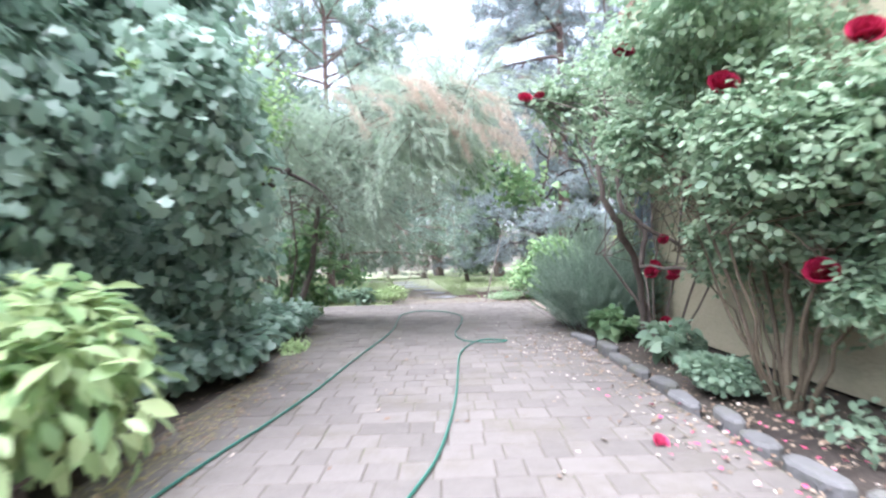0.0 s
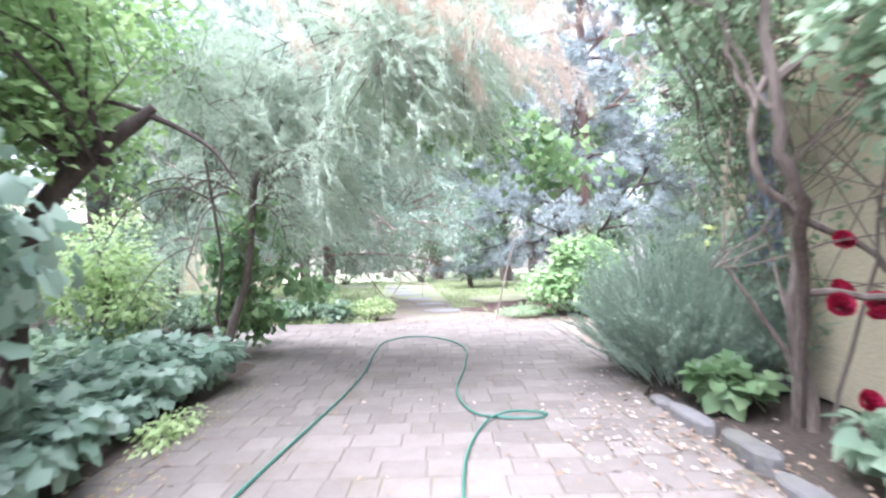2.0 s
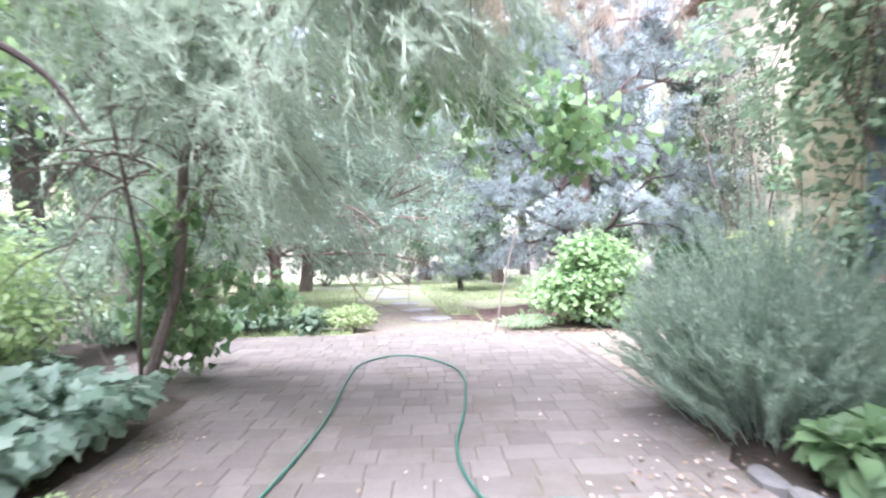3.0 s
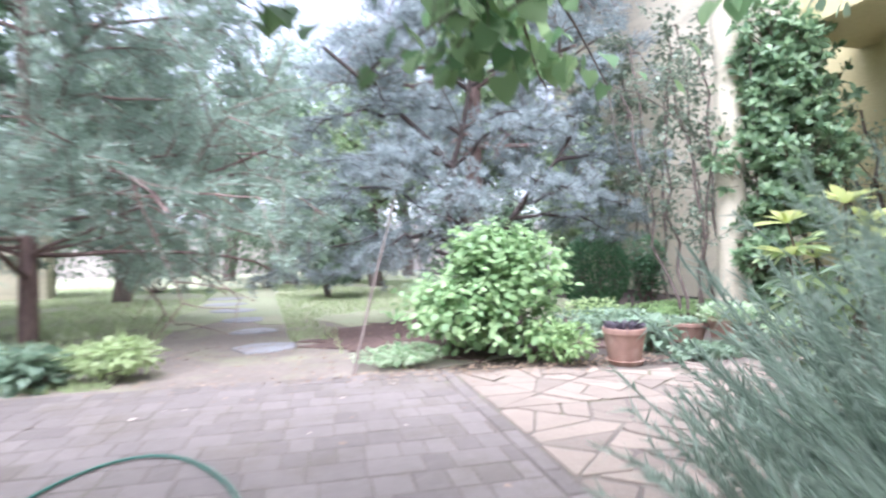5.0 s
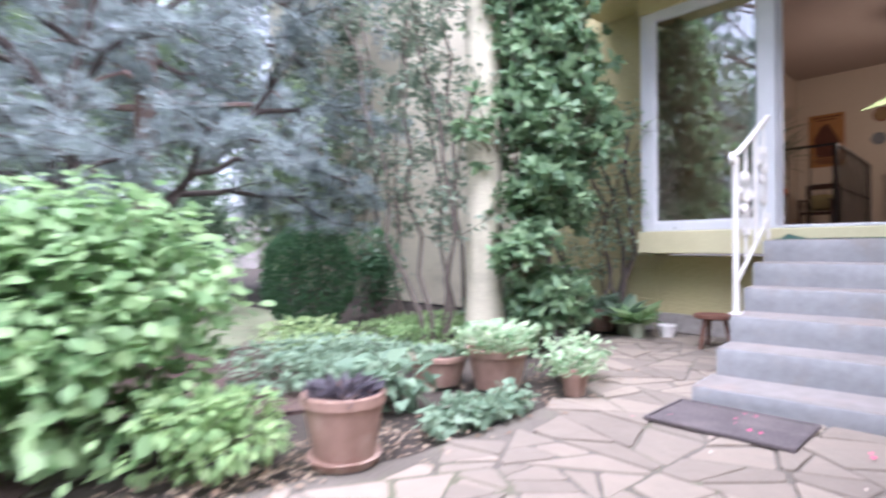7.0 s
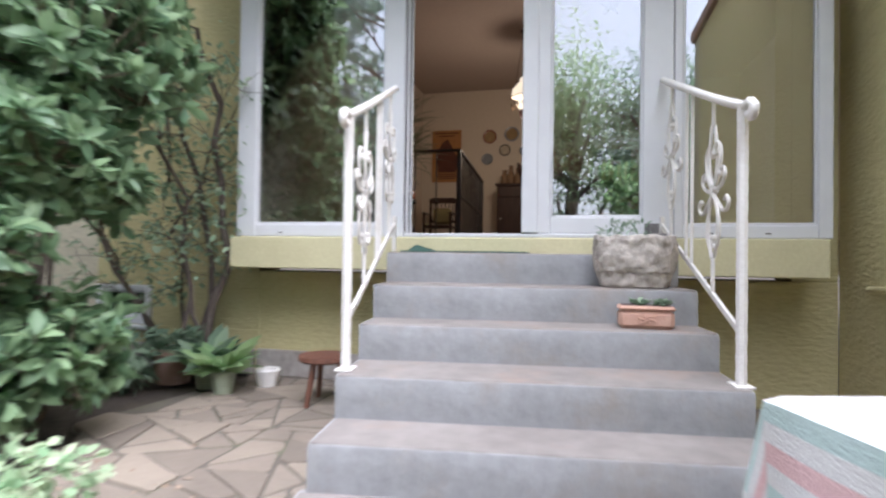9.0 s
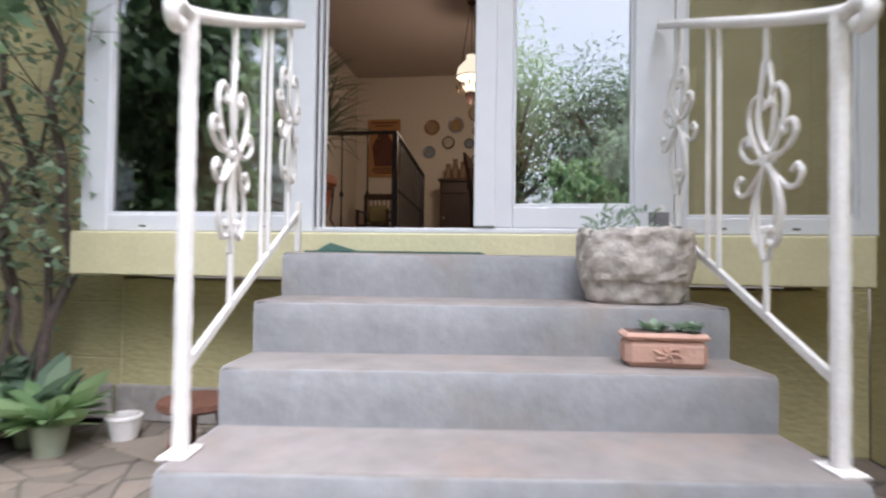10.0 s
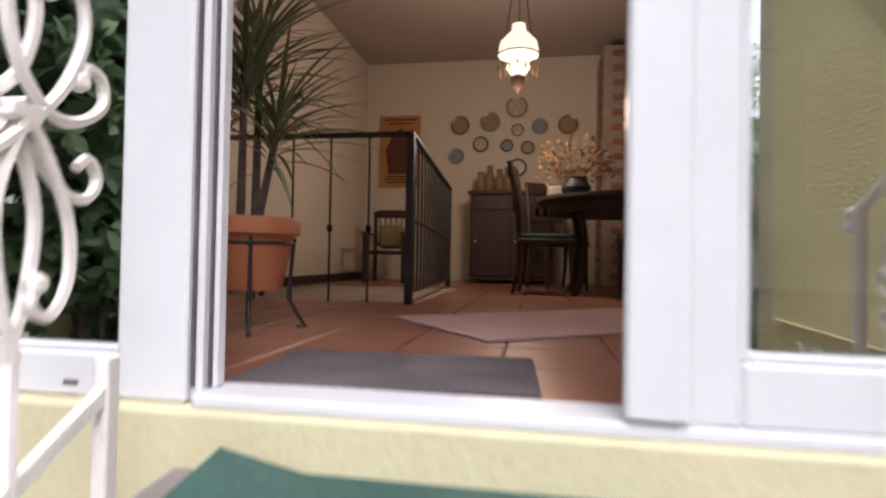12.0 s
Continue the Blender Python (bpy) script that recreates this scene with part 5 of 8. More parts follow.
rose_bush((2.02, 5.55, 0), [([(0, 0, -0.05), (-0.08, -0.15, 0.4), (-0.25, -0.45, 0.8), (-0.55, -0.95, 1.15), (-0.68, -1.05, 1.3), (-0.75, -1.1, 1.55), (-0.74, -1.05, 2.1)], 0.037),
          ([(0.02, -0.1, -0.05), (-0.02, -0.1, 0.35), (-0.1, -0.1, 0.65), (-0.02, -0.1, 0.9), (-0.05, -0.12, 1.16), (-0.24, -0.12, 1.32), (-0.27, -0.1, 1.55), (-0.25, -0.1, 1.75), (-0.15, -0.08, 2.0), (0.3, -0.05, 2.42)], 0.033), ([(0.02, -0.1, 0.05), (-0.18, -0.1, 0.52), (-0.44, -0.12, 0.88)], 0.02), ([(-0.04, -0.12, 1.16), (0.23, -0.2, 0.99), (0.42, -0.35, 0.72)], 0.024), ([(-0.25, -0.1, 1.75), (-0.35, 0.0, 2.1), (-0.3, 0.1, 2.6)], 0.02), ([(-0.2, -0.4, 0.75), (0.1, -0.7, 0.75), (0.25, -1.1, 0.72), (0.25, -1.4, 0.8)], 0.02),
          ([(-0.74, -1.08, 1.6), (-0.3, -1.2, 1.95), (0.2, -1.4, 2.3)], 0.025), ([(0.1, 0.1, -0.05), (0.2, 0.2, 0.9), (0.15, 0.3, 2.0)], 0.015), ([(0.12, -0.1, -0.05), (0.22, -0.3, 0.9), (0.3, -0.4, 1.9)], 0.014), ([(0.05, -0.05, 0.0), (0.15, 0.5, 1.0), (0.1, 0.9, 2.0)], 0.014), ([(-0.75, -1.08, 1.5), (-0.9, -1.0, 1.9), (-1.3, -0.95, 2.18)], 0.009), ([(-0.9, -1.0, 1.9), (-1.17, -0.95, 2.2)], 0.007), ([(0.1, -0.3, 0.0), (0.2, -1.0, 1.0), (0.0, -1.4, 1.9)], 0.013), ([(0.15, -0.35, 0.0), (0.28, -0.9, 0.7), (0.1, -1.0, 1.8)], 0.011)],
          [((-0.15, 0.3, 2.5), (0.6, 1.2, 0.6), 0.28), ((0.1, 0.9, 1.9), (0.32, 0.7, 0.7), 0.12), ((0.15, -0.6, 2.3), (0.3, 0.7, 0.4), 0.12), ((0.05, 1.1, 3.1), (0.5, 1.0, 0.7), 0.22), ((0.2, 0.75, 1.1), (0.2, 0.7, 0.7), 0.06), ((0.25, -1.5, 1.2), (0.2, 0.4, 0.35), 0.1), ((-0.95, -0.9, 2.2), (0.4, 0.4, 0.4), 0.14), ((0.0, 0.4, 2.0), (0.5, 0.9, 0.8), 0.06), ((0.3, -0.4, 1.6), (0.14, 1.0, 0.9), 0.05), ((0.28, 0.6, 0.7), (0.14, 0.7, 0.6), 0.04), ((0.1, 1.6, 2.4), (0.4, 0.9, 0.9), 0.07)], 2900, 62,
          "old climbing rose with a thick twisted trunk",
          [(1.95, 5.1, 0.75, 0.06), (1.88, 5.0, 0.7, 0.055), (2.12, 5.3, 1.0, 0.05), (2.1, 5.0, 1.9, 0.065), (2.04, 5.06, 1.76, 0.06), (2.08, 4.93, 1.82, 0.055), (2.1, 4.55, 1.5, 0.065), (2.14, 4.62, 1.38, 0.06), (2.06, 4.5, 1.42, 0.055), (2.08, 5.0, 0.64, 0.055), (2.14, 5.1, 0.7, 0.05), (2.0, 5.0, 0.25, 0.05), (0.72, 4.6, 2.2, 0.06), (0.85, 4.6, 2.22, 0.045)], wood=M_BARK)


# ---- trees around the garden ----
def far_tree(at, height, radius, leaf, label, seed, count=6000, size=0.15, base=0.25):
    rng = np.random.default_rng(seed)
    root = thing("garden_tree", at, label, "tree", "trees around the garden")
    part("trunk", Shape().tube(curl((0, 0, -0.1), (0, 0, 1), height * 0.7, 7, (0, 0, 0.1), rng, 0.06), np.linspace(0.03 * height, 0.012 * height, 8), 8), M_BARK, root, smooth=True)
    s = Shape()
    for k in range(12):
        a = rng.uniform(0, 6.28)
        s.tube(curl((0, 0, height * rng.uniform(0.2, 0.6)), (math.cos(a), math.sin(a), 0.6), radius * 0.9, 5, (0, 0, 0.2), rng, 0.1), np.linspace(0.01 * height, 0.004 * height, 6), 5)
    tagged(part("branchwork", s, M_BARK, root), kind="stuff")
    p, o = puff(rng, count, (0, 0, height * (0.5 + base / 2)), (radius, radius, height * (0.5 - base / 2)), 26, 0.6, 0.3)
    along, up = tilt(rng, len(p), 0.4)
    leaf_part("crown", root, FAR_LEAF, leaf, p, along + o * 0.3, up + o * 0.4, rng.uniform(0.6, 1.3, len(p)) * size)


for k, (x, y) in enumerate([(-8.5, 21.5), (-6.0, 22.0), (-3.4, 21.6), (-0.8, 22.2), (1.8, 23.4), (4.4, 22.0), (-8.6, 9.5), (-8.8, 13.0), (-8.6, 16.8), (-8.4, 5.0)]):
    bush("hedge_shrub", (x, y, 0), (1.9, 1.4) if y > 20 else (1.2, 2.2), 2.7, FAR_LEAF, L_FAR, 0.16, 2200, "tall loose hedge shrub at the garden edge", 300 + k, group="hedge at the garden edge", low=0.0)

T_GREEN, T_LIGHT = "broad green garden tree with dense leaves", "light green garden tree with airy leaves"
for k, (x, y, h, r, leaf, lab) in enumerate(((-5.6, 11.5, 7.5, 2.5, L_FAR, T_GREEN), (-7.0, 16.5, 7.0, 2.8, L_FARLIME, T_LIGHT), (-3.5, 19.0, 6.5, 2.4, L_FAR, T_GREEN), (-0.2, 24.0, 8.2, 2.6, L_FAR, T_GREEN),
                                            (2.2, 21.5, 7.4, 2.2, L_FARLIME, T_LIGHT), (5.6, 20.5, 7.0, 2.0, L_FARLIME, T_LIGHT), (-6.0, 6.2, 7.6, 2.4, L_FAR, T_GREEN),
                                            (-6.6, 9.0, 8.5, 2.6, L_FARLIME, T_LIGHT), (-4.9, 15.6, 7.5, 2.4, L_FAR, T_GREEN), (6.2, 17.2, 4.2, 0.9, L_FARLIME, T_LIGHT), (-2.5, 27, 8.0, 2.8, L_FAR, T_GREEN), (4.0, 27, 8, 3.0, L_FAR, T_GREEN), (0.8, 18.2, 2.6, 1.1, L_FAR, T_GREEN))):
    far_tree((x, y, 0), h, r, leaf, lab, 80 + k, 11000 if y < 15 else 6500, 0.15 if y < 15 else 0.2, 0.05 if h < 5.3 else 0.18)


# ---- things on the terrace and at the steps ----
SCROLLS = (
    [(0.10, 0.56), (0.11, 0.66), (0.20, 0.70), (0.29, 0.60), (0.30, 0.42), (0.20, 0.18), (0.04, -0.02), (-0.15, -0.20), (-0.28, -0.30), (-0.40, -0.30), (-0.46, -0.20), (-0.40, -0.11), (-0.33, -0.16)],
    [(0.0, 1.0), (0.05, 0.75), (0.09, 0.45), (0.02, 0.18), (-0.14, 0.03), (-0.30, 0.05), (-0.43, 0.16), (-0.42, 0.28), (-0.33, 0.31), (-0.28, 0.23)],
    [(-0.02, 0.05), (0.12, -0.15), (0.24, -0.42), (0.25, -0.68), (0.16, -0.84), (0.06, -0.80), (0.08, -0.70)],
    [(0.0, -0.02), (0.11, -0.38), (0.08, -0.74), (0.0, -1.0)],
)


def stair_rail(x0, y, turn, label):
    """A wrought railing: post, sloping rails, plain bars and two scrolled ornaments."""
    root = thing("stair_railing", (x0, y, 0.445), label, "railing", "railings of the entrance steps", turn)
    top = lambda x: 1.065 + 0.42 * x
    low = lambda x: 0.20 + 0.435 * x
    part("foot_plate", Shape().box((-0.05, -0.035, 0), (0.05, 0.035, 0.008), 0.002), M_WHITE_IRON, root)
    s = Shape()
    rings = 30
    pts = [(0.0, 0.0, 0.005 + 1.07 * i / rings) for i in range(rings + 1)]
    s.tube(pts, [0.0205 + 0.002 * (i % 2) for i in range(rings + 1)], 8)
    part("post", s, M_WHITE_IRON, root, smooth=True)
    part("handrail", Shape().tube(smooth_line([(-0.055, 0, 1.035), (-0.068, 0, 1.018), (-0.09, 0, 1.024), (-0.096, 0, 1.052), (-0.06, 0, 1.074), (0.0, 0, top(0) + 0.012), (0.3, 0, top(0.3)), (0.7, 0, top(0.7)), (1.10, 0, top(1.1))]), 0.0185, 10), M_WHITE_IRON, root, smooth=True)
    part("lower_rail", Shape().box((-0.012, -0.008, -0.014), (1.21, 0.008, 0.014), 0.003, pose(0.0, 0, low(0), 0, -math.degrees(math.atan(0.435)), 0)), M_WHITE_IRON, root)
    part("wall_stay", Shape().box((1.085, -0.012, 0.51), (1.115, 0.012, 0.73), 0.003), M_WHITE_IRON, root)
    for x in (0.58, 0.66):
        part("bar", Shape().tube([(x, 0, low(x) - 0.01), (x, 0, top(x))], 0.0095, 6), M_WHITE_IRON, root)
    for x in (0.30, 0.92):
        a, b = low(x), top(x)
        mid, h = (a + b) / 2 + 0.02, 0.29
        part("bar", Shape().tube([(x, 0, a - 0.01), (x, 0, mid - h)], 0.0095, 6), M_WHITE_IRON, root)
        part("bar", Shape().tube([(x, 0, mid + h), (x, 0, b)], 0.0095, 6), M_WHITE_IRON, root)
        s = Shape()
        for sx in (-1, 1):
            for k, line in enumerate(SCROLLS):
                off = 0.006 * (1 if k % 2 else -1) * sx
                p3 = [(x + sx * u * h * 1.15, off, mid + w * h) for u, w in line]
                s.tube(smooth_line(p3, 5), 0.0085, 6)
                if k < 3:
                    e = p3[0] if k == 0 else p3[-1]
                    s.lathe([(0.004, -0.014), (0.013, -0.008), (0.015, 0), (0.013, 0.008), (0.004, 0.014)], 8, e)
        s.box((x - 0.025, -0.014, mid - 0.01), (x + 0.025, 0.014, mid + 0.012), 0.003)
        part("scroll_ornament", s, M_WHITE_IRON, root, "white scrolled iron ornament", smooth=True)
    return root


stair_rail(5.745, 9.69, 8.5, "white wrought-iron railing with scrolls along the steps")
stair_rail(5.90, 8.135, 7, "white wrought-iron railing with scrolls and curled end")


def sprig(rng, n, at, reach, h):
    """Leaf places for a small plant: bases near at, pointing outward and up."""
    a = rng.uniform(0, 2 * math.pi, n)
    r = rng.random(n) ** 0.5 * reach
    p = np.stack([at[0] + r * np.cos(a), at[1] + r * np.sin(a), at[2] + h * rng.random(n)], 1)
    d = np.stack([np.cos(a), np.sin(a), rng.uniform(0.1, 1.3, n)], 1)
    return p, d


def pot(name, at, r, h, material, label, plant=None, saucer=False, rim=0.035, seed=1, taper=0.72, soil=True, n=28):
    """A round pot with a rim, soil and a plant as (template, leaf, size, count, reach, height, word)."""
    root = thing(name, at, label, "flower pot")
    t = 0.018
    prof = [(r * taper, 0), (r * (taper + 0.02), 0.01), (r * 0.94, h - rim), (r, h - rim + 0.004), (r, h - 0.006), (r - 0.006, h), (r - t, h), (r - t - 0.006, h - 0.02), (r * 0.8, h * 0.5), (0.01, h * 0.5)]
    z = 0.035 if saucer else 0.0
    part("body", Shape().lathe(prof, n, (0, 0, z)), material, root, smooth=True)
    if saucer:
        part("saucer", Shape().lathe([(r * 0.78, 0), (r * 0.86, 0.03), (r * 0.9, 0.038), (r * 0.84, 0.04), (r * 0.8, 0.033), (0.01, 0.033)], n), material, root, smooth=True)
    if soil:
        part("soil", Shape().lathe([(r * 0.78, h * 0.55), (r - t - 0.008, h - 0.045), (r * 0.5, h - 0.03), (0.01, h - 0.028)], 18, (0, 0, z), wobble=0.1), M_MULCH, root)
    if plant:
        tpl, leaf, size, count, reach, ph, word = plant
        rng = np.random.default_rng(seed)
        p, d = sprig(rng, count, (0, 0, h - 0.03 + z), reach, ph)
        up = np.stack([rng.normal(0, 0.4, count), rng.normal(0, 0.4, count), np.ones(count)], 1)
        leaf_part("plant", root, tpl, leaf, p, d, up, rng.uniform(0.6, 1.25, count) * size, word)
    return root


pot("terracotta_pot", (3.02, 10.24, 0), 0.18, 0.27, M_TERRACOTTA, "weathered terracotta pot on a saucer with a dark purple plant", (SLIM, L_PURPLE, 0.065, 260, 0.14, 0.05, "dark purple leaves"), True, 0.05, 101)
pot("terracotta_bowl", (4.2, 11.0, 0), 0.2, 0.2, M_TERRACOTTA, "wide terracotta bowl half hidden by leaves", (ROUND, L_COVER, 0.06, 120, 0.16, 0.05, "small green leaves"), False, 0.04, 102)
pot("terracotta_pot", (4.42, 10.66, 0), 0.2, 0.26, M_TERRACOTTA, "terracotta pot with a cream-edged trailing plant at the column", (ROUND, L_PALEVAR, 0.06, 420, 0.26, 0.16, "cream-edged leaves"), False, 0.05, 103)
pot("small_red_pot", (4.62, 10.2, 0), 0.085, 0.14, M_TERRACOTTA, "small red pot beside the bird figure", (ROUND, L_PALEVAR, 0.05, 160, 0.14, 0.16, "cream-edged leaves"), False, 0.03, 104)
pot("terracotta_pot", (6.98, 11.55, 0), 0.15, 0.25, M_TERRACOTTA, "terracotta pot at the wall foot", (LEAF, L_COVER, 0.09, 200, 0.14, 0.14, "green leaves"), False, 0.04, 105)
pot("green_plastic_pot", (6.92, 11.22, 0), 0.10, 0.17, shade("pale_green_plastic", (0.42, 0.46, 0.34), None, 20, 3, 0.5, 0.05), "pale green pot with long strap leaves", (SLIM, L_COVER, 0.28, 60, 0.05, 0.05, "long strap leaves"), False, 0.03, 106)
pot("green_plastic_pot", (6.80, 11.02, 0), 0.085, 0.15, bpy.data.materials["pale_green_plastic"], "pale green pot with bright arching leaves", (SLIM, L_HYDRANGEA, 0.24, 70, 0.05, 0.05, "bright arching leaves"), False, 0.03, 107)
pot("white_bowl_pot", (7.08, 10.86, 0), 0.09, 0.12, M_WHITE_IRON, "small white plastic bowl with bare soil", None, False, 0.02, 108)
pot("terracotta_planter", (7.02, 12.75, 0), 0.24, 0.3, M_TERRACOTTA, "large terracotta planter at the wall", (LEAF, L_COVER, 0.1, 160, 0.2, 0.2, "green leaves"), False, 0.05, 109)

# small bird figure among the pots
bird = Shape().lathe([(0.012, 0), (0.045, 0.03), (0.06, 0.09), (0.05, 0.15), (0.03, 0.19), (0.034, 0.22), (0.024, 0.25), (0.004, 0.26)], 14, (0, 0, 0), (1, 0.75)).tube([(0.03, 0, 0.225), (0.07, 0, 0.215)], [0.01, 0.002], 6)
b_ob = tagged(new("stone_bird", bird.mesh("stone_bird", M_KERB, True)), "small grey stone bird figure among the pots", "figurine")
b_ob.matrix_world = pose(5.0, 10.62, 0.0)

# carved stone planter and terracotta trough on the steps
planter = thing("stone_planter", (6.58, 8.46, 0.78), "pale carved stone planter with succulents on the step", "planter")
prof = [(0.155, 0), (0.17, 0.008), (0.182, 0.075), (0.192, 0.08), (0.198, 0.11), (0.207, 0.20), (0.21, 0.24), (0.202, 0.262), (0.175, 0.265), (0.165, 0.25), (0.15, 0.235), (0.01, 0.235)]
fine_prof = [(a[0] + (b[0] - a[0]) * u, a[1] + (b[1] - a[1]) * u) for a, b in zip(prof[:-2], prof[1:-1]) for u in ((0, 0.25, 0.5, 0.75) if abs(a[1] - b[1]) > 0.02 else (0, 0.5))] + prof[-2:]
body = Shape().lathe(fine_prof, 96, (0, 0, 0), (0.78, 1.0), 0.05)
for k, v in enumerate(body.v):
    amt = 1 + 0.07 * noise.noise(Vector(v) * 22) + 0.045 * noise.noise(Vector(v) * 55)
    body.v[k] = (v[0] * amt, v[1] * amt, max(0, v[2] + (0.012 * noise.noise(Vector(v) * 18) if v[2] > 0.02 else 0)))
part("body", body, M_STONE_POT, planter, smooth=True)
p_rng = np.random.default_rng(111)
for cx, cy, n in ((0, 0.05, 60), (-0.02, 0.13, 40), (0.03, -0.04, 24)):
    pp, dd = sprig(p_rng, n, (cx, cy, 0.235), 0.05, 0.10)
    tagged(leaf_part("succulent", planter, SLIM, L_ROSEMARY, pp, dd, np.tile((0.1, 0, 1), (n, 1)), p_rng.uniform(0.03, 0.06, n), "grey-green succulent"), kind="stuff")
part("shard", Shape().prism([(-0.05, -0.15), (0.05, -0.15), (0.05, -0.05), (-0.02, -0.04)], 0.262, 0.276, 0.004).prism([(-0.01, -0.07), (0.0, -0.12), (0.015, -0.11), (0.01, -0.05)], 0.276, 0.33), M_KERB, planter, "grey slate shard")
trough = thing("terracotta_trough", (6.27, 8.44, 0.61), "small terracotta trough with succulents on the step", "planter")
part("body", Shape().box((-0.06, -0.12, 0), (0.06, 0.12, 0.085), 0.018).box((-0.064, -0.124, 0.082), (0.064, 0.124, 0.104), 0.012), M_PALE_CLAY, trough)
part("soil", Shape().box((-0.05, -0.11, 0.08), (0.05, 0.11, 0.106), 0.004), M_MULCH, trough)
relief = Shape()
for k in range(6):
    a = math.pi * k / 3
    relief.tube(smooth_line([(-0.061, 0.0, 0.045), (-0.064, 0.022 * math.cos(a), 0.045 + 0.015 * math.sin(a)), (-0.061, 0.042 * math.cos(a + 0.4), 0.045 + 0.024 * math.sin(a + 0.4))], 4), 0.004, 6)
part("relief", relief, M_PALE_CLAY, trough)
for cy in (-0.07, 0.03):
    pp, dd = sprig(p_rng, 40, (0, cy, 0.098), 0.03, 0.02)
    tagged(leaf_part("succulent", trough, ROUND, L_COVER, pp, dd, np.tile((0.1, 0, 1), (40, 1)), p_rng.uniform(0.025, 0.04, 40), "small green succulent"), kind="stuff")

# mats
mat_ob = thing("door_mat", (4.72, 9.33, 0.006), "dark worn rubber mat with fallen petals before the steps", "mat", turn=3)
part("body", Shape().box((-0.22, -0.33, 0), (0.22, 0.33, 0.014), 0.005), M_RUBBER, mat_ob)
part("rim", Shape().box((-0.235, -0.345, 0.0), (-0.221, 0.345, 0.02), 0.004).box((0.221, -0.345, 0.0), (0.235, 0.345, 0.02), 0.004).box((-0.22, -0.345, 0), (0.22, -0.331, 0.02), 0.004).box((-0.22, 0.331, 0), (0.22, 0.345, 0.02), 0.004), M_RUBBER, mat_ob)
green = thing("green_door_mat", (6.85, 9.40, 0.951), "green doormat with a curled corner and worn lettering", "mat")
g_v, g_f = [], []
for i in range(9):
    for j in range(19):
        x, y = -0.145 + 0.29 * i / 8, -0.37 + 0.74 * j / 18
        lift = max(0.0, (i / 8 - 0.45)) * max(0.0, (j / 18 - 0.78)) * 0.7
        g_v.append((x - lift * 0.3, y - lift * 0.25, 0.008 + lift * 0.5))
g_f = [(i * 19 + j, i * 19 + j + 1, (i + 1) * 19 + j + 1, (i + 1) * 19 + j) for i in range(8) for j in range(18)]
n_g = len(g_v)
g_s = Shape().add(g_v + [(x, y, z - 0.007) for x, y, z in g_v], [tuple(reversed(f)) for f in g_f] + [tuple(i + n_g for i in f) for f in g_f]
                  + [(j, j + 1, j + 1 + n_g, j + n_g) for j in range(18)] + [((8 * 19) + j + 1, (8 * 19) + j, (8 * 19) + j + n_g, (8 * 19) + j + 1 + n_g) for j in range(18)]
                  + [((i + 1) * 19, i * 19, i * 19 + n_g, (i + 1) * 19 + n_g) for i in range(8)] + [(i * 19 + 18, (i + 1) * 19 + 18, (i + 1) * 19 + 18 + n_g, i * 19 + 18 + n_g) for i in range(8)])
part("body", g_s, M_GREEN_MAT, green)
M_MARK = shade("dark_print", (0.05, 0.05, 0.045), None, 90, 5, 0.95, 0.3, 150)
M_MARK_RED = shade("faded_red_print", (0.28, 0.08, 0.06), None, 90, 5, 0.95, 0.3, 150)
for k, (yy, hh, mm) in enumerate(((0.05, 0.07, M_MARK), (0.02, 0.08, M_MARK), (-0.04, 0.075, M_MARK_RED), (-0.12, 0.09, M_MARK), (-0.17, 0.09, M_MARK), (-0.22, 0.09, M_MARK), (-0.29, 0.08, M_MARK))):
    wdt = 0.045 if mm is M_MARK_RED else 0.009
    part("printed_mark", Shape().box((-0.09, yy - wdt, 0.0081), (-0.09 + hh, yy + wdt, 0.0095), 0.0003), mm, green)

# three-legged stool beside the steps
stool = thing("wooden_stool", (6.78, 10.28, 0), "small dark wooden stool beside the steps", "stool")
part("seat", Shape().lathe([(0.02, 0.26), (0.15, 0.262), (0.165, 0.275), (0.16, 0.30), (0.02, 0.305)], 20), M_WOOD_RED, stool, smooth=True)
for a in (40, 160, 280):
    c, s_ = math.cos(radians(a)), math.sin(radians(a))
    part("leg", Shape().tube([(0.09 * c, 0.09 * s_, 0.27), (0.15 * c, 0.15 * s_, 0.0)], [0.02, 0.016], 8), M_WOOD_RED, stool)

# table with a striped cloth
TX0, TX1, TY0, TY1, TZ = 3.60, 4.50, 7.58, 8.46, 0.72
tab = thing("garden_table", (0, 0, 0), "wooden garden table under a striped cloth", "table")
part("tabletop", Shape().box((TX0, TY0, TZ - 0.03), (TX1, TY1, TZ), 0.006), M_WOOD_RED, tab)
for x in (TX0 + 0.07, TX1 - 0.07):
    for y in (TY0 + 0.07, TY1 - 0.07):
        part("leg", Shape().box((x - 0.025, y - 0.025, 0), (x + 0.025, y + 0.025, TZ - 0.03), 0.004), M_WOOD_RED, tab)
cloth = thing("tablecloth", (0, 0, 0), "white cotton tablecloth with pink and aqua stripes on the table", "tablecloth")
NU, NV = 60, 52


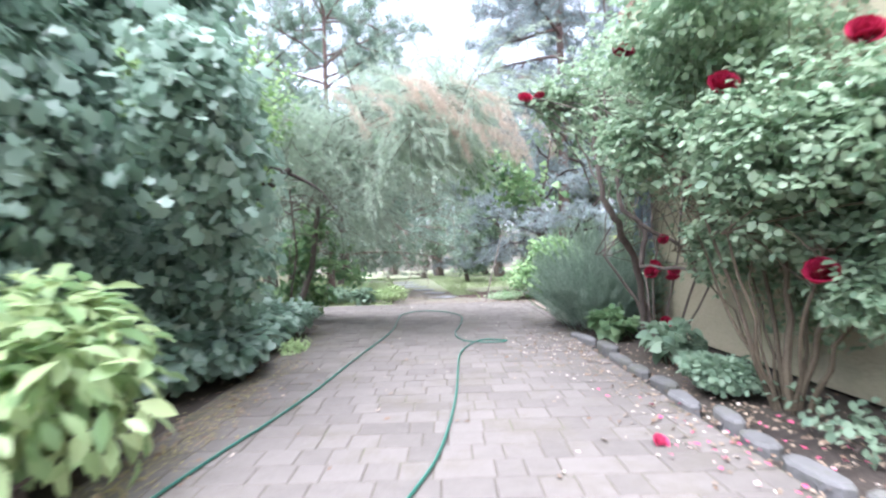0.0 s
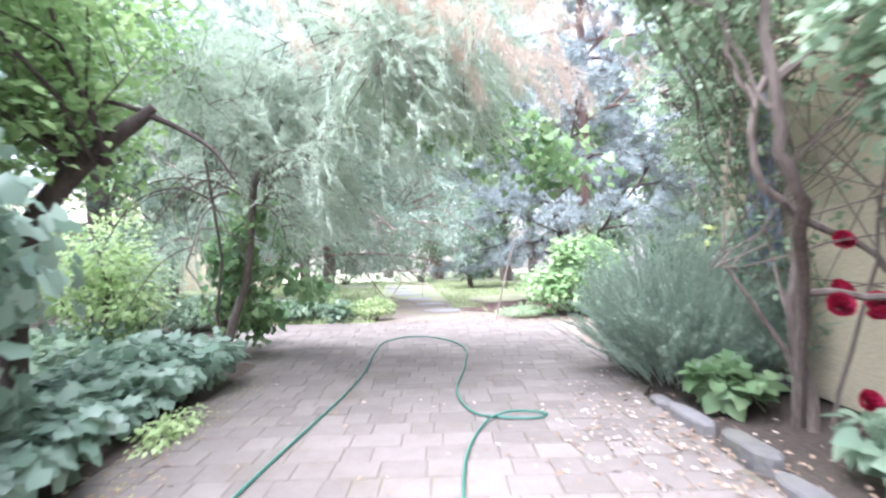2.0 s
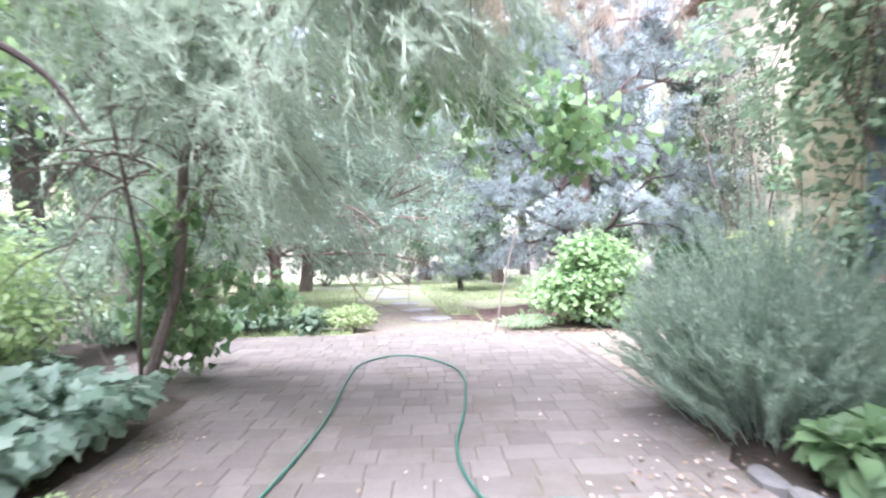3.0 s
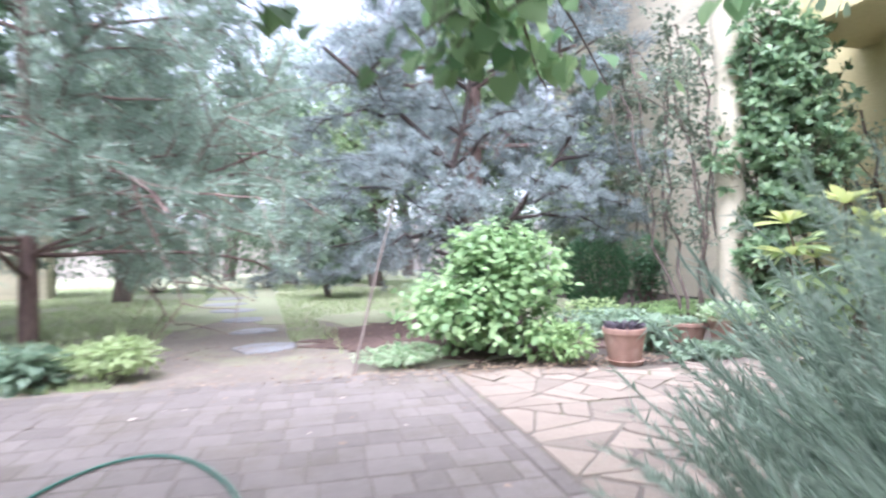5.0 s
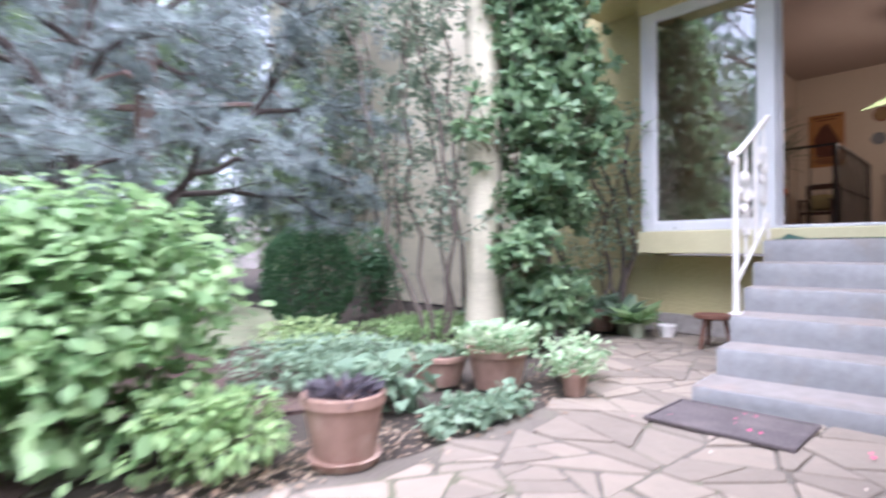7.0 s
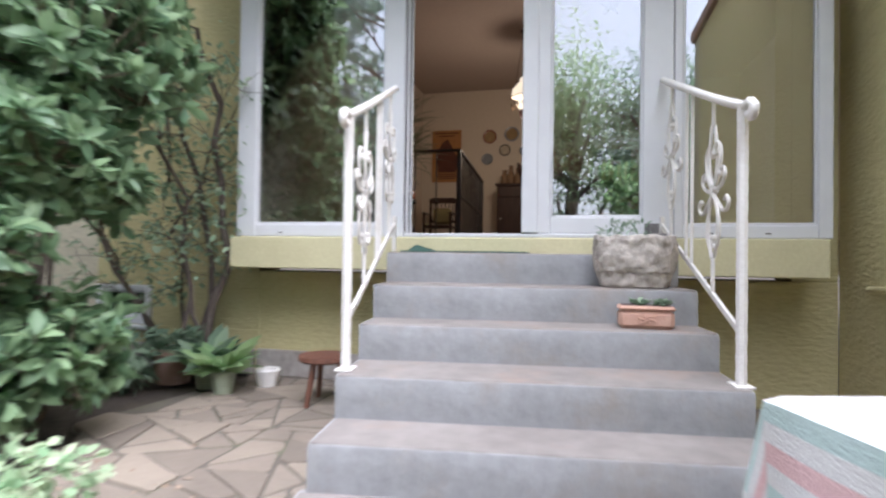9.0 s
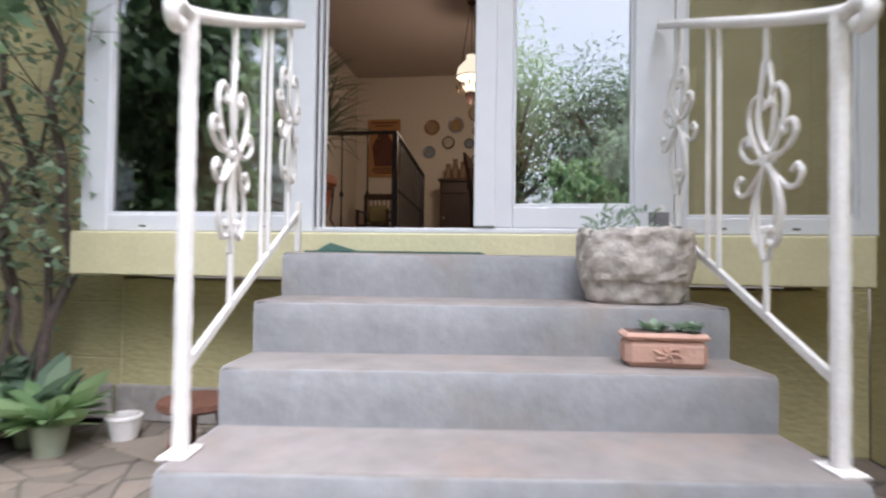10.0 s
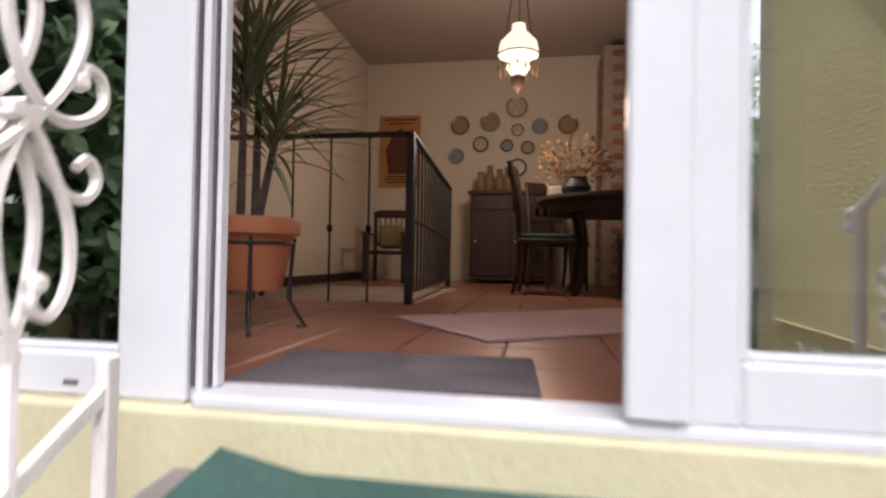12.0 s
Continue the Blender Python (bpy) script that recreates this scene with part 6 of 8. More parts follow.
def drape(u, v):
    """A point of the cloth, flat on the table and hanging past its edges in soft folds."""
    x, y, z = u, v, TZ + 0.006
    ox, oy = max(TX0 - u, u - TX1, 0.0), max(TY0 - v, v - TY1, 0.0)
    fold = 0.018 * math.sin(v * 21) * min(1, ox * 6) + 0.018 * math.sin(u * 19) * min(1, oy * 6)
    if ox > 0:
        x = (TX0 - 0.012 - fold - ox * 0.1) if u < TX0 else (TX1 + 0.012 + fold + ox * 0.1)
    if oy > 0:
        y = (TY0 - 0.012 - fold) if v < TY0 else (TY1 + 0.012 + fold * 0.6 + oy * 0.05)
    drop = math.hypot(ox, oy) if (ox and oy) else max(ox, oy)
    return (x, y, z - drop)


c_u = [TX0 - 0.46 + (TX1 - TX0 + 0.92) * i / NU for i in range(NU + 1)]
c_v = [TY0 - 0.34 + (TY1 - TY0 + 0.68) * j / NV for j in range(NV + 1)]
c_s = Shape().add([drape(u, v) for u in c_u for v in c_v], [(i * (NV + 1) + j, (i + 1) * (NV + 1) + j, (i + 1) * (NV + 1) + j + 1, i * (NV + 1) + j + 1) for i in range(NU) for j in range(NV)])
c_me = c_s.mesh("cloth", M_WHITE_CLOTH, True)
c_me.materials.append(M_PINK_CLOTH)
c_me.materials.append(M_AQUA_CLOTH)
for poly in c_me.polygons:
    i = poly.index // NV
    j = poly.index % NV
    e = min(i, NU - 1 - i, j, NV - 1 - j)
    poly.material_index = 1 if e in (1, 2, 3, 8) else 2 if e in (5, 6, 10) else 0
c_ob = new("cloth", c_me)
c_ob.parent = cloth
f_rng = np.random.default_rng(121)
for side in (0, 1):
    f_n = 420
    fu = f_rng.uniform(c_u[0], c_u[-1], f_n) if side else np.full(f_n, c_u[0])
    fv = np.full(f_n, c_v[-1]) if side else f_rng.uniform(c_v[0], c_v[-1], f_n)
    fp = np.array([drape(a, b) for a, b in zip(fu, fv)])
    tagged(leaf_part("fringe", cloth, STRAND, M_WHITE_CLOTH, fp, f_rng.normal(0, 0.25, (f_n, 3)) + np.array((0, 0, -1)), f_rng.normal(0, 1, (f_n, 3)), 0.05, "knotted white fringe"), kind="stuff")

TABLE_TURN = pose(4.5, 8.46, 0, 0, 0, 16) @ pose(-4.5, -8.46, 0)
tab.matrix_world = TABLE_TURN
cloth.matrix_world = TABLE_TURN

# folding chair beside the table
chair = thing("garden_chair", (3.50, 8.20, 0), "red-brown wooden garden chair at the table", "chair", turn=90)
for k in range(5):
    part("seat_slat", Shape().box((-0.20, -0.19 + k * 0.078, 0.41), (0.20, -0.125 + k * 0.078, 0.428), 0.004), M_WOOD_RED, chair)
for x in (-0.2, 0.2):
    part("front_leg", Shape().box((x - 0.018, -0.20, 0), (x + 0.018, -0.16, 0.41), 0.004), M_WOOD_RED, chair)
    part("back_leg", Shape().box((x - 0.018, 0.16, 0), (x + 0.018, 0.20, 0.70), 0.006), M_WOOD_RED, chair)
    part("rail", Shape().box((x - 0.012, -0.16, 0.36), (x + 0.012, 0.16, 0.40), 0.003), M_WOOD_RED, chair)
part("top_rail", Shape().box((-0.235, 0.15, 0.70), (0.235, 0.21, 0.73), 0.008), M_WOOD_RED, chair)
for z in (0.50, 0.58, 0.66):
    part("back_slat", Shape().box((-0.182, 0.17, z - 0.025), (0.182, 0.188, z + 0.025), 0.004), M_WOOD_RED, chair)


# potted aucuba at the terrace corner
def aucuba_pot(at):
    rng = np.random.default_rng(131)
    root = thing("potted_aucuba", at, "spotted yellow-green aucuba in a terracotta pot", "potted plant")
    r, h = 0.2, 0.34
    wide = 1.25
    part("pot", Shape().lathe([(r * 0.68, 0), (r * 0.7, 0.01), (r * 0.93, h - 0.06), (r, h - 0.055), (r, h - 0.006), (r - 0.006, h), (r - 0.02, h), (r - 0.03, h - 0.05), (0.01, h - 0.06)], 32), M_TERRACOTTA, root, smooth=True)
    part("soil", Shape().lathe([(r - 0.032, h - 0.055), (0.1, h - 0.045), (0.01, h - 0.042)], 16), M_MULCH, root)
    ends = [(0.05, 0.0, 1.08), (-0.16, 0.12, 1.0), (-0.14, -0.2, 0.95), (0.2, 0.06, 0.9), (0.26, -0.18, 1.02), (-0.2, 0.02, 0.86), (0.02, 0.16, 0.86), (-0.16, 0.16, 0.66), (-0.18, 0.1, 0.5), (0.0, 0.04, 1.0)]
    for e in [(a, b, 1.13 * c) for a, b, c in ends]:
        line = curl((rng.normal(0, 0.03), rng.normal(0, 0.03), h - 0.06), (e[0] * wide, e[1] * wide, 1), np.linalg.norm(np.array(e) - (0, 0, h)), 7, (e[0] * 0.5, e[1] * 0.5, 0), rng, 0.05)
        part("stem", Shape().tube(line, np.linspace(0.012, 0.006, len(line)), 6), M_GREEN_CANE, root)
        for lvl, (k, n, drop) in enumerate(((-1, 9, 0.5), (-2, 8, -0.05), (-3, 5, -0.5), (-5, 1, -0.9))):
            for q in range(n):
                a = 2 * math.pi * (q + 0.3 * lvl) / n + rng.normal(0, 0.2)
                d = np.array([[math.cos(a), math.sin(a), drop + rng.normal(0, 0.2)]])
                leaf_part("leaf", root, SLIM if q % 3 else OVAL, L_BRIGHT if lvl == 0 and e[2] > 0.9 else L_AUCUBA if rng.random() < 0.8 else L_COVER, line[k][None] , d, np.array([[0.0, 0, 1]]), [rng.uniform(0.13, 0.21) * (0.85 if lvl == 0 else 1)])
    return root


aucuba_pot((2.71, 8.0, 0))

# leaning pole
pole = Shape().tube([(0.78, 10.52, -0.02), (1.0, 11.15, 0.6), (1.27, 11.85, 1.3), (1.62, 12.7, 2.3)], [0.014, 0.012, 0.010, 0.008], 7)
tagged(new("leaning_pole", pole.mesh("leaning_pole", M_CANE, True)), "thin weathered wooden pole leaning into the cedar", "pole")

# garden hose on the path
hose = smooth_line([(-1.22, 1.6, 0.012), (-1.165, 2.2, 0.012), (-1.092, 2.7, 0.012), (-1.011, 3.15, 0.012), (-0.916, 3.86, 0.012), (-0.82, 5.0, 0.012), (-0.66, 6.7, 0.012), (-0.68, 7.95, 0.012), (-0.66, 8.6, 0.012), (-0.45, 8.97, 0.012), (-0.16, 8.95, 0.012), (0.13, 8.53, 0.012), (0.24, 8.0, 0.012), (0.2, 7.2, 0.012), (0.11, 6.4, 0.012), (0.19, 5.86, 0.012), (0.36, 5.72, 0.012), (0.56, 5.69, 0.012), (0.64, 5.76, 0.012), (0.55, 5.82, 0.014), (0.40, 5.76, 0.03), (0.26, 5.62, 0.014), (0.13, 5.1, 0.012), (0.09, 4.4, 0.012), (0.05, 3.5, 0.012), (-0.04, 2.61, 0.012), (-0.16, 2.1, 0.012), (-0.35, 1.5, 0.012)], 7)
tagged(new("garden_hose", Shape().tube(hose, 0.0075, 8).mesh("garden_hose", M_HOSE, True)), "green garden hose lying in a loop on the path", "hose")

# pipe along the wing wall, and a cable stub
pipe = Shape().tube([(WX - 0.4, 7.222, 0.78), (6.2, 7.222, 0.80), (5.0, 7.222, 0.82), (2.9, 7.222, 0.86)], 0.016, 8)
for x in (6.6, 5.4, 4.2):
    pipe.lathe([(0.02, -0.02), (0.022, 0), (0.02, 0.02)], 8, (0, 0, 0), m=pose(x, 7.222, 0.79 + (6.6 - x) * 0.016, 0, 90, 0))
tagged(new("wall_pipe", pipe.mesh("wall_pipe", M_YELLOW, True)), "thin painted pipe along the yellow wall", "pipe")

# closed parasol beside the wing wall
par = thing("closed_parasol", (2.32, 6.35, 0), "closed blue-grey parasol standing beside the wing wall", "parasol")
M_PARASOL = shade("faded_blue_canvas", (0.36, 0.43, 0.52), (0.27, 0.33, 0.41), 60, 4, 0.9, 0.4, 120)
part("pole", Shape().tube([(0, 0, 0), (0, 0, 2.1)], 0.018, 10), M_WHITE_IRON, par)
part("base", Shape().lathe([(0.2, 0), (0.2, 0.05), (0.05, 0.08), (0.03, 0.2), (0.02, 0.2)], 20), M_KERB, par, smooth=True)
folds = []
for z, r in ((0.85, 0.10), (1.0, 0.095), (1.4, 0.075), (1.9, 0.05), (2.15, 0.025)):
    folds.append((r, z))
f_v, f_f = [], []
for r, z in folds:
    for i in range(32):
        a = 2 * math.pi * i / 32
        k = r * (1 + 0.28 * math.cos(8 * a))
        f_v.append((k * math.cos(a), k * math.sin(a), z))
f_f = [(j * 32 + i, j * 32 + (i + 1) % 32, (j + 1) * 32 + (i + 1) % 32, (j + 1) * 32 + i) for j in range(4) for i in range(32)] + [tuple(range(128, 160))]
part("canopy", Shape().add(f_v, f_f), M_PARASOL, par, smooth=True)

# hanging ornaments behind the closed door leaf
star = thing("star_ornament", (FX + 0.045, 8.56, 2.48), "small straw star hanging in the door glass", "ornament")
s_v = [(-0.008, 0, 0), (0.008, 0, 0)] + [(0, (0.075 if k % 2 == 0 else 0.032) * math.sin(math.pi * k / 5), (0.075 if k % 2 == 0 else 0.032) * math.cos(math.pi * k / 5)) for k in range(10)]
part("star", Shape().add(s_v, [(0, 2 + k, 2 + (k + 1) % 10) for k in range(10)] + [(1, 2 + (k + 1) % 10, 2 + k) for k in range(10)]), M_PALE_PETAL, star)
part("thread", Shape().tube([(0, 0, 0.07), (0, 0, 0.2)], 0.0015, 4), M_WHITE_IRON, star)
wreath = thing("dark_wreath", (FX + 0.045, 8.58, 2.74), "dark twig wreath hanging in the door glass", "wreath")
w_s = Shape()
for k in range(5):
    w_s.tube([(0.012 * math.sin(k * 2 + a * 3), (0.15 + 0.022 * math.cos(k * 2.3 + a * 4)) * math.cos(a), (0.15 + 0.022 * math.cos(k * 2.3 + a * 4)) * math.sin(a)) for a in np.linspace(0, 2 * math.pi, 40)], 0.017, 5)
part("ring", w_s, M_DARK_BARK, wreath, smooth=True)


# ---- climbers on the house wall ----
def climber(at, lines, count, size, leaf, label, seed, template=LEAF, out=0.055, blooms=()):
    rng = np.random.default_rng(seed)
    root = thing("climbing_rose", at, label, "climber", "climbers on the house wall")
    tips = []
    s = Shape()
    for p0, p1, r in lines:
        a, b = np.array(p0, float), np.array(p1, float)
        k = 10
        bow = rng.normal(0, 0.22)
        pts = np.array([a + (b - a) * u + np.array([0, 0.25 * math.sin(u * 2.4) * (b[1] - a[1]) + bow * math.sin(u * 3.1), 0]) + np.append(rng.normal(0, 0.045, 2), 0) * (u > 0) for u in np.linspace(0, 1, k)])
        part("cane", Shape().tube(pts, np.linspace(r * 1.25, r * 0.6, k), 6), M_CANE, root, smooth=True)
        for i in range(3, k):
            for q in range(2):
                bough(s, pts[i], (rng.normal(-0.3, 0.5), rng.normal(0, 1), rng.uniform(-0.2, 0.8)), rng.uniform(0.2, 0.5), 0.005, 2, rng, (0, 0, -0.2), 0.6, (1, 3), 0.6, 4, 0.12, 4, tips)
    tagged(part("twig", s, M_CANE, root), kind="stuff")
    p, d = scatter(rng, tips, count, out)
    along, up = tilt(rng, len(p), 0.4)
    leaf_part("foliage", root, template, leaf, p, along + d * 0.4, up, rng.uniform(0.6, 1.3, len(p)) * size)


climber((7.15, 11.5, 0), [((0, 0, -0.03), (-0.05, -0.02, 2.6), 0.028), ((0.02, 0.06, -0.03), (-0.1, 0.5, 2.7), 0.022), ((-0.02, -0.06, -0.03), (-0.05, 0.25, 2.2), 0.018), ((0.0, 0.12, -0.03), (-0.2, 0.9, 2.4), 0.02), ((-0.06, 0.02, -0.03), (-0.25, 0.7, 1.6), 0.012), ((0.05, -0.08, -0.03), (0.0, -0.25, 1.9), 0.014), ((-0.05, 0.0, -0.03), (-0.35, 0.1, 3.0), 0.016)], 1800, 0.062, L_ROSE, "climbing rose with bare canes on the yellow wall", 141)
climber((6.3, 13.0, 0), [((0, 0, -0.03), (0, 0.3, 4.2), 0.025), ((0.1, 0.2, -0.03), (0.1, 0.9, 4.6), 0.022), ((0, -0.3, -0.03), (0.1, -0.4, 4.3), 0.022)], 2200, 0.085, L_WALLROSE, "sparse climbing rose before the pale house wall", 142)
climber((5.0, 11.9, 0), [((0, 0, -0.03), (-0.1, 0.2, 3.0), 0.02), ((-0.06, 0.05, -0.03), (-0.3, 0.1, 3.1), 0.018), ((0.1, 0.1, -0.03), (0.3, 0.0, 3.4), 0.014), ((-0.1, 0.1, -0.03), (-0.5, 0.6, 3.0), 0.018)], 1100, 0.08, L_WALLROSE, "bare-stemmed climbing rose at the column foot", 143)
climber((6.4, 14.9, 0), [((0, 0, -0.03), (0, 0.4, 4.8), 0.03), ((0.1, -0.4, -0.03), (0.1, -0.5, 4.8), 0.025), ((0.1, 0.6, -0.03), (0.2, 1.2, 4.9), 0.025), ((0.1, 1.4, -0.03), (0.2, 2.2, 4.9), 0.025)], 2600, 0.10, L_WALLROSE, "sparse climbing rose before the pale house wall", 144)

climber((6.5, 16.9, 0), [((0, 0, -0.03), (0, 0.4, 5.0), 0.03), ((0.1, -0.4, -0.03), (0.1, -0.8, 4.9), 0.025), ((0.1, 0.8, -0.03), (0.2, 1.4, 5.2), 0.025)], 2200, 0.11, L_WALLROSE, "leafy climber before the pale house wall", 145)

# ---- ground plants of the beds ----
for k, (x, y, rx, ry, h, tpl, leaf, size, count, lab) in enumerate((
        (3.6, 10.75, 0.3, 0.25, 0.3, HEART, L_COVER, 0.12, 90, "large-leaved green plant between the pots"),
        (3.85, 10.25, 0.5, 0.2, 0.14, LOBED, L_COVER, 0.05, 520, "low grey-green creeper at the paving edge"),
        (4.9, 10.45, 0.35, 0.3, 0.33, ROUND, L_PALEVAR, 0.05, 420, "cream-edged trailing plant among the pots"),
        (2.55, 10.5, 0.35, 0.3, 0.33, LEAF, L_LIGHT, 0.06, 700, "leafy green plant beside the hydrangea"),
        (3.7, 11.6, 0.9, 0.7, 0.26, ROUND, L_COVER, 0.05, 2300, "loose green ground cover in the house bed"),
        (5.0, 12.3, 0.9, 0.6, 0.28, LEAF, L_LIGHT, 0.05, 2000, "loose green ground cover in the house bed"),
        (3.9, 12.5, 0.5, 0.4, 0.3, LEAF, L_LIME, 0.05, 900, "light green ground plant in the house bed"),
        (2.6, 15.6, 0.9, 0.6, 0.5, LEAF, L_PALEVAR, 0.06, 1400, "pale silvery ground plant behind the mulch"),
        (5.9, 11.95, 0.5, 0.3, 0.5, LEAF, L_COVER, 0.08, 1000, "green ferny plant at the column foot"),
        (6.75, 11.75, 0.25, 0.2, 0.4, SLIM, L_COVER, 0.14, 220, "green ferny plant by the wall"),
        (1.78, 5.85, 0.26, 0.32, 0.28, HEART, L_LIGHTHEART, 0.12, 170, "bright heart-leaved plant at the kerb"),
        (1.88, 4.5, 0.24, 0.36, 0.3, HEART, L_COVER, 0.11, 170, "green heart-leaved plant at the kerb"),
        (1.74, 3.55, 0.3, 0.36, 0.24, LOBED, L_COVER, 0.045, 1500, "low spreading grey-green juniper-like plant"),
        (1.95, 2.5, 0.38, 0.8, 0.13, ROUND, L_COVER, 0.055, 200, "low round-leaved seedlings under the rose"),
        (-2.5, 10.9, 1.0, 0.35, 0.35, LEAF, L_COVER, 0.07, 1900, "green plants along the far paving edge"),
        (-1.1, 10.95, 0.45, 0.25, 0.38, LEAF, L_GRASS, 0.06, 1200, "dry grassy tuft at the far paving edge"),
        (-3.6, 10.3, 0.7, 0.7, 0.5, LEAF, L_COVER, 0.08, 1500, "green plants beside the lawn"),
        (-1.55, 10.8, 0.3, 0.2, 0.3, HEART, L_COVER, 0.09, 260, "green plants along the far paving edge"),
        (-1.5, 5.5, 0.16, 0.4, 0.12, LEAF, L_LIME, 0.04, 420, "small weeds at the path edge"))):
    bush("ground_plant", (x, y, 0), (rx, ry), h, tpl, leaf, size, count, lab, 200 + k, stem_count=4, low=0.0, group="plants of the beds", droop=0.25)

# grass
gr = np.random.default_rng(151)
g_n = 70000
gx, gy = gr.uniform(-9, 3.6, g_n), 10.65 + 15 * gr.random(g_n) ** 1.5
worn = np.array([noise.noise((a * 0.55, b * 0.4, 3.1)) for a, b in zip(gx, gy)])
keep = (worn > -0.12 + 0.5 * (np.abs(gx + 0.35 + 0.09 * (gy - 11)) < 0.7) + 0.09 * np.maximum(13.5 - gy, 0) ** 0.5) & ~((gx > 0.75) & (gy < 14.3))
gp = np.stack([gx, gy, np.full(g_n, -0.02)], 1)[keep]
g_n = len(gp)
grass = new("grass", leaf_mesh("grass", BLADE, L_GRASS, gp, np.stack([gr.normal(0, 0.4, g_n), gr.normal(0, 0.4, g_n), np.ones(g_n)], 1), gr.normal(0, 1, (g_n, 3)), gr.uniform(0.04, 0.10, g_n)))
tagged(grass, "short pale lawn grass", "grass", kind="stuff")

# fallen leaves and petals
def litter(name, spots, size, material, label, seed, template=LEAF, z=0.006):
    rng = np.random.default_rng(seed)
    P = []
    for x, y, sx, sy, n in spots:
        P.append(np.stack([rng.normal(x, sx, n), rng.normal(y, sy, n), np.full(n, z)], 1))
    P = np.concatenate(P)
    n = len(P)
    a = rng.uniform(0, 6.28, n)
    along = np.stack([np.cos(a), np.sin(a), rng.uniform(-0.02, 0.35, n)], 1)
    up = np.stack([rng.normal(0, 0.25, n), rng.normal(0, 0.25, n), np.ones(n)], 1)
    tagged(new(name, leaf_mesh(name, template, material, P, along, up, rng.uniform(0.6, 1.3, n) * size)), label, "litter", kind="stuff")


litter("dry_leaves", [(1.35, 4.6, 0.22, 1.3, 420), (1.0, 5.3, 0.25, 0.5, 120), (-1.45, 5.0, 0.2, 1.5, 120), (1.85, 3.0, 0.25, 1.0, 420), (1.42, 4.0, 0.1, 1.2, 260), (-1.4, 3.4, 0.12, 1.0, 260), (0, 5, 1.0, 3.0, 90), (2.2, 12.4, 0.9, 0.9, 500), (3.5, 10.25, 0.7, 0.1, 160), (1.0, 10.45, 1.0, 0.08, 200), (-0.8, 11.6, 1.6, 0.8, 700), (0.5, 12.4, 0.9, 0.9, 500), (2.0, 10.35, 0.6, 0.1, 160), (2.6, 10.35, 0.7, 0.15, 420), (4.6, 10.7, 0.5, 0.3, 250)], 0.035, M_DRY_LEAF, "fallen dry leaves on path and beds", 161)
litter("faded_petals", [(1.2, 4.8, 0.25, 1.2, 110), (1.35, 2.7, 0.25, 0.6, 40), (0, 5, 1.2, 3.0, 60), (1.0, 5.4, 0.25, 0.4, 90), (4.7, 9.3, 0.2, 0.25, 26)], 0.03, M_PALE_PETAL, "faded pale petals on the paving", 162, ROUND)
litter("pink_petals", [(1.3, 2.4, 0.2, 0.3, 30), (1.7, 2.6, 0.3, 0.5, 24), (4.72, 9.35, 0.14, 0.22, 10), (1.2, 3.2, 0.2, 0.5, 12), (4.9, 8.6, 0.15, 0.12, 6)], 0.03, M_PINK_PETAL, "fallen pink rose petals", 163, ROUND, 0.02)
litter("yellow_blossom_bits", [(-1.38, 2.6, 0.1, 0.7, 900), (-1.42, 4.0, 0.08, 0.8, 500), (-1.5, 6.3, 0.1, 0.4, 160)], 0.016, shade("dry_yellow_blossom", (0.42, 0.38, 0.17), (0.25, 0.20, 0.09), 30, 8, 0.9, 0.0, island=0.7), "dry yellow blossom bits along the path edge", 165, ROUND)
fallen = thing("fallen_rose", (1.0, 2.62, 0.0), "fallen pink rose bloom on the paving", "flower")
bloom(fallen, (0, 0, 0.004), 0.038, np.random.default_rng(164), M_PINK_PETAL)


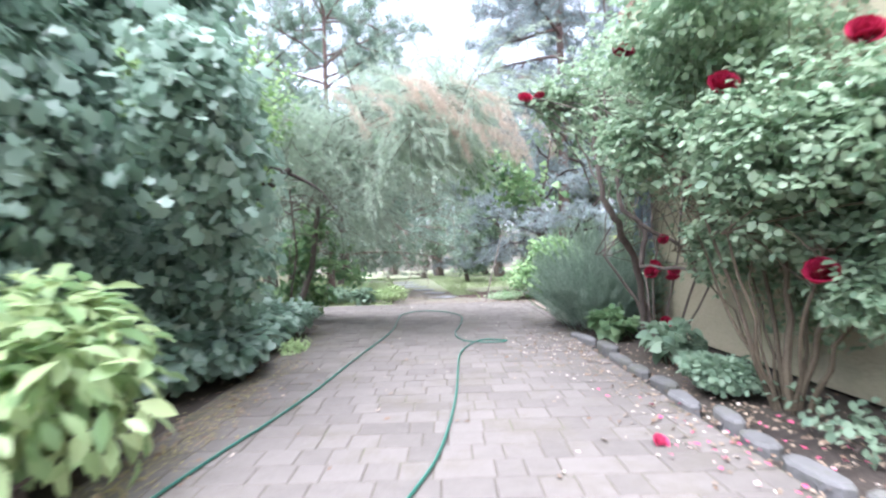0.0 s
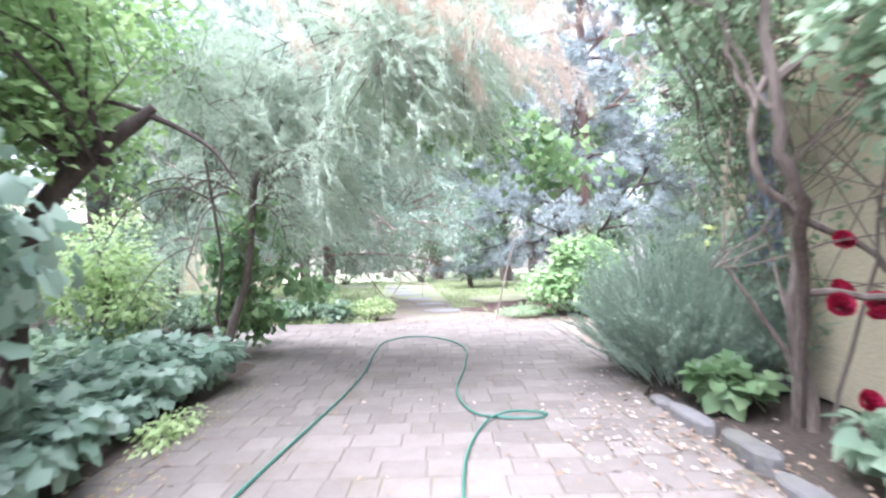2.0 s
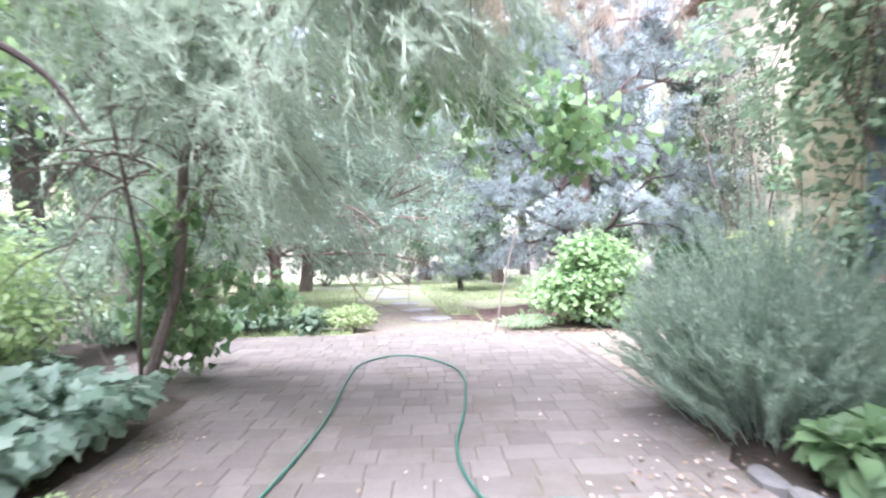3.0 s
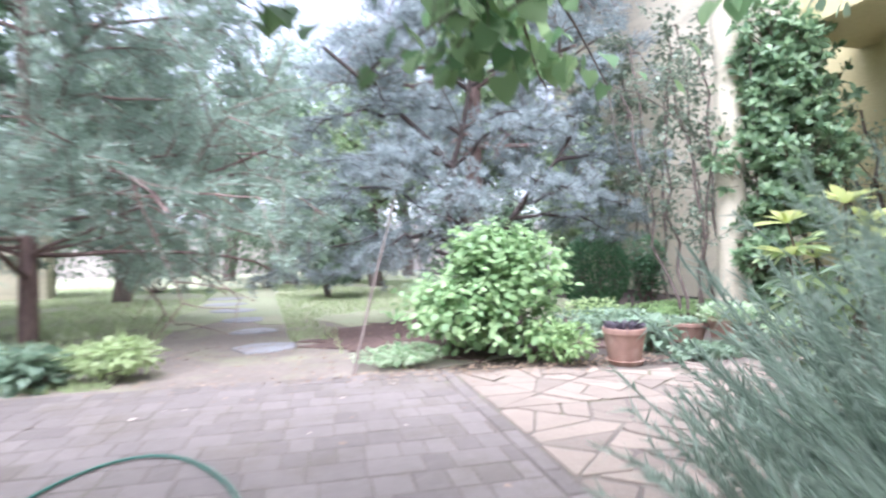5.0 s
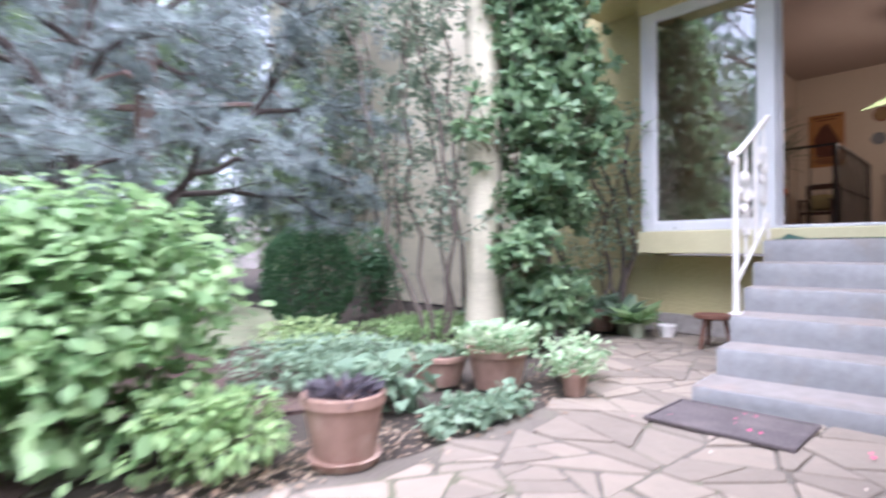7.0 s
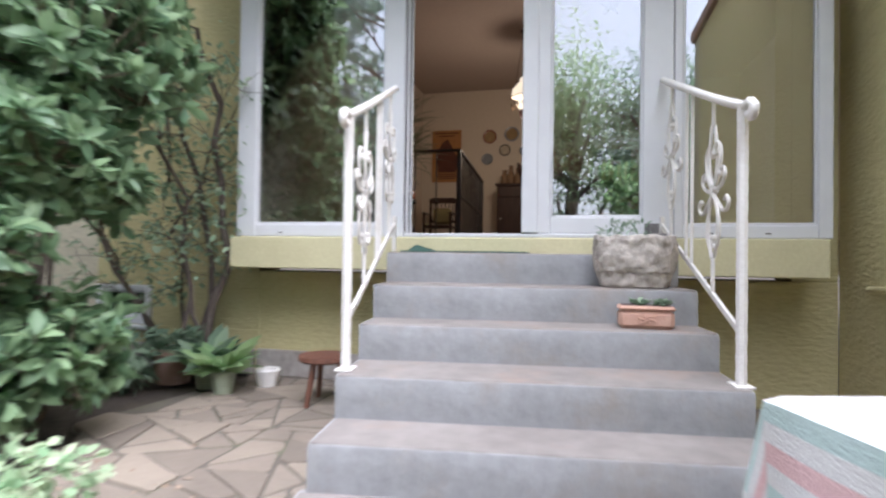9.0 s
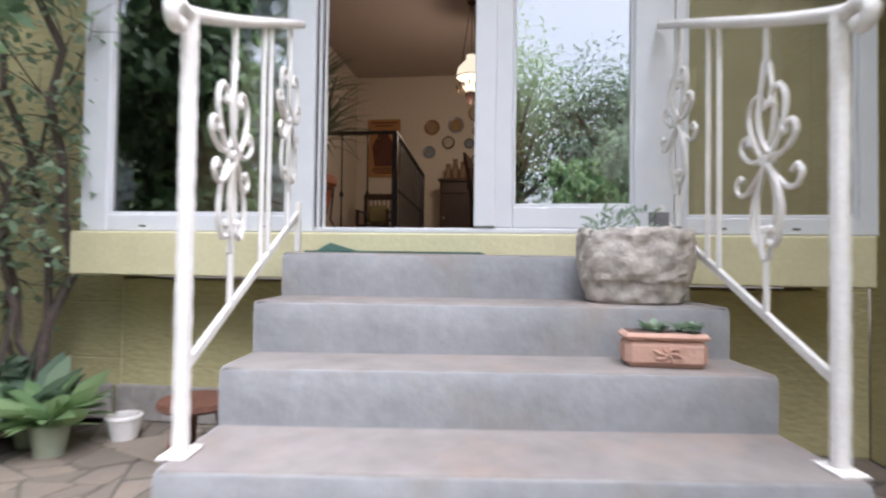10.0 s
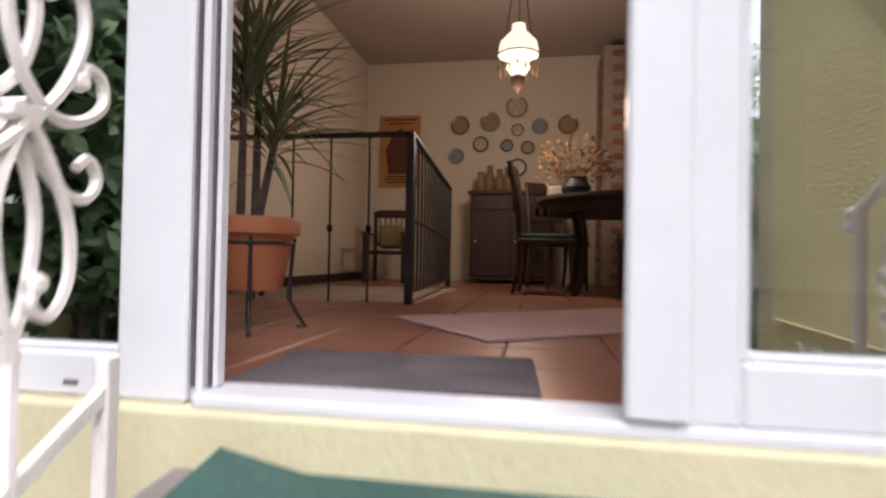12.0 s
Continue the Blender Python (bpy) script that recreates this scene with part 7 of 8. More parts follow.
# ---- room ----
def plant_stand():
    rng = np.random.default_rng(171)
    root = thing("potted_dracaena", (7.86, 10.2, FLOOR), "tall dracaena in an orange pot on a black iron stand", "potted plant")
    z0, r, h = 0.14, 0.155, 0.245
    part("pot", Shape().lathe([(r * 0.7, z0), (r * 0.72, z0 + 0.01), (r * 0.95, z0 + h - 0.06), (r * 1.08, z0 + h - 0.055), (r * 1.1, z0 + h - 0.01), (r * 1.06, z0 + h), (r * 0.98, z0 + h), (r * 0.95, z0 + h - 0.04), (0.01, z0 + h - 0.045)], 32), M_PLASTIC_POT, root, "orange plastic pot", smooth=True)
    part("ring", Shape().tube([(r * 0.93 * math.cos(a), r * 0.93 * math.sin(a), z0 + 0.16) for a in np.linspace(0, 2 * math.pi, 30)], 0.006, 6), M_BLACK_IRON, root)
    for a in (30, 120, 210, 300):
        c, s_ = math.cos(radians(a)), math.sin(radians(a))
        part("leg", Shape().tube([(r * 0.96 * c, r * 0.96 * s_, z0 + 0.18), (r * 0.85 * c, r * 0.85 * s_, 0.11), (r * 1.25 * c, r * 1.25 * s_, 0.005), (r * 1.05 * c, r * 1.05 * s_, 0.01)], 0.007, 6), M_BLACK_IRON, root)
    part("soil", Shape().lathe([(r * 0.94, z0 + h - 0.05), (0.01, z0 + h - 0.035)], 20), M_MULCH, root)
    for bx, by, tx, ty, hh in ((-0.03, 0.02, -0.06, 0.0, 0.55), (0.03, 0.0, 0.08, 0.02, 0.72), (0.0, -0.02, 0.04, -0.08, 0.40)):
        base = z0 + h - 0.05
        pts = [(bx + (tx - bx) * u, by + (ty - by) * u, base + hh * u) for u in np.linspace(0, 1, 6)]
        part("stem", Shape().tube(pts, np.linspace(0.016, 0.011, 6), 8), M_CANE, root, smooth=True)
        n = 85
        u = 0.55 + 0.45 * rng.random(n) ** 0.6
        p = np.stack([bx + (tx - bx) * u, by + (ty - by) * u, base + hh * u], 1)
        a = rng.uniform(0, 6.28, n)
        d = np.stack([np.cos(a), np.sin(a), 0.2 + 1.6 * (u - 0.55) / 0.45 + rng.normal(0, 0.25, n)], 1)
        leaf_part("foliage", root, STRAP, L_DRACAENA, p, d, np.tile((0.0, 0, 1), (n, 1)), rng.uniform(0.26, 0.40, n), "narrow arching leaves")


plant_stand()

# stairwell railing
rail = thing("stairwell_railing", (9.1, 9.93, FLOOR), "black iron railing round the stairwell", "railing")
part("corner_post", Shape().box((-0.022, -0.022, 0), (0.022, 0.022, 0.94), 0.003), M_BLACK_IRON, rail)
part("top_rail", Shape().box((-0.025, -0.02, 0.94), (0.025, 1.37, 0.965), 0.004), M_BLACK_IRON, rail)
part("top_rail", Shape().box((0, -0.022, -0.012), (2.0, 0.022, 0.012), 0.004, pose(0.03, 0.0, 0.952, 0, 1.5, 3)), M_BLACK_IRON, rail)
part("bottom_rail", Shape().box((0, -0.012, -0.012), (2.0, 0.012, 0.012), 0.004, pose(0.03, 0.0, 0.07, 0, 0, 3)), M_BLACK_IRON, rail)
part("mid_rail", Shape().box((0, -0.010, -0.008), (2.0, 0.010, 0.008), 0.002, pose(0.03, 0.0, 0.48, 0, 1, 3)), M_BLACK_IRON, rail)
for k in range(5):
    y = 0.24 + k * 0.23
    part("baluster", Shape().tube([(0, y, 0), (0, y, 0.94)], 0.007, 6).lathe([(0.008, -0.025), (0.018, -0.01), (0.018, 0.01), (0.008, 0.025)], 8, (0, y, 0.42)), M_BLACK_IRON, rail, smooth=True)
for k in range(14):
    x = 0.14 + k * 0.135
    part("baluster", Shape().tube([(x, x * 0.052, 0.07), (x, x * 0.052, 0.95 - 0.026 * x)], 0.008, 6), M_BLACK_IRON, rail)
part("end_post", Shape().box((1.98, 0.085, 0), (2.03, 0.125, 0.9), 0.003), M_BLACK_IRON, rail)

# armchair by the back wall
arm = thing("wooden_armchair", (11.75, 10.78, FLOOR), "dark wooden armchair with a cushion by the back wall", "chair", turn=90)
arm.scale = (0.85, 0.85, 0.80)
part("seat", Shape().box((-0.25, -0.22, 0.36), (0.25, 0.24, 0.41), 0.012), M_WOOD_DARK, arm)
for x in (-0.24, 0.24):
    part("front_leg", Shape().box((x - 0.022, 0.2, 0), (x + 0.022, 0.245, 0.62), 0.005), M_WOOD_DARK, arm)
    part("back_leg", Shape().box((x - 0.022, -0.24, 0), (x + 0.022, -0.2, 0.95), 0.005), M_WOOD_DARK, arm)
    part("armrest", Shape().box((x - 0.03, -0.22, 0.62), (x + 0.03, 0.29, 0.645), 0.008), M_WOOD_DARK, arm)
part("backrest", Shape().box((-0.218, -0.235, 0.86), (0.218, -0.21, 0.97), 0.008), M_WOOD_DARK, arm)
part("back_rail", Shape().box((-0.218, -0.235, 0.48), (0.218, -0.215, 0.53), 0.006), M_WOOD_DARK, arm)
for k in range(6):
    part("spindle", Shape().tube([(-0.18 + k * 0.072, -0.222, 0.53), (-0.18 + k * 0.072, -0.222, 0.86)], 0.009, 6), M_WOOD_DARK, arm)
M_CUSHION = shade("olive_cushion", (0.30, 0.26, 0.13), (0.22, 0.18, 0.09), 60, 5, 0.95, 0.3, 120)
part("cushion", Shape().box((-0.17, -0.205, 0.44), (0.17, -0.10, 0.76), 0.045), M_CUSHION, arm, "olive patterned cushion", smooth=True)

# poster on the back wall: a plain shape on a warm ground
post = thing("framed_poster", (ROOM_X - 0.03, ROOM_Y1 - 0.43, 2.18), "old orange and brown poster on the back wall", "poster")
M_POSTER = shade("aged_poster_paper", (0.52, 0.27, 0.10), (0.42, 0.20, 0.08), 20, 6, 0.7, 0.05)
M_POSTER_DARK = shade("dark_poster_print", (0.16, 0.06, 0.04), (0.10, 0.04, 0.03), 20, 8, 0.7, 0.05)
part("sheet", Shape().box((0, -0.25, 0), (0.010, 0.25, 0.87), 0.002), M_POSTER, post)
poster_print = part("print", Shape().prism([(-0.14, 0), (0.16, 0), (0.2, 0.22), (0.1, 0.42), (0.02, 0.56), (-0.08, 0.5), (-0.18, 0.3)], 0, 0.002), M_POSTER_DARK, post)
poster_print.matrix_basis = Matrix(((0, 0, -1, -0.001), (-1, 0, 0, 0), (0, 1, 0, 0.16), (0, 0, 0, 1)))
for k, (w, z) in enumerate(((0.2, 0.81), (0.14, 0.765), (0.17, 0.12), (0.19, 0.085), (0.15, 0.05))):
    part("text_bar", Shape().box((-0.003, -w, z), (-0.0005, w, z + 0.02), 0.0005), M_POSTER_DARK, post)


# plates on the back wall
def wall_plate(y, z, r, rim, centre, label):
    root = thing("wall_plate", (ROOM_X - 0.003, y, z), label, "plate", "plates on the back wall")
    m = pose(0, 0, 0, 0, -90, 0)
    part("body", Shape().lathe([(r * 0.5, 0), (r * 0.6, 0.004), (r, 0.02), (r * 0.99, 0.024), (r * 0.62, 0.011), (r * 0.55, 0.009), (0.004, 0.009)], 26, m=m), rim, root, smooth=True)
    part("centre", Shape().lathe([(r * 0.52, 0.0092), (r * 0.5, 0.0105), (0.004, 0.0105)], 20, m=m), centre, root)
    part("band", Shape().lathe([(r * 0.80, 0.0165), (r * 0.78, 0.0175), (r * 0.70, 0.0145), (r * 0.69, 0.0135), (0.7 * r, 0.0125)], 26, m=m), centre, root)


def glaze(name, c):
    return shade(name, c, tuple(v * 0.7 for v in c), 45, 14, 0.3, 0.0, spec=0.5)


G_RED, G_BLUE, G_DARK, G_CREAM, G_OCHRE = glaze("red_glaze", (0.34, 0.12, 0.08)), glaze("blue_glaze", (0.30, 0.33, 0.38)), glaze("dark_glaze", (0.10, 0.085, 0.075)), glaze("cream_glaze", (0.62, 0.55, 0.44)), glaze("ochre_glaze", (0.42, 0.29, 0.15))
for y, z, r, a, b, lab in ((10.16, 2.92, 0.115, G_RED, G_OCHRE, "red-brown painted plate on the wall"), (9.8, 2.95, 0.12, G_BLUE, G_OCHRE, "grey-blue painted plate on the wall"), (9.49, 3.12, 0.13, G_OCHRE, G_CREAM, "ochre painted plate on the wall"),
                           (9.48, 2.85, 0.075, G_RED, G_CREAM, "small red-rimmed plate on the wall"), (9.22, 2.89, 0.095, G_BLUE, G_BLUE, "plain grey-blue plate on the wall"), (8.9, 2.9, 0.115, G_RED, G_OCHRE, "red-brown painted plate on the wall"),
                           (9.91, 2.69, 0.095, G_DARK, G_CREAM, "dark-rimmed painted plate on the wall"), (9.6, 2.67, 0.075, G_DARK, G_BLUE, "small dark painted plate on the wall"), (9.36, 2.64, 0.08, G_DARK, G_OCHRE, "small dark painted plate on the wall"),
                           (10.2, 2.55, 0.095, G_BLUE, G_BLUE, "plain grey-blue plate on the wall"), (9.47, 2.41, 0.105, G_DARK, G_CREAM, "dark-rimmed painted plate on the wall")):
    wall_plate(y, z, r, a, b, lab)

# sideboard and bottles
side = thing("sideboard", (12.28, 9.62, FLOOR), "dark glossy wooden sideboard against the back wall", "sideboard")
part("body", Shape().box((-0.26, -0.55, 0.03), (0.3, 0.33, 0.96), 0.01), M_WOOD_DARK, side)
part("top", Shape().box((-0.29, -0.58, 0.96), (0.3, 0.36, 0.995), 0.008), M_WOOD_DARK, side)
for y0, y1 in ((-0.53, -0.12), (-0.10, 0.31)):
    d_ = part("door", Shape().box((-0.278, y0, 0.08), (-0.261, y1, 0.76), 0.006), M_WOOD_DARK, side)
    part("knob", Shape().lathe([(0.006, 0), (0.014, 0.012), (0.004, 0.02)], 8, m=pose(-0.278, y1 - 0.04, 0.45, 0, -90, 0)), M_STONE_POT, d_)
    part("drawer", Shape().box((-0.278, y0, 0.79), (-0.261, y1, 0.94), 0.006), M_WOOD_DARK, side)
M_JAR = shade("brown_stoneware", (0.30, 0.19, 0.11), (0.18, 0.11, 0.07), 30, 6, 0.5, 0.1, 60)
for k, (y, h) in enumerate(((0.24, 0.23), (0.14, 0.30), (0.03, 0.26), (-0.06, 0.28))):
    j = tagged(new("stoneware_jug", Shape().lathe([(0.045, 0), (0.055, 0.02), (0.06, h * 0.45), (0.035, h * 0.75), (0.03, h * 0.85), (0.036, h), (0.028, h), (0.01, h * 0.8)], 16).mesh("stoneware_jug", M_JAR, True)), "brown stoneware jug on the sideboard", "jug", "jugs on the sideboard")
    j.matrix_world = pose(12.2, 9.62 + y, FLOOR + 0.995)

# round dining table with chairs
dine = thing("dining_table", (10.6, 8.6, FLOOR), "dark round dining table with carved pedestal", "table")
part("tabletop", Shape().lathe([(0.5, 0.70), (0.62, 0.705), (0.635, 0.72), (0.63, 0.745), (0.02, 0.75)], 36), M_WOOD_DARK, dine, smooth=True)
part("apron", Shape().lathe([(0.54, 0.62), (0.55, 0.70), (0.5, 0.70)], 36), M_WOOD_DARK, dine, smooth=True)
for a in (45, 135, 225, 315):
    c, s_ = math.cos(radians(a)), math.sin(radians(a))
    part("leg", Shape().tube(smooth_line([(0.45 * c, 0.45 * s_, 0.66), (0.4 * c, 0.4 * s_, 0.4), (0.42 * c, 0.42 * s_, 0.15), (0.5 * c, 0.5 * s_, 0.0)]), 0.028, 8), M_WOOD_DARK, dine, smooth=True)


def dining_chair(at, turn, label):
    root = thing("dining_chair", at, label, "chair", "chairs round the dining table", turn)
    part("seat", Shape().box((-0.21, -0.2, 0.42), (0.21, 0.21, 0.455), 0.012), M_GREEN_MAT, root, "green upholstered seat")
    part("seat_frame", Shape().box((-0.215, -0.205, 0.385), (0.215, 0.215, 0.418), 0.006), M_WOOD_DARK, root)
    for x in (-0.19, 0.19):
        part("leg", Shape().tube([(x, 0.18, 0.4), (x, 0.19, 0.2), (x, 0.2, 0)], [0.022, 0.018, 0.015], 8), M_WOOD_DARK, root)
        part("leg", Shape().tube([(x, -0.19, 0.4), (x, -0.2, 0.2), (x, -0.24, 0)], [0.022, 0.018, 0.015], 8), M_WOOD_DARK, root)
        part("back_post", Shape().tube([(x, -0.19, 0.4), (x, -0.22, 0.7), (x, -0.28, 1.0)], [0.022, 0.02, 0.018], 8), M_WOOD_DARK, root)
    part("backrest", Shape().box((-0.2, -0.29, 0.88), (0.2, -0.26, 1.0), 0.01), M_WOOD_DARK, root)
    part("back_rail", Shape().box((-0.2, -0.25, 0.62), (0.2, -0.225, 0.67), 0.006), M_WOOD_DARK, root)
    for k in range(4):
        part("slat", Shape().box((-0.135 + k * 0.082, -0.255, 0.67), (-0.105 + k * 0.082, -0.24, 0.88), 0.004), M_WOOD_DARK, root)
    return root


ch = dining_chair((10.42, 9.15, FLOOR), 175, "dark wooden dining chair with a green seat")
copy_thing(ch, pose(9.86, 8.45, FLOOR, 0, 0, -80))
copy_thing(ch, pose(11.25, 9.05, FLOOR, 0, 0, 115))
copy_thing(ch, pose(10.7, 7.95, FLOOR, 0, 0, 5))
vase = thing("dried_flower_pot", (10.6, 8.93, FLOOR + 0.75), "dark pot with dried brown flowers on the table", "vase")
part("body", Shape().lathe([(0.06, 0), (0.10, 0.03), (0.12, 0.09), (0.09, 0.14), (0.085, 0.16), (0.095, 0.17), (0.08, 0.165), (0.02, 0.15)], 20), M_BLACK_IRON, vase, smooth=True)
v_rng = np.random.default_rng(181)
vp, vd = sprig(v_rng, 420, (0, 0, 0.15), 0.28, 0.30)
tagged(leaf_part("dried_flower", vase, LEAF, L_DRIED, vp, vd, v_rng.normal(0, 1, vp.shape), v_rng.uniform(0.03, 0.06, 420)), kind="stuff")
part("stalks", Shape().tube([(0, 0, 0.1), (0.1, 0.1, 0.4)], 0.003, 4).tube([(0, 0, 0.1), (-0.1, 0.12, 0.42)], 0.003, 4).tube([(0, 0, 0.1), (0.05, -0.14, 0.4)], 0.003, 4).tube([(0, 0, 0.1), (-0.12, -0.1, 0.38)], 0.003, 4), M_CANE, vase)
box_ = thing("flower_box", (10.85, 8.99, FLOOR + 0.75), "pale planter box with small dried flowers on the table", "planter")
part("body", Shape().box((-0.1, -0.16, 0), (0.1, 0.16, 0.13), 0.012), M_STONE_POT, box_)
vp, vd = sprig(v_rng, 300, (0, 0, 0.13), 0.15, 0.16)
tagged(leaf_part("dried_flower", box_, LEAF, L_PLUME, vp, vd, v_rng.normal(0, 1, vp.shape), v_rng.uniform(0.02, 0.04, 300)), kind="stuff")

# pendant lamp
lamp = thing("pendant_lamp", (10.3, 9.39, ROOM_TOP), "old brass oil-lamp pendant with a lit opal shade", "lamp")
part("ceiling_rose", Shape().lathe([(0.05, 0), (0.05, -0.015), (0.02, -0.04), (0.005, -0.045)], 16), M_WOOD_DARK, lamp, smooth=True)
for a in (0, 120, 240):
    c, s_ = math.cos(radians(a)), math.sin(radians(a))
    part("chain", Shape().tube([(0.01 * c, 0.01 * s_, -0.03), (0.13 * c, 0.13 * s_, -0.82)], 0.004, 5), M_WOOD_DARK, lamp)
part("shade", Shape().lathe([(0.05, -0.58), (0.055, -0.63), (0.085, -0.66), (0.14, -0.72), (0.155, -0.80), (0.15, -0.82)], 24), M_LAMP, lamp, "lit opal glass shade", smooth=True)
part("hoop", Shape().tube([(0.16 * math.cos(a), 0.16 * math.sin(a), -0.82) for a in np.linspace(0, 2 * math.pi, 30)], 0.006, 6), M_WOOD_DARK, lamp)
part("globe", Shape().lathe([(0.03, -0.84), (0.075, -0.87), (0.09, -0.91), (0.06, -0.96), (0.03, -0.97)], 18), M_LAMP, lamp, "lit glass chimney", smooth=True)
part("font", Shape().lathe([(0.03, -0.97), (0.06, -0.99), (0.05, -1.05), (0.02, -1.08), (0.006, -1.11)], 18), M_WOOD_DARK, lamp, smooth=True)
for k in range(16):
    a = 2 * math.pi * k / 16
    part("glass_drop", Shape().lathe([(0.002, -0.04), (0.007, -0.02), (0.009, 0), (0.002, 0.02)], 6, (0.15 * math.cos(a), 0.15 * math.sin(a), -0.90 - 0.03 * (k % 2))), M_JAR, lamp)
bulb_data = bpy.data.lights.new("lamp_light", 'POINT')
bulb_data.energy, bulb_data.color, bulb_data.shadow_soft_size = LAMP, (1.0, 0.78, 0.52), 0.16
bulb = new("lamp_light", bulb_data)
bulb.matrix_world = pose(10.3, 9.39, 2.42)

# brick chimney breast
chim = tagged(new("chimney_breast"), "red brick chimney breast with a stepped head", "chimney", kind="structure")
part("core", Shape().box((11.93, 7.52, FLOOR), (ROOM_X, 8.58, 3.55), 0.0), M_GROUT, chim)

# rugs
rug = thing("pink_rug", (8.55, 9.0, FLOOR + 0.001), "pale pink woven rug laid askew on the tiles", "rug", turn=-52)
part("body", Shape().box((-0.75, -0.36, 0), (0.75, 0.36, 0.010), 0.003), M_RUG, rug)
inner_mat = thing("inner_door_mat", (7.32, 9.53, FLOOR + 0.001), "dark grey ribbed mat inside the door", "mat", turn=3)
for k in range(10):
    part("rib", Shape().box((-0.19 + k * 0.038, -0.31, 0), (-0.155 + k * 0.038, 0.31, 0.010), 0.003), M_RUBBER, inner_mat)
stick = tagged(new("leaning_board", Shape().box((-0.02, -0.012, 0), (0.02, 0.012, 0.42), 0.004).mesh("leaning_board", M_WOOD_DARK)), "short dark board leaning by the stairwell", "board")
stick.matrix_world = pose(9.35, 10.95, FLOOR, 0, 0, 0) @ pose(0, 0, 0, 18, 8, 0)

# ---- pieces of floors and pavements ----
piece_rng = random.Random(7)


def set_piece(name, mesh, at, parent, turn=0.0):
    ob = bpy.data.objects.new(name, mesh)
    scene.collection.objects.link(ob)
    ob.matrix_basis = pose(at[0], at[1], at[2], 0, 0, turn)
    ob.parent = parent
    return ob


# floor tiles of the room
floor_set = tagged(new("floor"), "large terracotta floor tiles with pale joints", "floor", kind="structure")
T = 0.30
tile_me = Shape().box((-T / 2 + 0.004, -T / 2 + 0.004, -0.02), (T / 2 - 0.004, T / 2 - 0.004, 0), 0.002).mesh("tile", M_TILE)
for i in range(19):
    for j in range(17):
        x, y = 7.29 + T * i, 6.50 + T * j - 0.04
        if x + T / 2 > ROOM_X or y + T / 2 > ROOM_Y1 or (x < 7.7 and not 7.4 < y < 10.9) or (9.15 < x < 11.05 and y > 10.0):
            continue
        set_piece("tile", tile_me, (x, y, FLOOR - 0.001 * piece_rng.random()), floor_set)

# chimney bricks
brick_me = Shape().box((-0.008, -0.105, -0.032), (0.05, 0.105, 0.032), 0.004).mesh("brick", M_BRICK)
for row in range(32):
    for k in range(5):
        y = 7.64 + k * 0.215 + (0.1 if row % 2 else 0)
        if y + 0.1 < 8.6:
            set_piece("brick", brick_me, (11.92, y, FLOOR + 0.04 + row * 0.076), chim)
    set_piece("brick", brick_me, (12.05 + (0.1 if row % 2 else 0), 8.585, FLOOR + 0.04 + row * 0.076), chim, -90)

# kerb of the rose bed
kerb = tagged(new("kerb"), "rough grey kerb stones edging the rose bed", "kerb", kind="structure")
y = 1.6
while y < 6.0:
    ln = piece_rng.uniform(0.24, 0.52)
    poly = []
    for k in range(9):
        a = 2 * math.pi * k / 9
        poly.append((0.06 * math.cos(a) * (1 + piece_rng.uniform(-0.25, 0.25)), ln * 0.5 * math.copysign(abs(math.sin(a)) ** 0.6, math.sin(a)) * piece_rng.uniform(0.9, 1.0)))
    set_piece("kerb_stone", Shape().prism(poly, -0.06, piece_rng.uniform(0.035, 0.075), 0.014).mesh("kerb_stone", M_KERB), (1.445 + piece_rng.uniform(-0.03, 0.05), y + ln / 2, 0), kerb, piece_rng.uniform(-7, 7))
    y += ln + piece_rng.uniform(0.01, 0.06)

# flagstones of the terrace
flags = tagged(new("terrace"), "irregular beige and pink flagstones of the terrace", "terrace", kind="structure")
OUT = [(1.56, 7.22), (7.36, 7.22), (7.36, 11.1), (6.9, 11.12), (6.1, 11.3), (5.3, 10.75), (4.7, 10.12), (3.3, 10.02), (2.2, 10.22), (1.56, 10.45)]


def clip(poly, p, n):
    """Cuts a polygon by the line through p, keeping the side against n."""
    out = []
    for i in range(len(poly)):
        a, b = poly[i], poly[(i + 1) % len(poly)]
        da, db = (a - p).dot(n), (b - p).dot(n)
        if da <= 0:
            out.append(a)
        if da * db < 0:
            out.append(a + (b - a) * (da / (da - db)))
    return out


def inside(x, y, poly):
    hit = False
    for i in range(len(poly)):
        (x0, y0), (x1, y1) = poly[i], poly[(i + 1) % len(poly)]
        if (y0 > y) != (y1 > y) and x < (x1 - x0) * (y - y0) / (y1 - y0) + x0:
            hit = not hit
    return hit


def broken(poly, limit):
    """Breaks a convex plate by random cracks until each piece is small enough."""
    area = abs(sum(a.cross(b) for a, b in zip(poly, poly[1:] + poly[:1]))) / 2
    if area < limit or len(poly) < 3:
        return [poly] if area > 0.006 else []
    c = sum(poly, Vector((0, 0))) / len(poly)
    far = max(poly, key=lambda p: (p - c).length) - c
    n = Matrix.Rotation(radians(piece_rng.uniform(-24, 24)), 2) @ far.normalized()
    at = c + far * piece_rng.uniform(-0.22, 0.22)
    out = []
    for half in (clip(poly, at, n), clip(poly, at, -n)):
        out += broken(half, limit * piece_rng.uniform(0.75, 1.3))
    return out


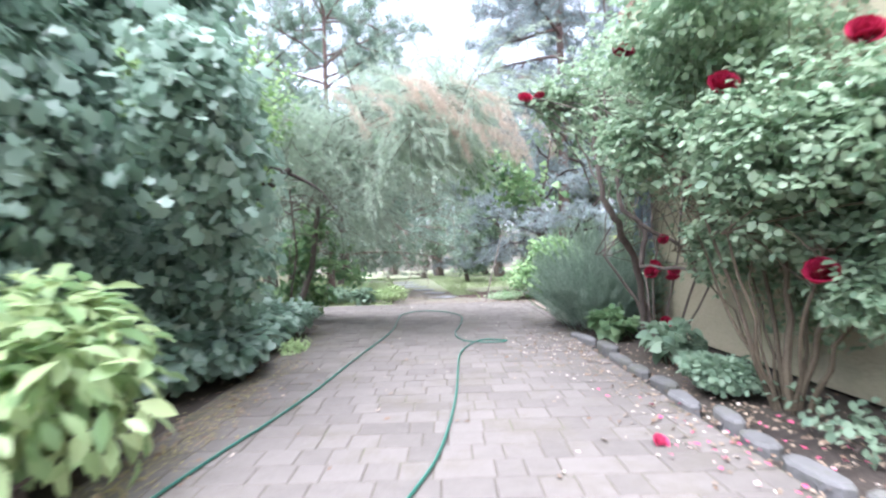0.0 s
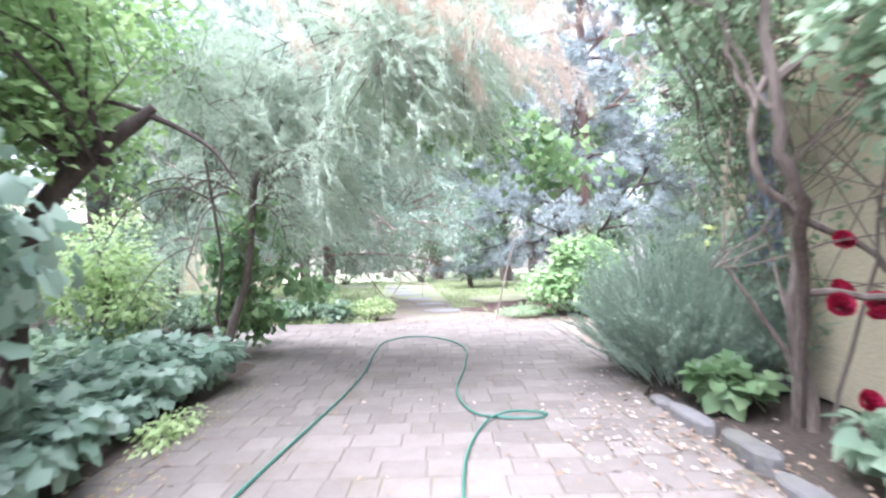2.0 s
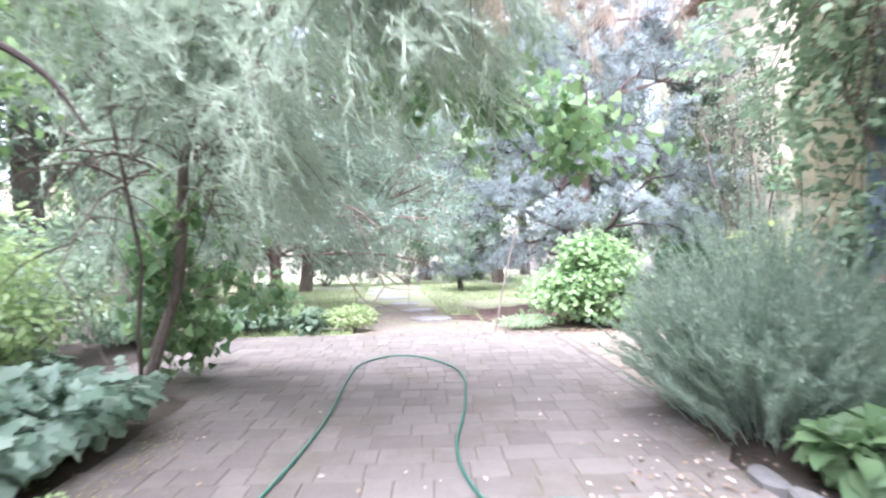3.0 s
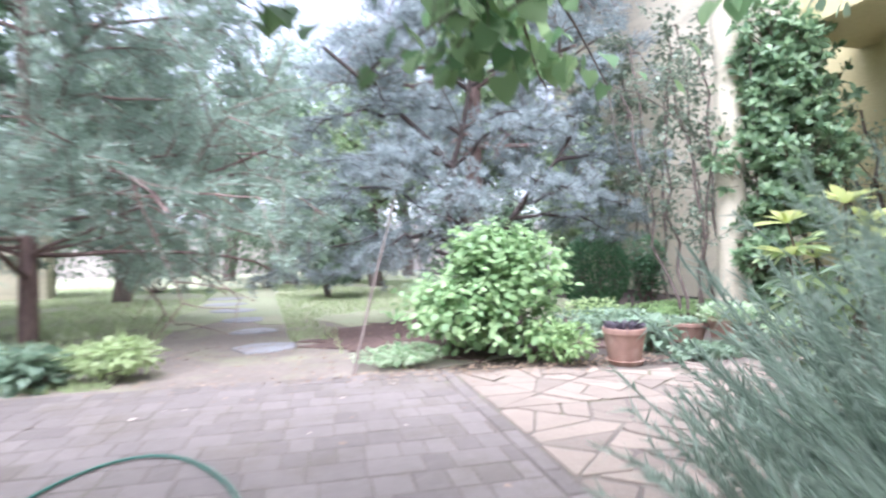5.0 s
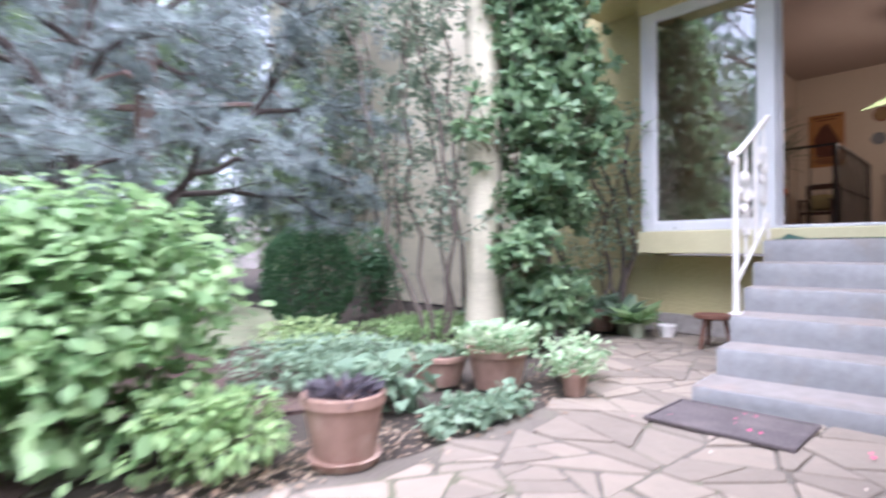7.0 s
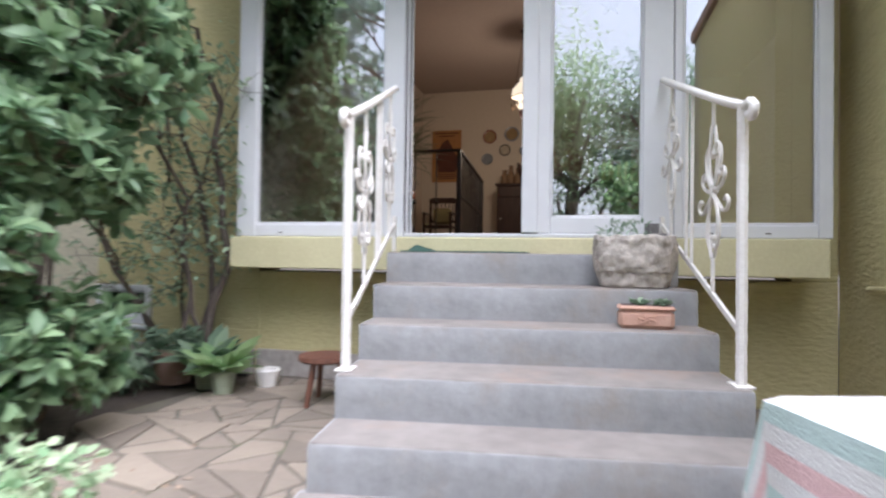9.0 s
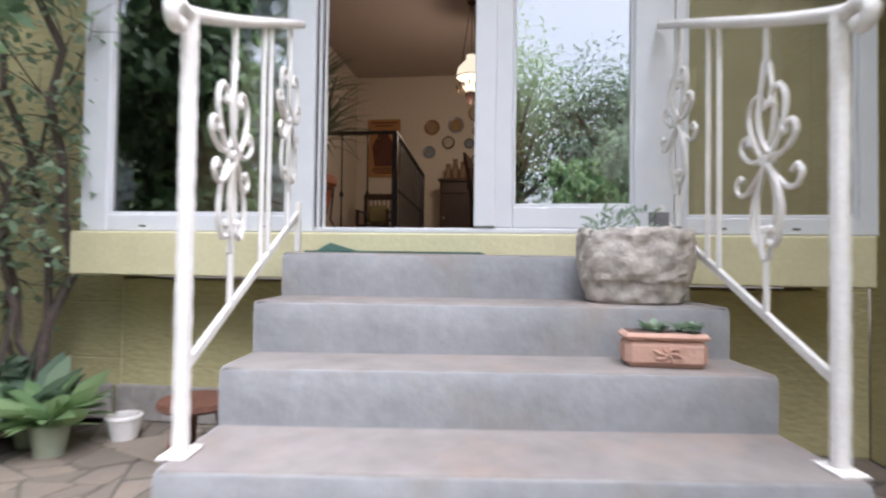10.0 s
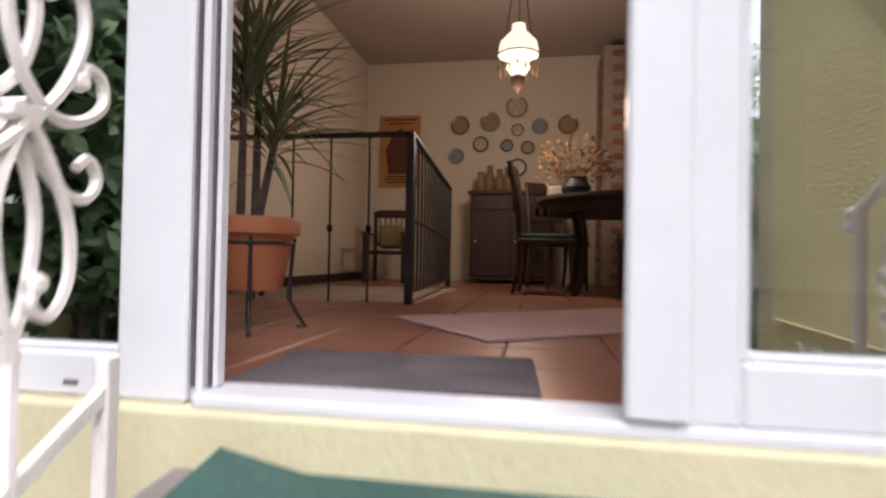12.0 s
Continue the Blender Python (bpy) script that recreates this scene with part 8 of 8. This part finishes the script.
plates = []
for i in range(5):
    for j in range(4):
        x0, x1, y0, y1 = 1.57 + 1.166 * i, 1.57 + 1.166 * (i + 1), 7.21 + 1.04 * j, 7.21 + 1.04 * (j + 1)
        plates += broken([Vector(p) for p in ((x0, y0), (x1, y0), (x1, y1), (x0, y1))], piece_rng.uniform(0.055, 0.095))
for cell in plates:
    c = sum(cell, Vector((0, 0))) / len(cell)
    if not inside(c[0], c[1], OUT):
        continue
    r_in = min(abs((a - c).cross((b - a).normalized())) for a, b in zip(cell, cell[1:] + cell[:1]) if (b - a).length > 1e-4)
    k = max(0.55, 1 - 0.0045 / max(r_in, 0.01))
    rough = []
    for i in range(len(cell)):
        a, b = (cell[i] - c) * k, (cell[(i + 1) % len(cell)] - c) * k
        if (b - a).length < 0.012:
            continue
        cut = min(0.3, 0.034 / (b - a).length)
        rough.append(a.lerp(b, cut * piece_rng.uniform(0.3, 1)))
        if (b - a).length > 0.1:
            for u in (0.35, 0.68):
                rough.append(a.lerp(b, u + piece_rng.uniform(-0.08, 0.08)) * piece_rng.uniform(0.955, 1.005))
        rough.append(a.lerp(b, 1 - cut * piece_rng.uniform(0.3, 1)))
    if len(rough) > 2:
        set_piece("flagstone", Shape().prism([tuple(p) for p in rough], -0.05, 0.0, 0.004).mesh("flagstone", M_FLAG), (c[0], c[1], piece_rng.uniform(-0.004, 0.007)), flags)

# stepping stones on the lawn
steps_ = tagged(new("garden_path"), "flat grey stepping stones in the worn lawn", "path", kind="structure")
for x, y, r in ((-0.02, 12.1, 0.36), (-0.25, 13.4, 0.3), (-0.55, 14.7, 0.34), (-0.9, 16.1, 0.42), (-1.2, 17.4, 0.4), (-1.4, 18.8, 0.4)):
    poly = [(r * math.cos(2 * math.pi * k / 9) * piece_rng.uniform(0.8, 1.1), 0.8 * r * math.sin(2 * math.pi * k / 9) * piece_rng.uniform(0.8, 1.1)) for k in range(9)]
    set_piece("stepping_stone", Shape().prism(poly, -0.06, 0.004, 0.01).mesh("stepping_stone", M_CONCRETE), (x, y, 0), steps_)

# edging course between path and terrace
edge = tagged(new("edging"), "row of narrow paving setts between path and terrace", "pavement", kind="structure")
y = 7.3
while y < 10.3:
    ln = piece_rng.uniform(0.2, 0.32)
    set_piece("sett", Shape().box((-0.045, -ln / 2 + 0.004, -0.05), (0.045, ln / 2 - 0.004, 0.004), 0.008).mesh("sett", M_PAVER), (1.502, y + ln / 2, piece_rng.uniform(-0.003, 0.003)), edge)
    y += ln

# pavers of the path: those along the walk as pieces, the rest joined
path_set = tagged(new("paved_path"), "worn pinkish grey paving stones in rows", "pavement", kind="structure")
paver_shapes = {}
far_rows = Shape()
made = 0
ROW = 0.2
for r_i in range(72):
    y = -3.9 + ROW * (r_i + 0.5)
    left = -1.5 if y < 4.5 else -1.6 - 0.1 * min(1, (y - 4.5) / 3) if y < 7.7 else -2.8
    x = left + piece_rng.uniform(-0.05, 0.05)
    right = 1.372 if y < 6.2 else 1.452
    while x < right - 0.012:
        w = piece_rng.choice((0.13, 0.15, 0.18, 0.22, 0.27))
        w = min(w, right - x)
        if w > 0.07:
            z = piece_rng.uniform(-0.003, 0.0015)
            near = (1.9 < y < 4.6 and made < 190) or (6.9 < y < 9.4 and x > -0.9 and made < 320)
            if near:
                key = round(w, 2)
                if key not in paver_shapes:
                    paver_shapes[key] = Shape().box((-key / 2 + 0.004, -ROW / 2 + 0.004, -0.05), (key / 2 - 0.004, ROW / 2 - 0.004, 0), 0.004).mesh("paving_stone", M_PAVER)
                set_piece("paving_stone", paver_shapes[key], (x + w / 2, y, z), path_set, piece_rng.uniform(-0.7, 0.7))
                made += 1
            else:
                far_rows.box((x + 0.004, y - ROW / 2 + 0.004, -0.05), (x + w - 0.004, y + ROW / 2 - 0.004, z), 0.004)
        x += w
rest_pavers = part("paving_stones", far_rows, M_PAVER_FAR, path_set)
tagged(rest_pavers, kind="stuff")

# bring the plan's unit to metres
for ob in scene.objects:
    if ob.parent is None and ob.type in {'MESH', 'EMPTY', 'LIGHT'}:
        ob.matrix_basis = Matrix.Scale(UNIT, 4) @ ob.matrix_basis if ob.type != 'LIGHT' else Matrix.Translation(ob.matrix_basis.translation * (UNIT - 1)) @ ob.matrix_basis
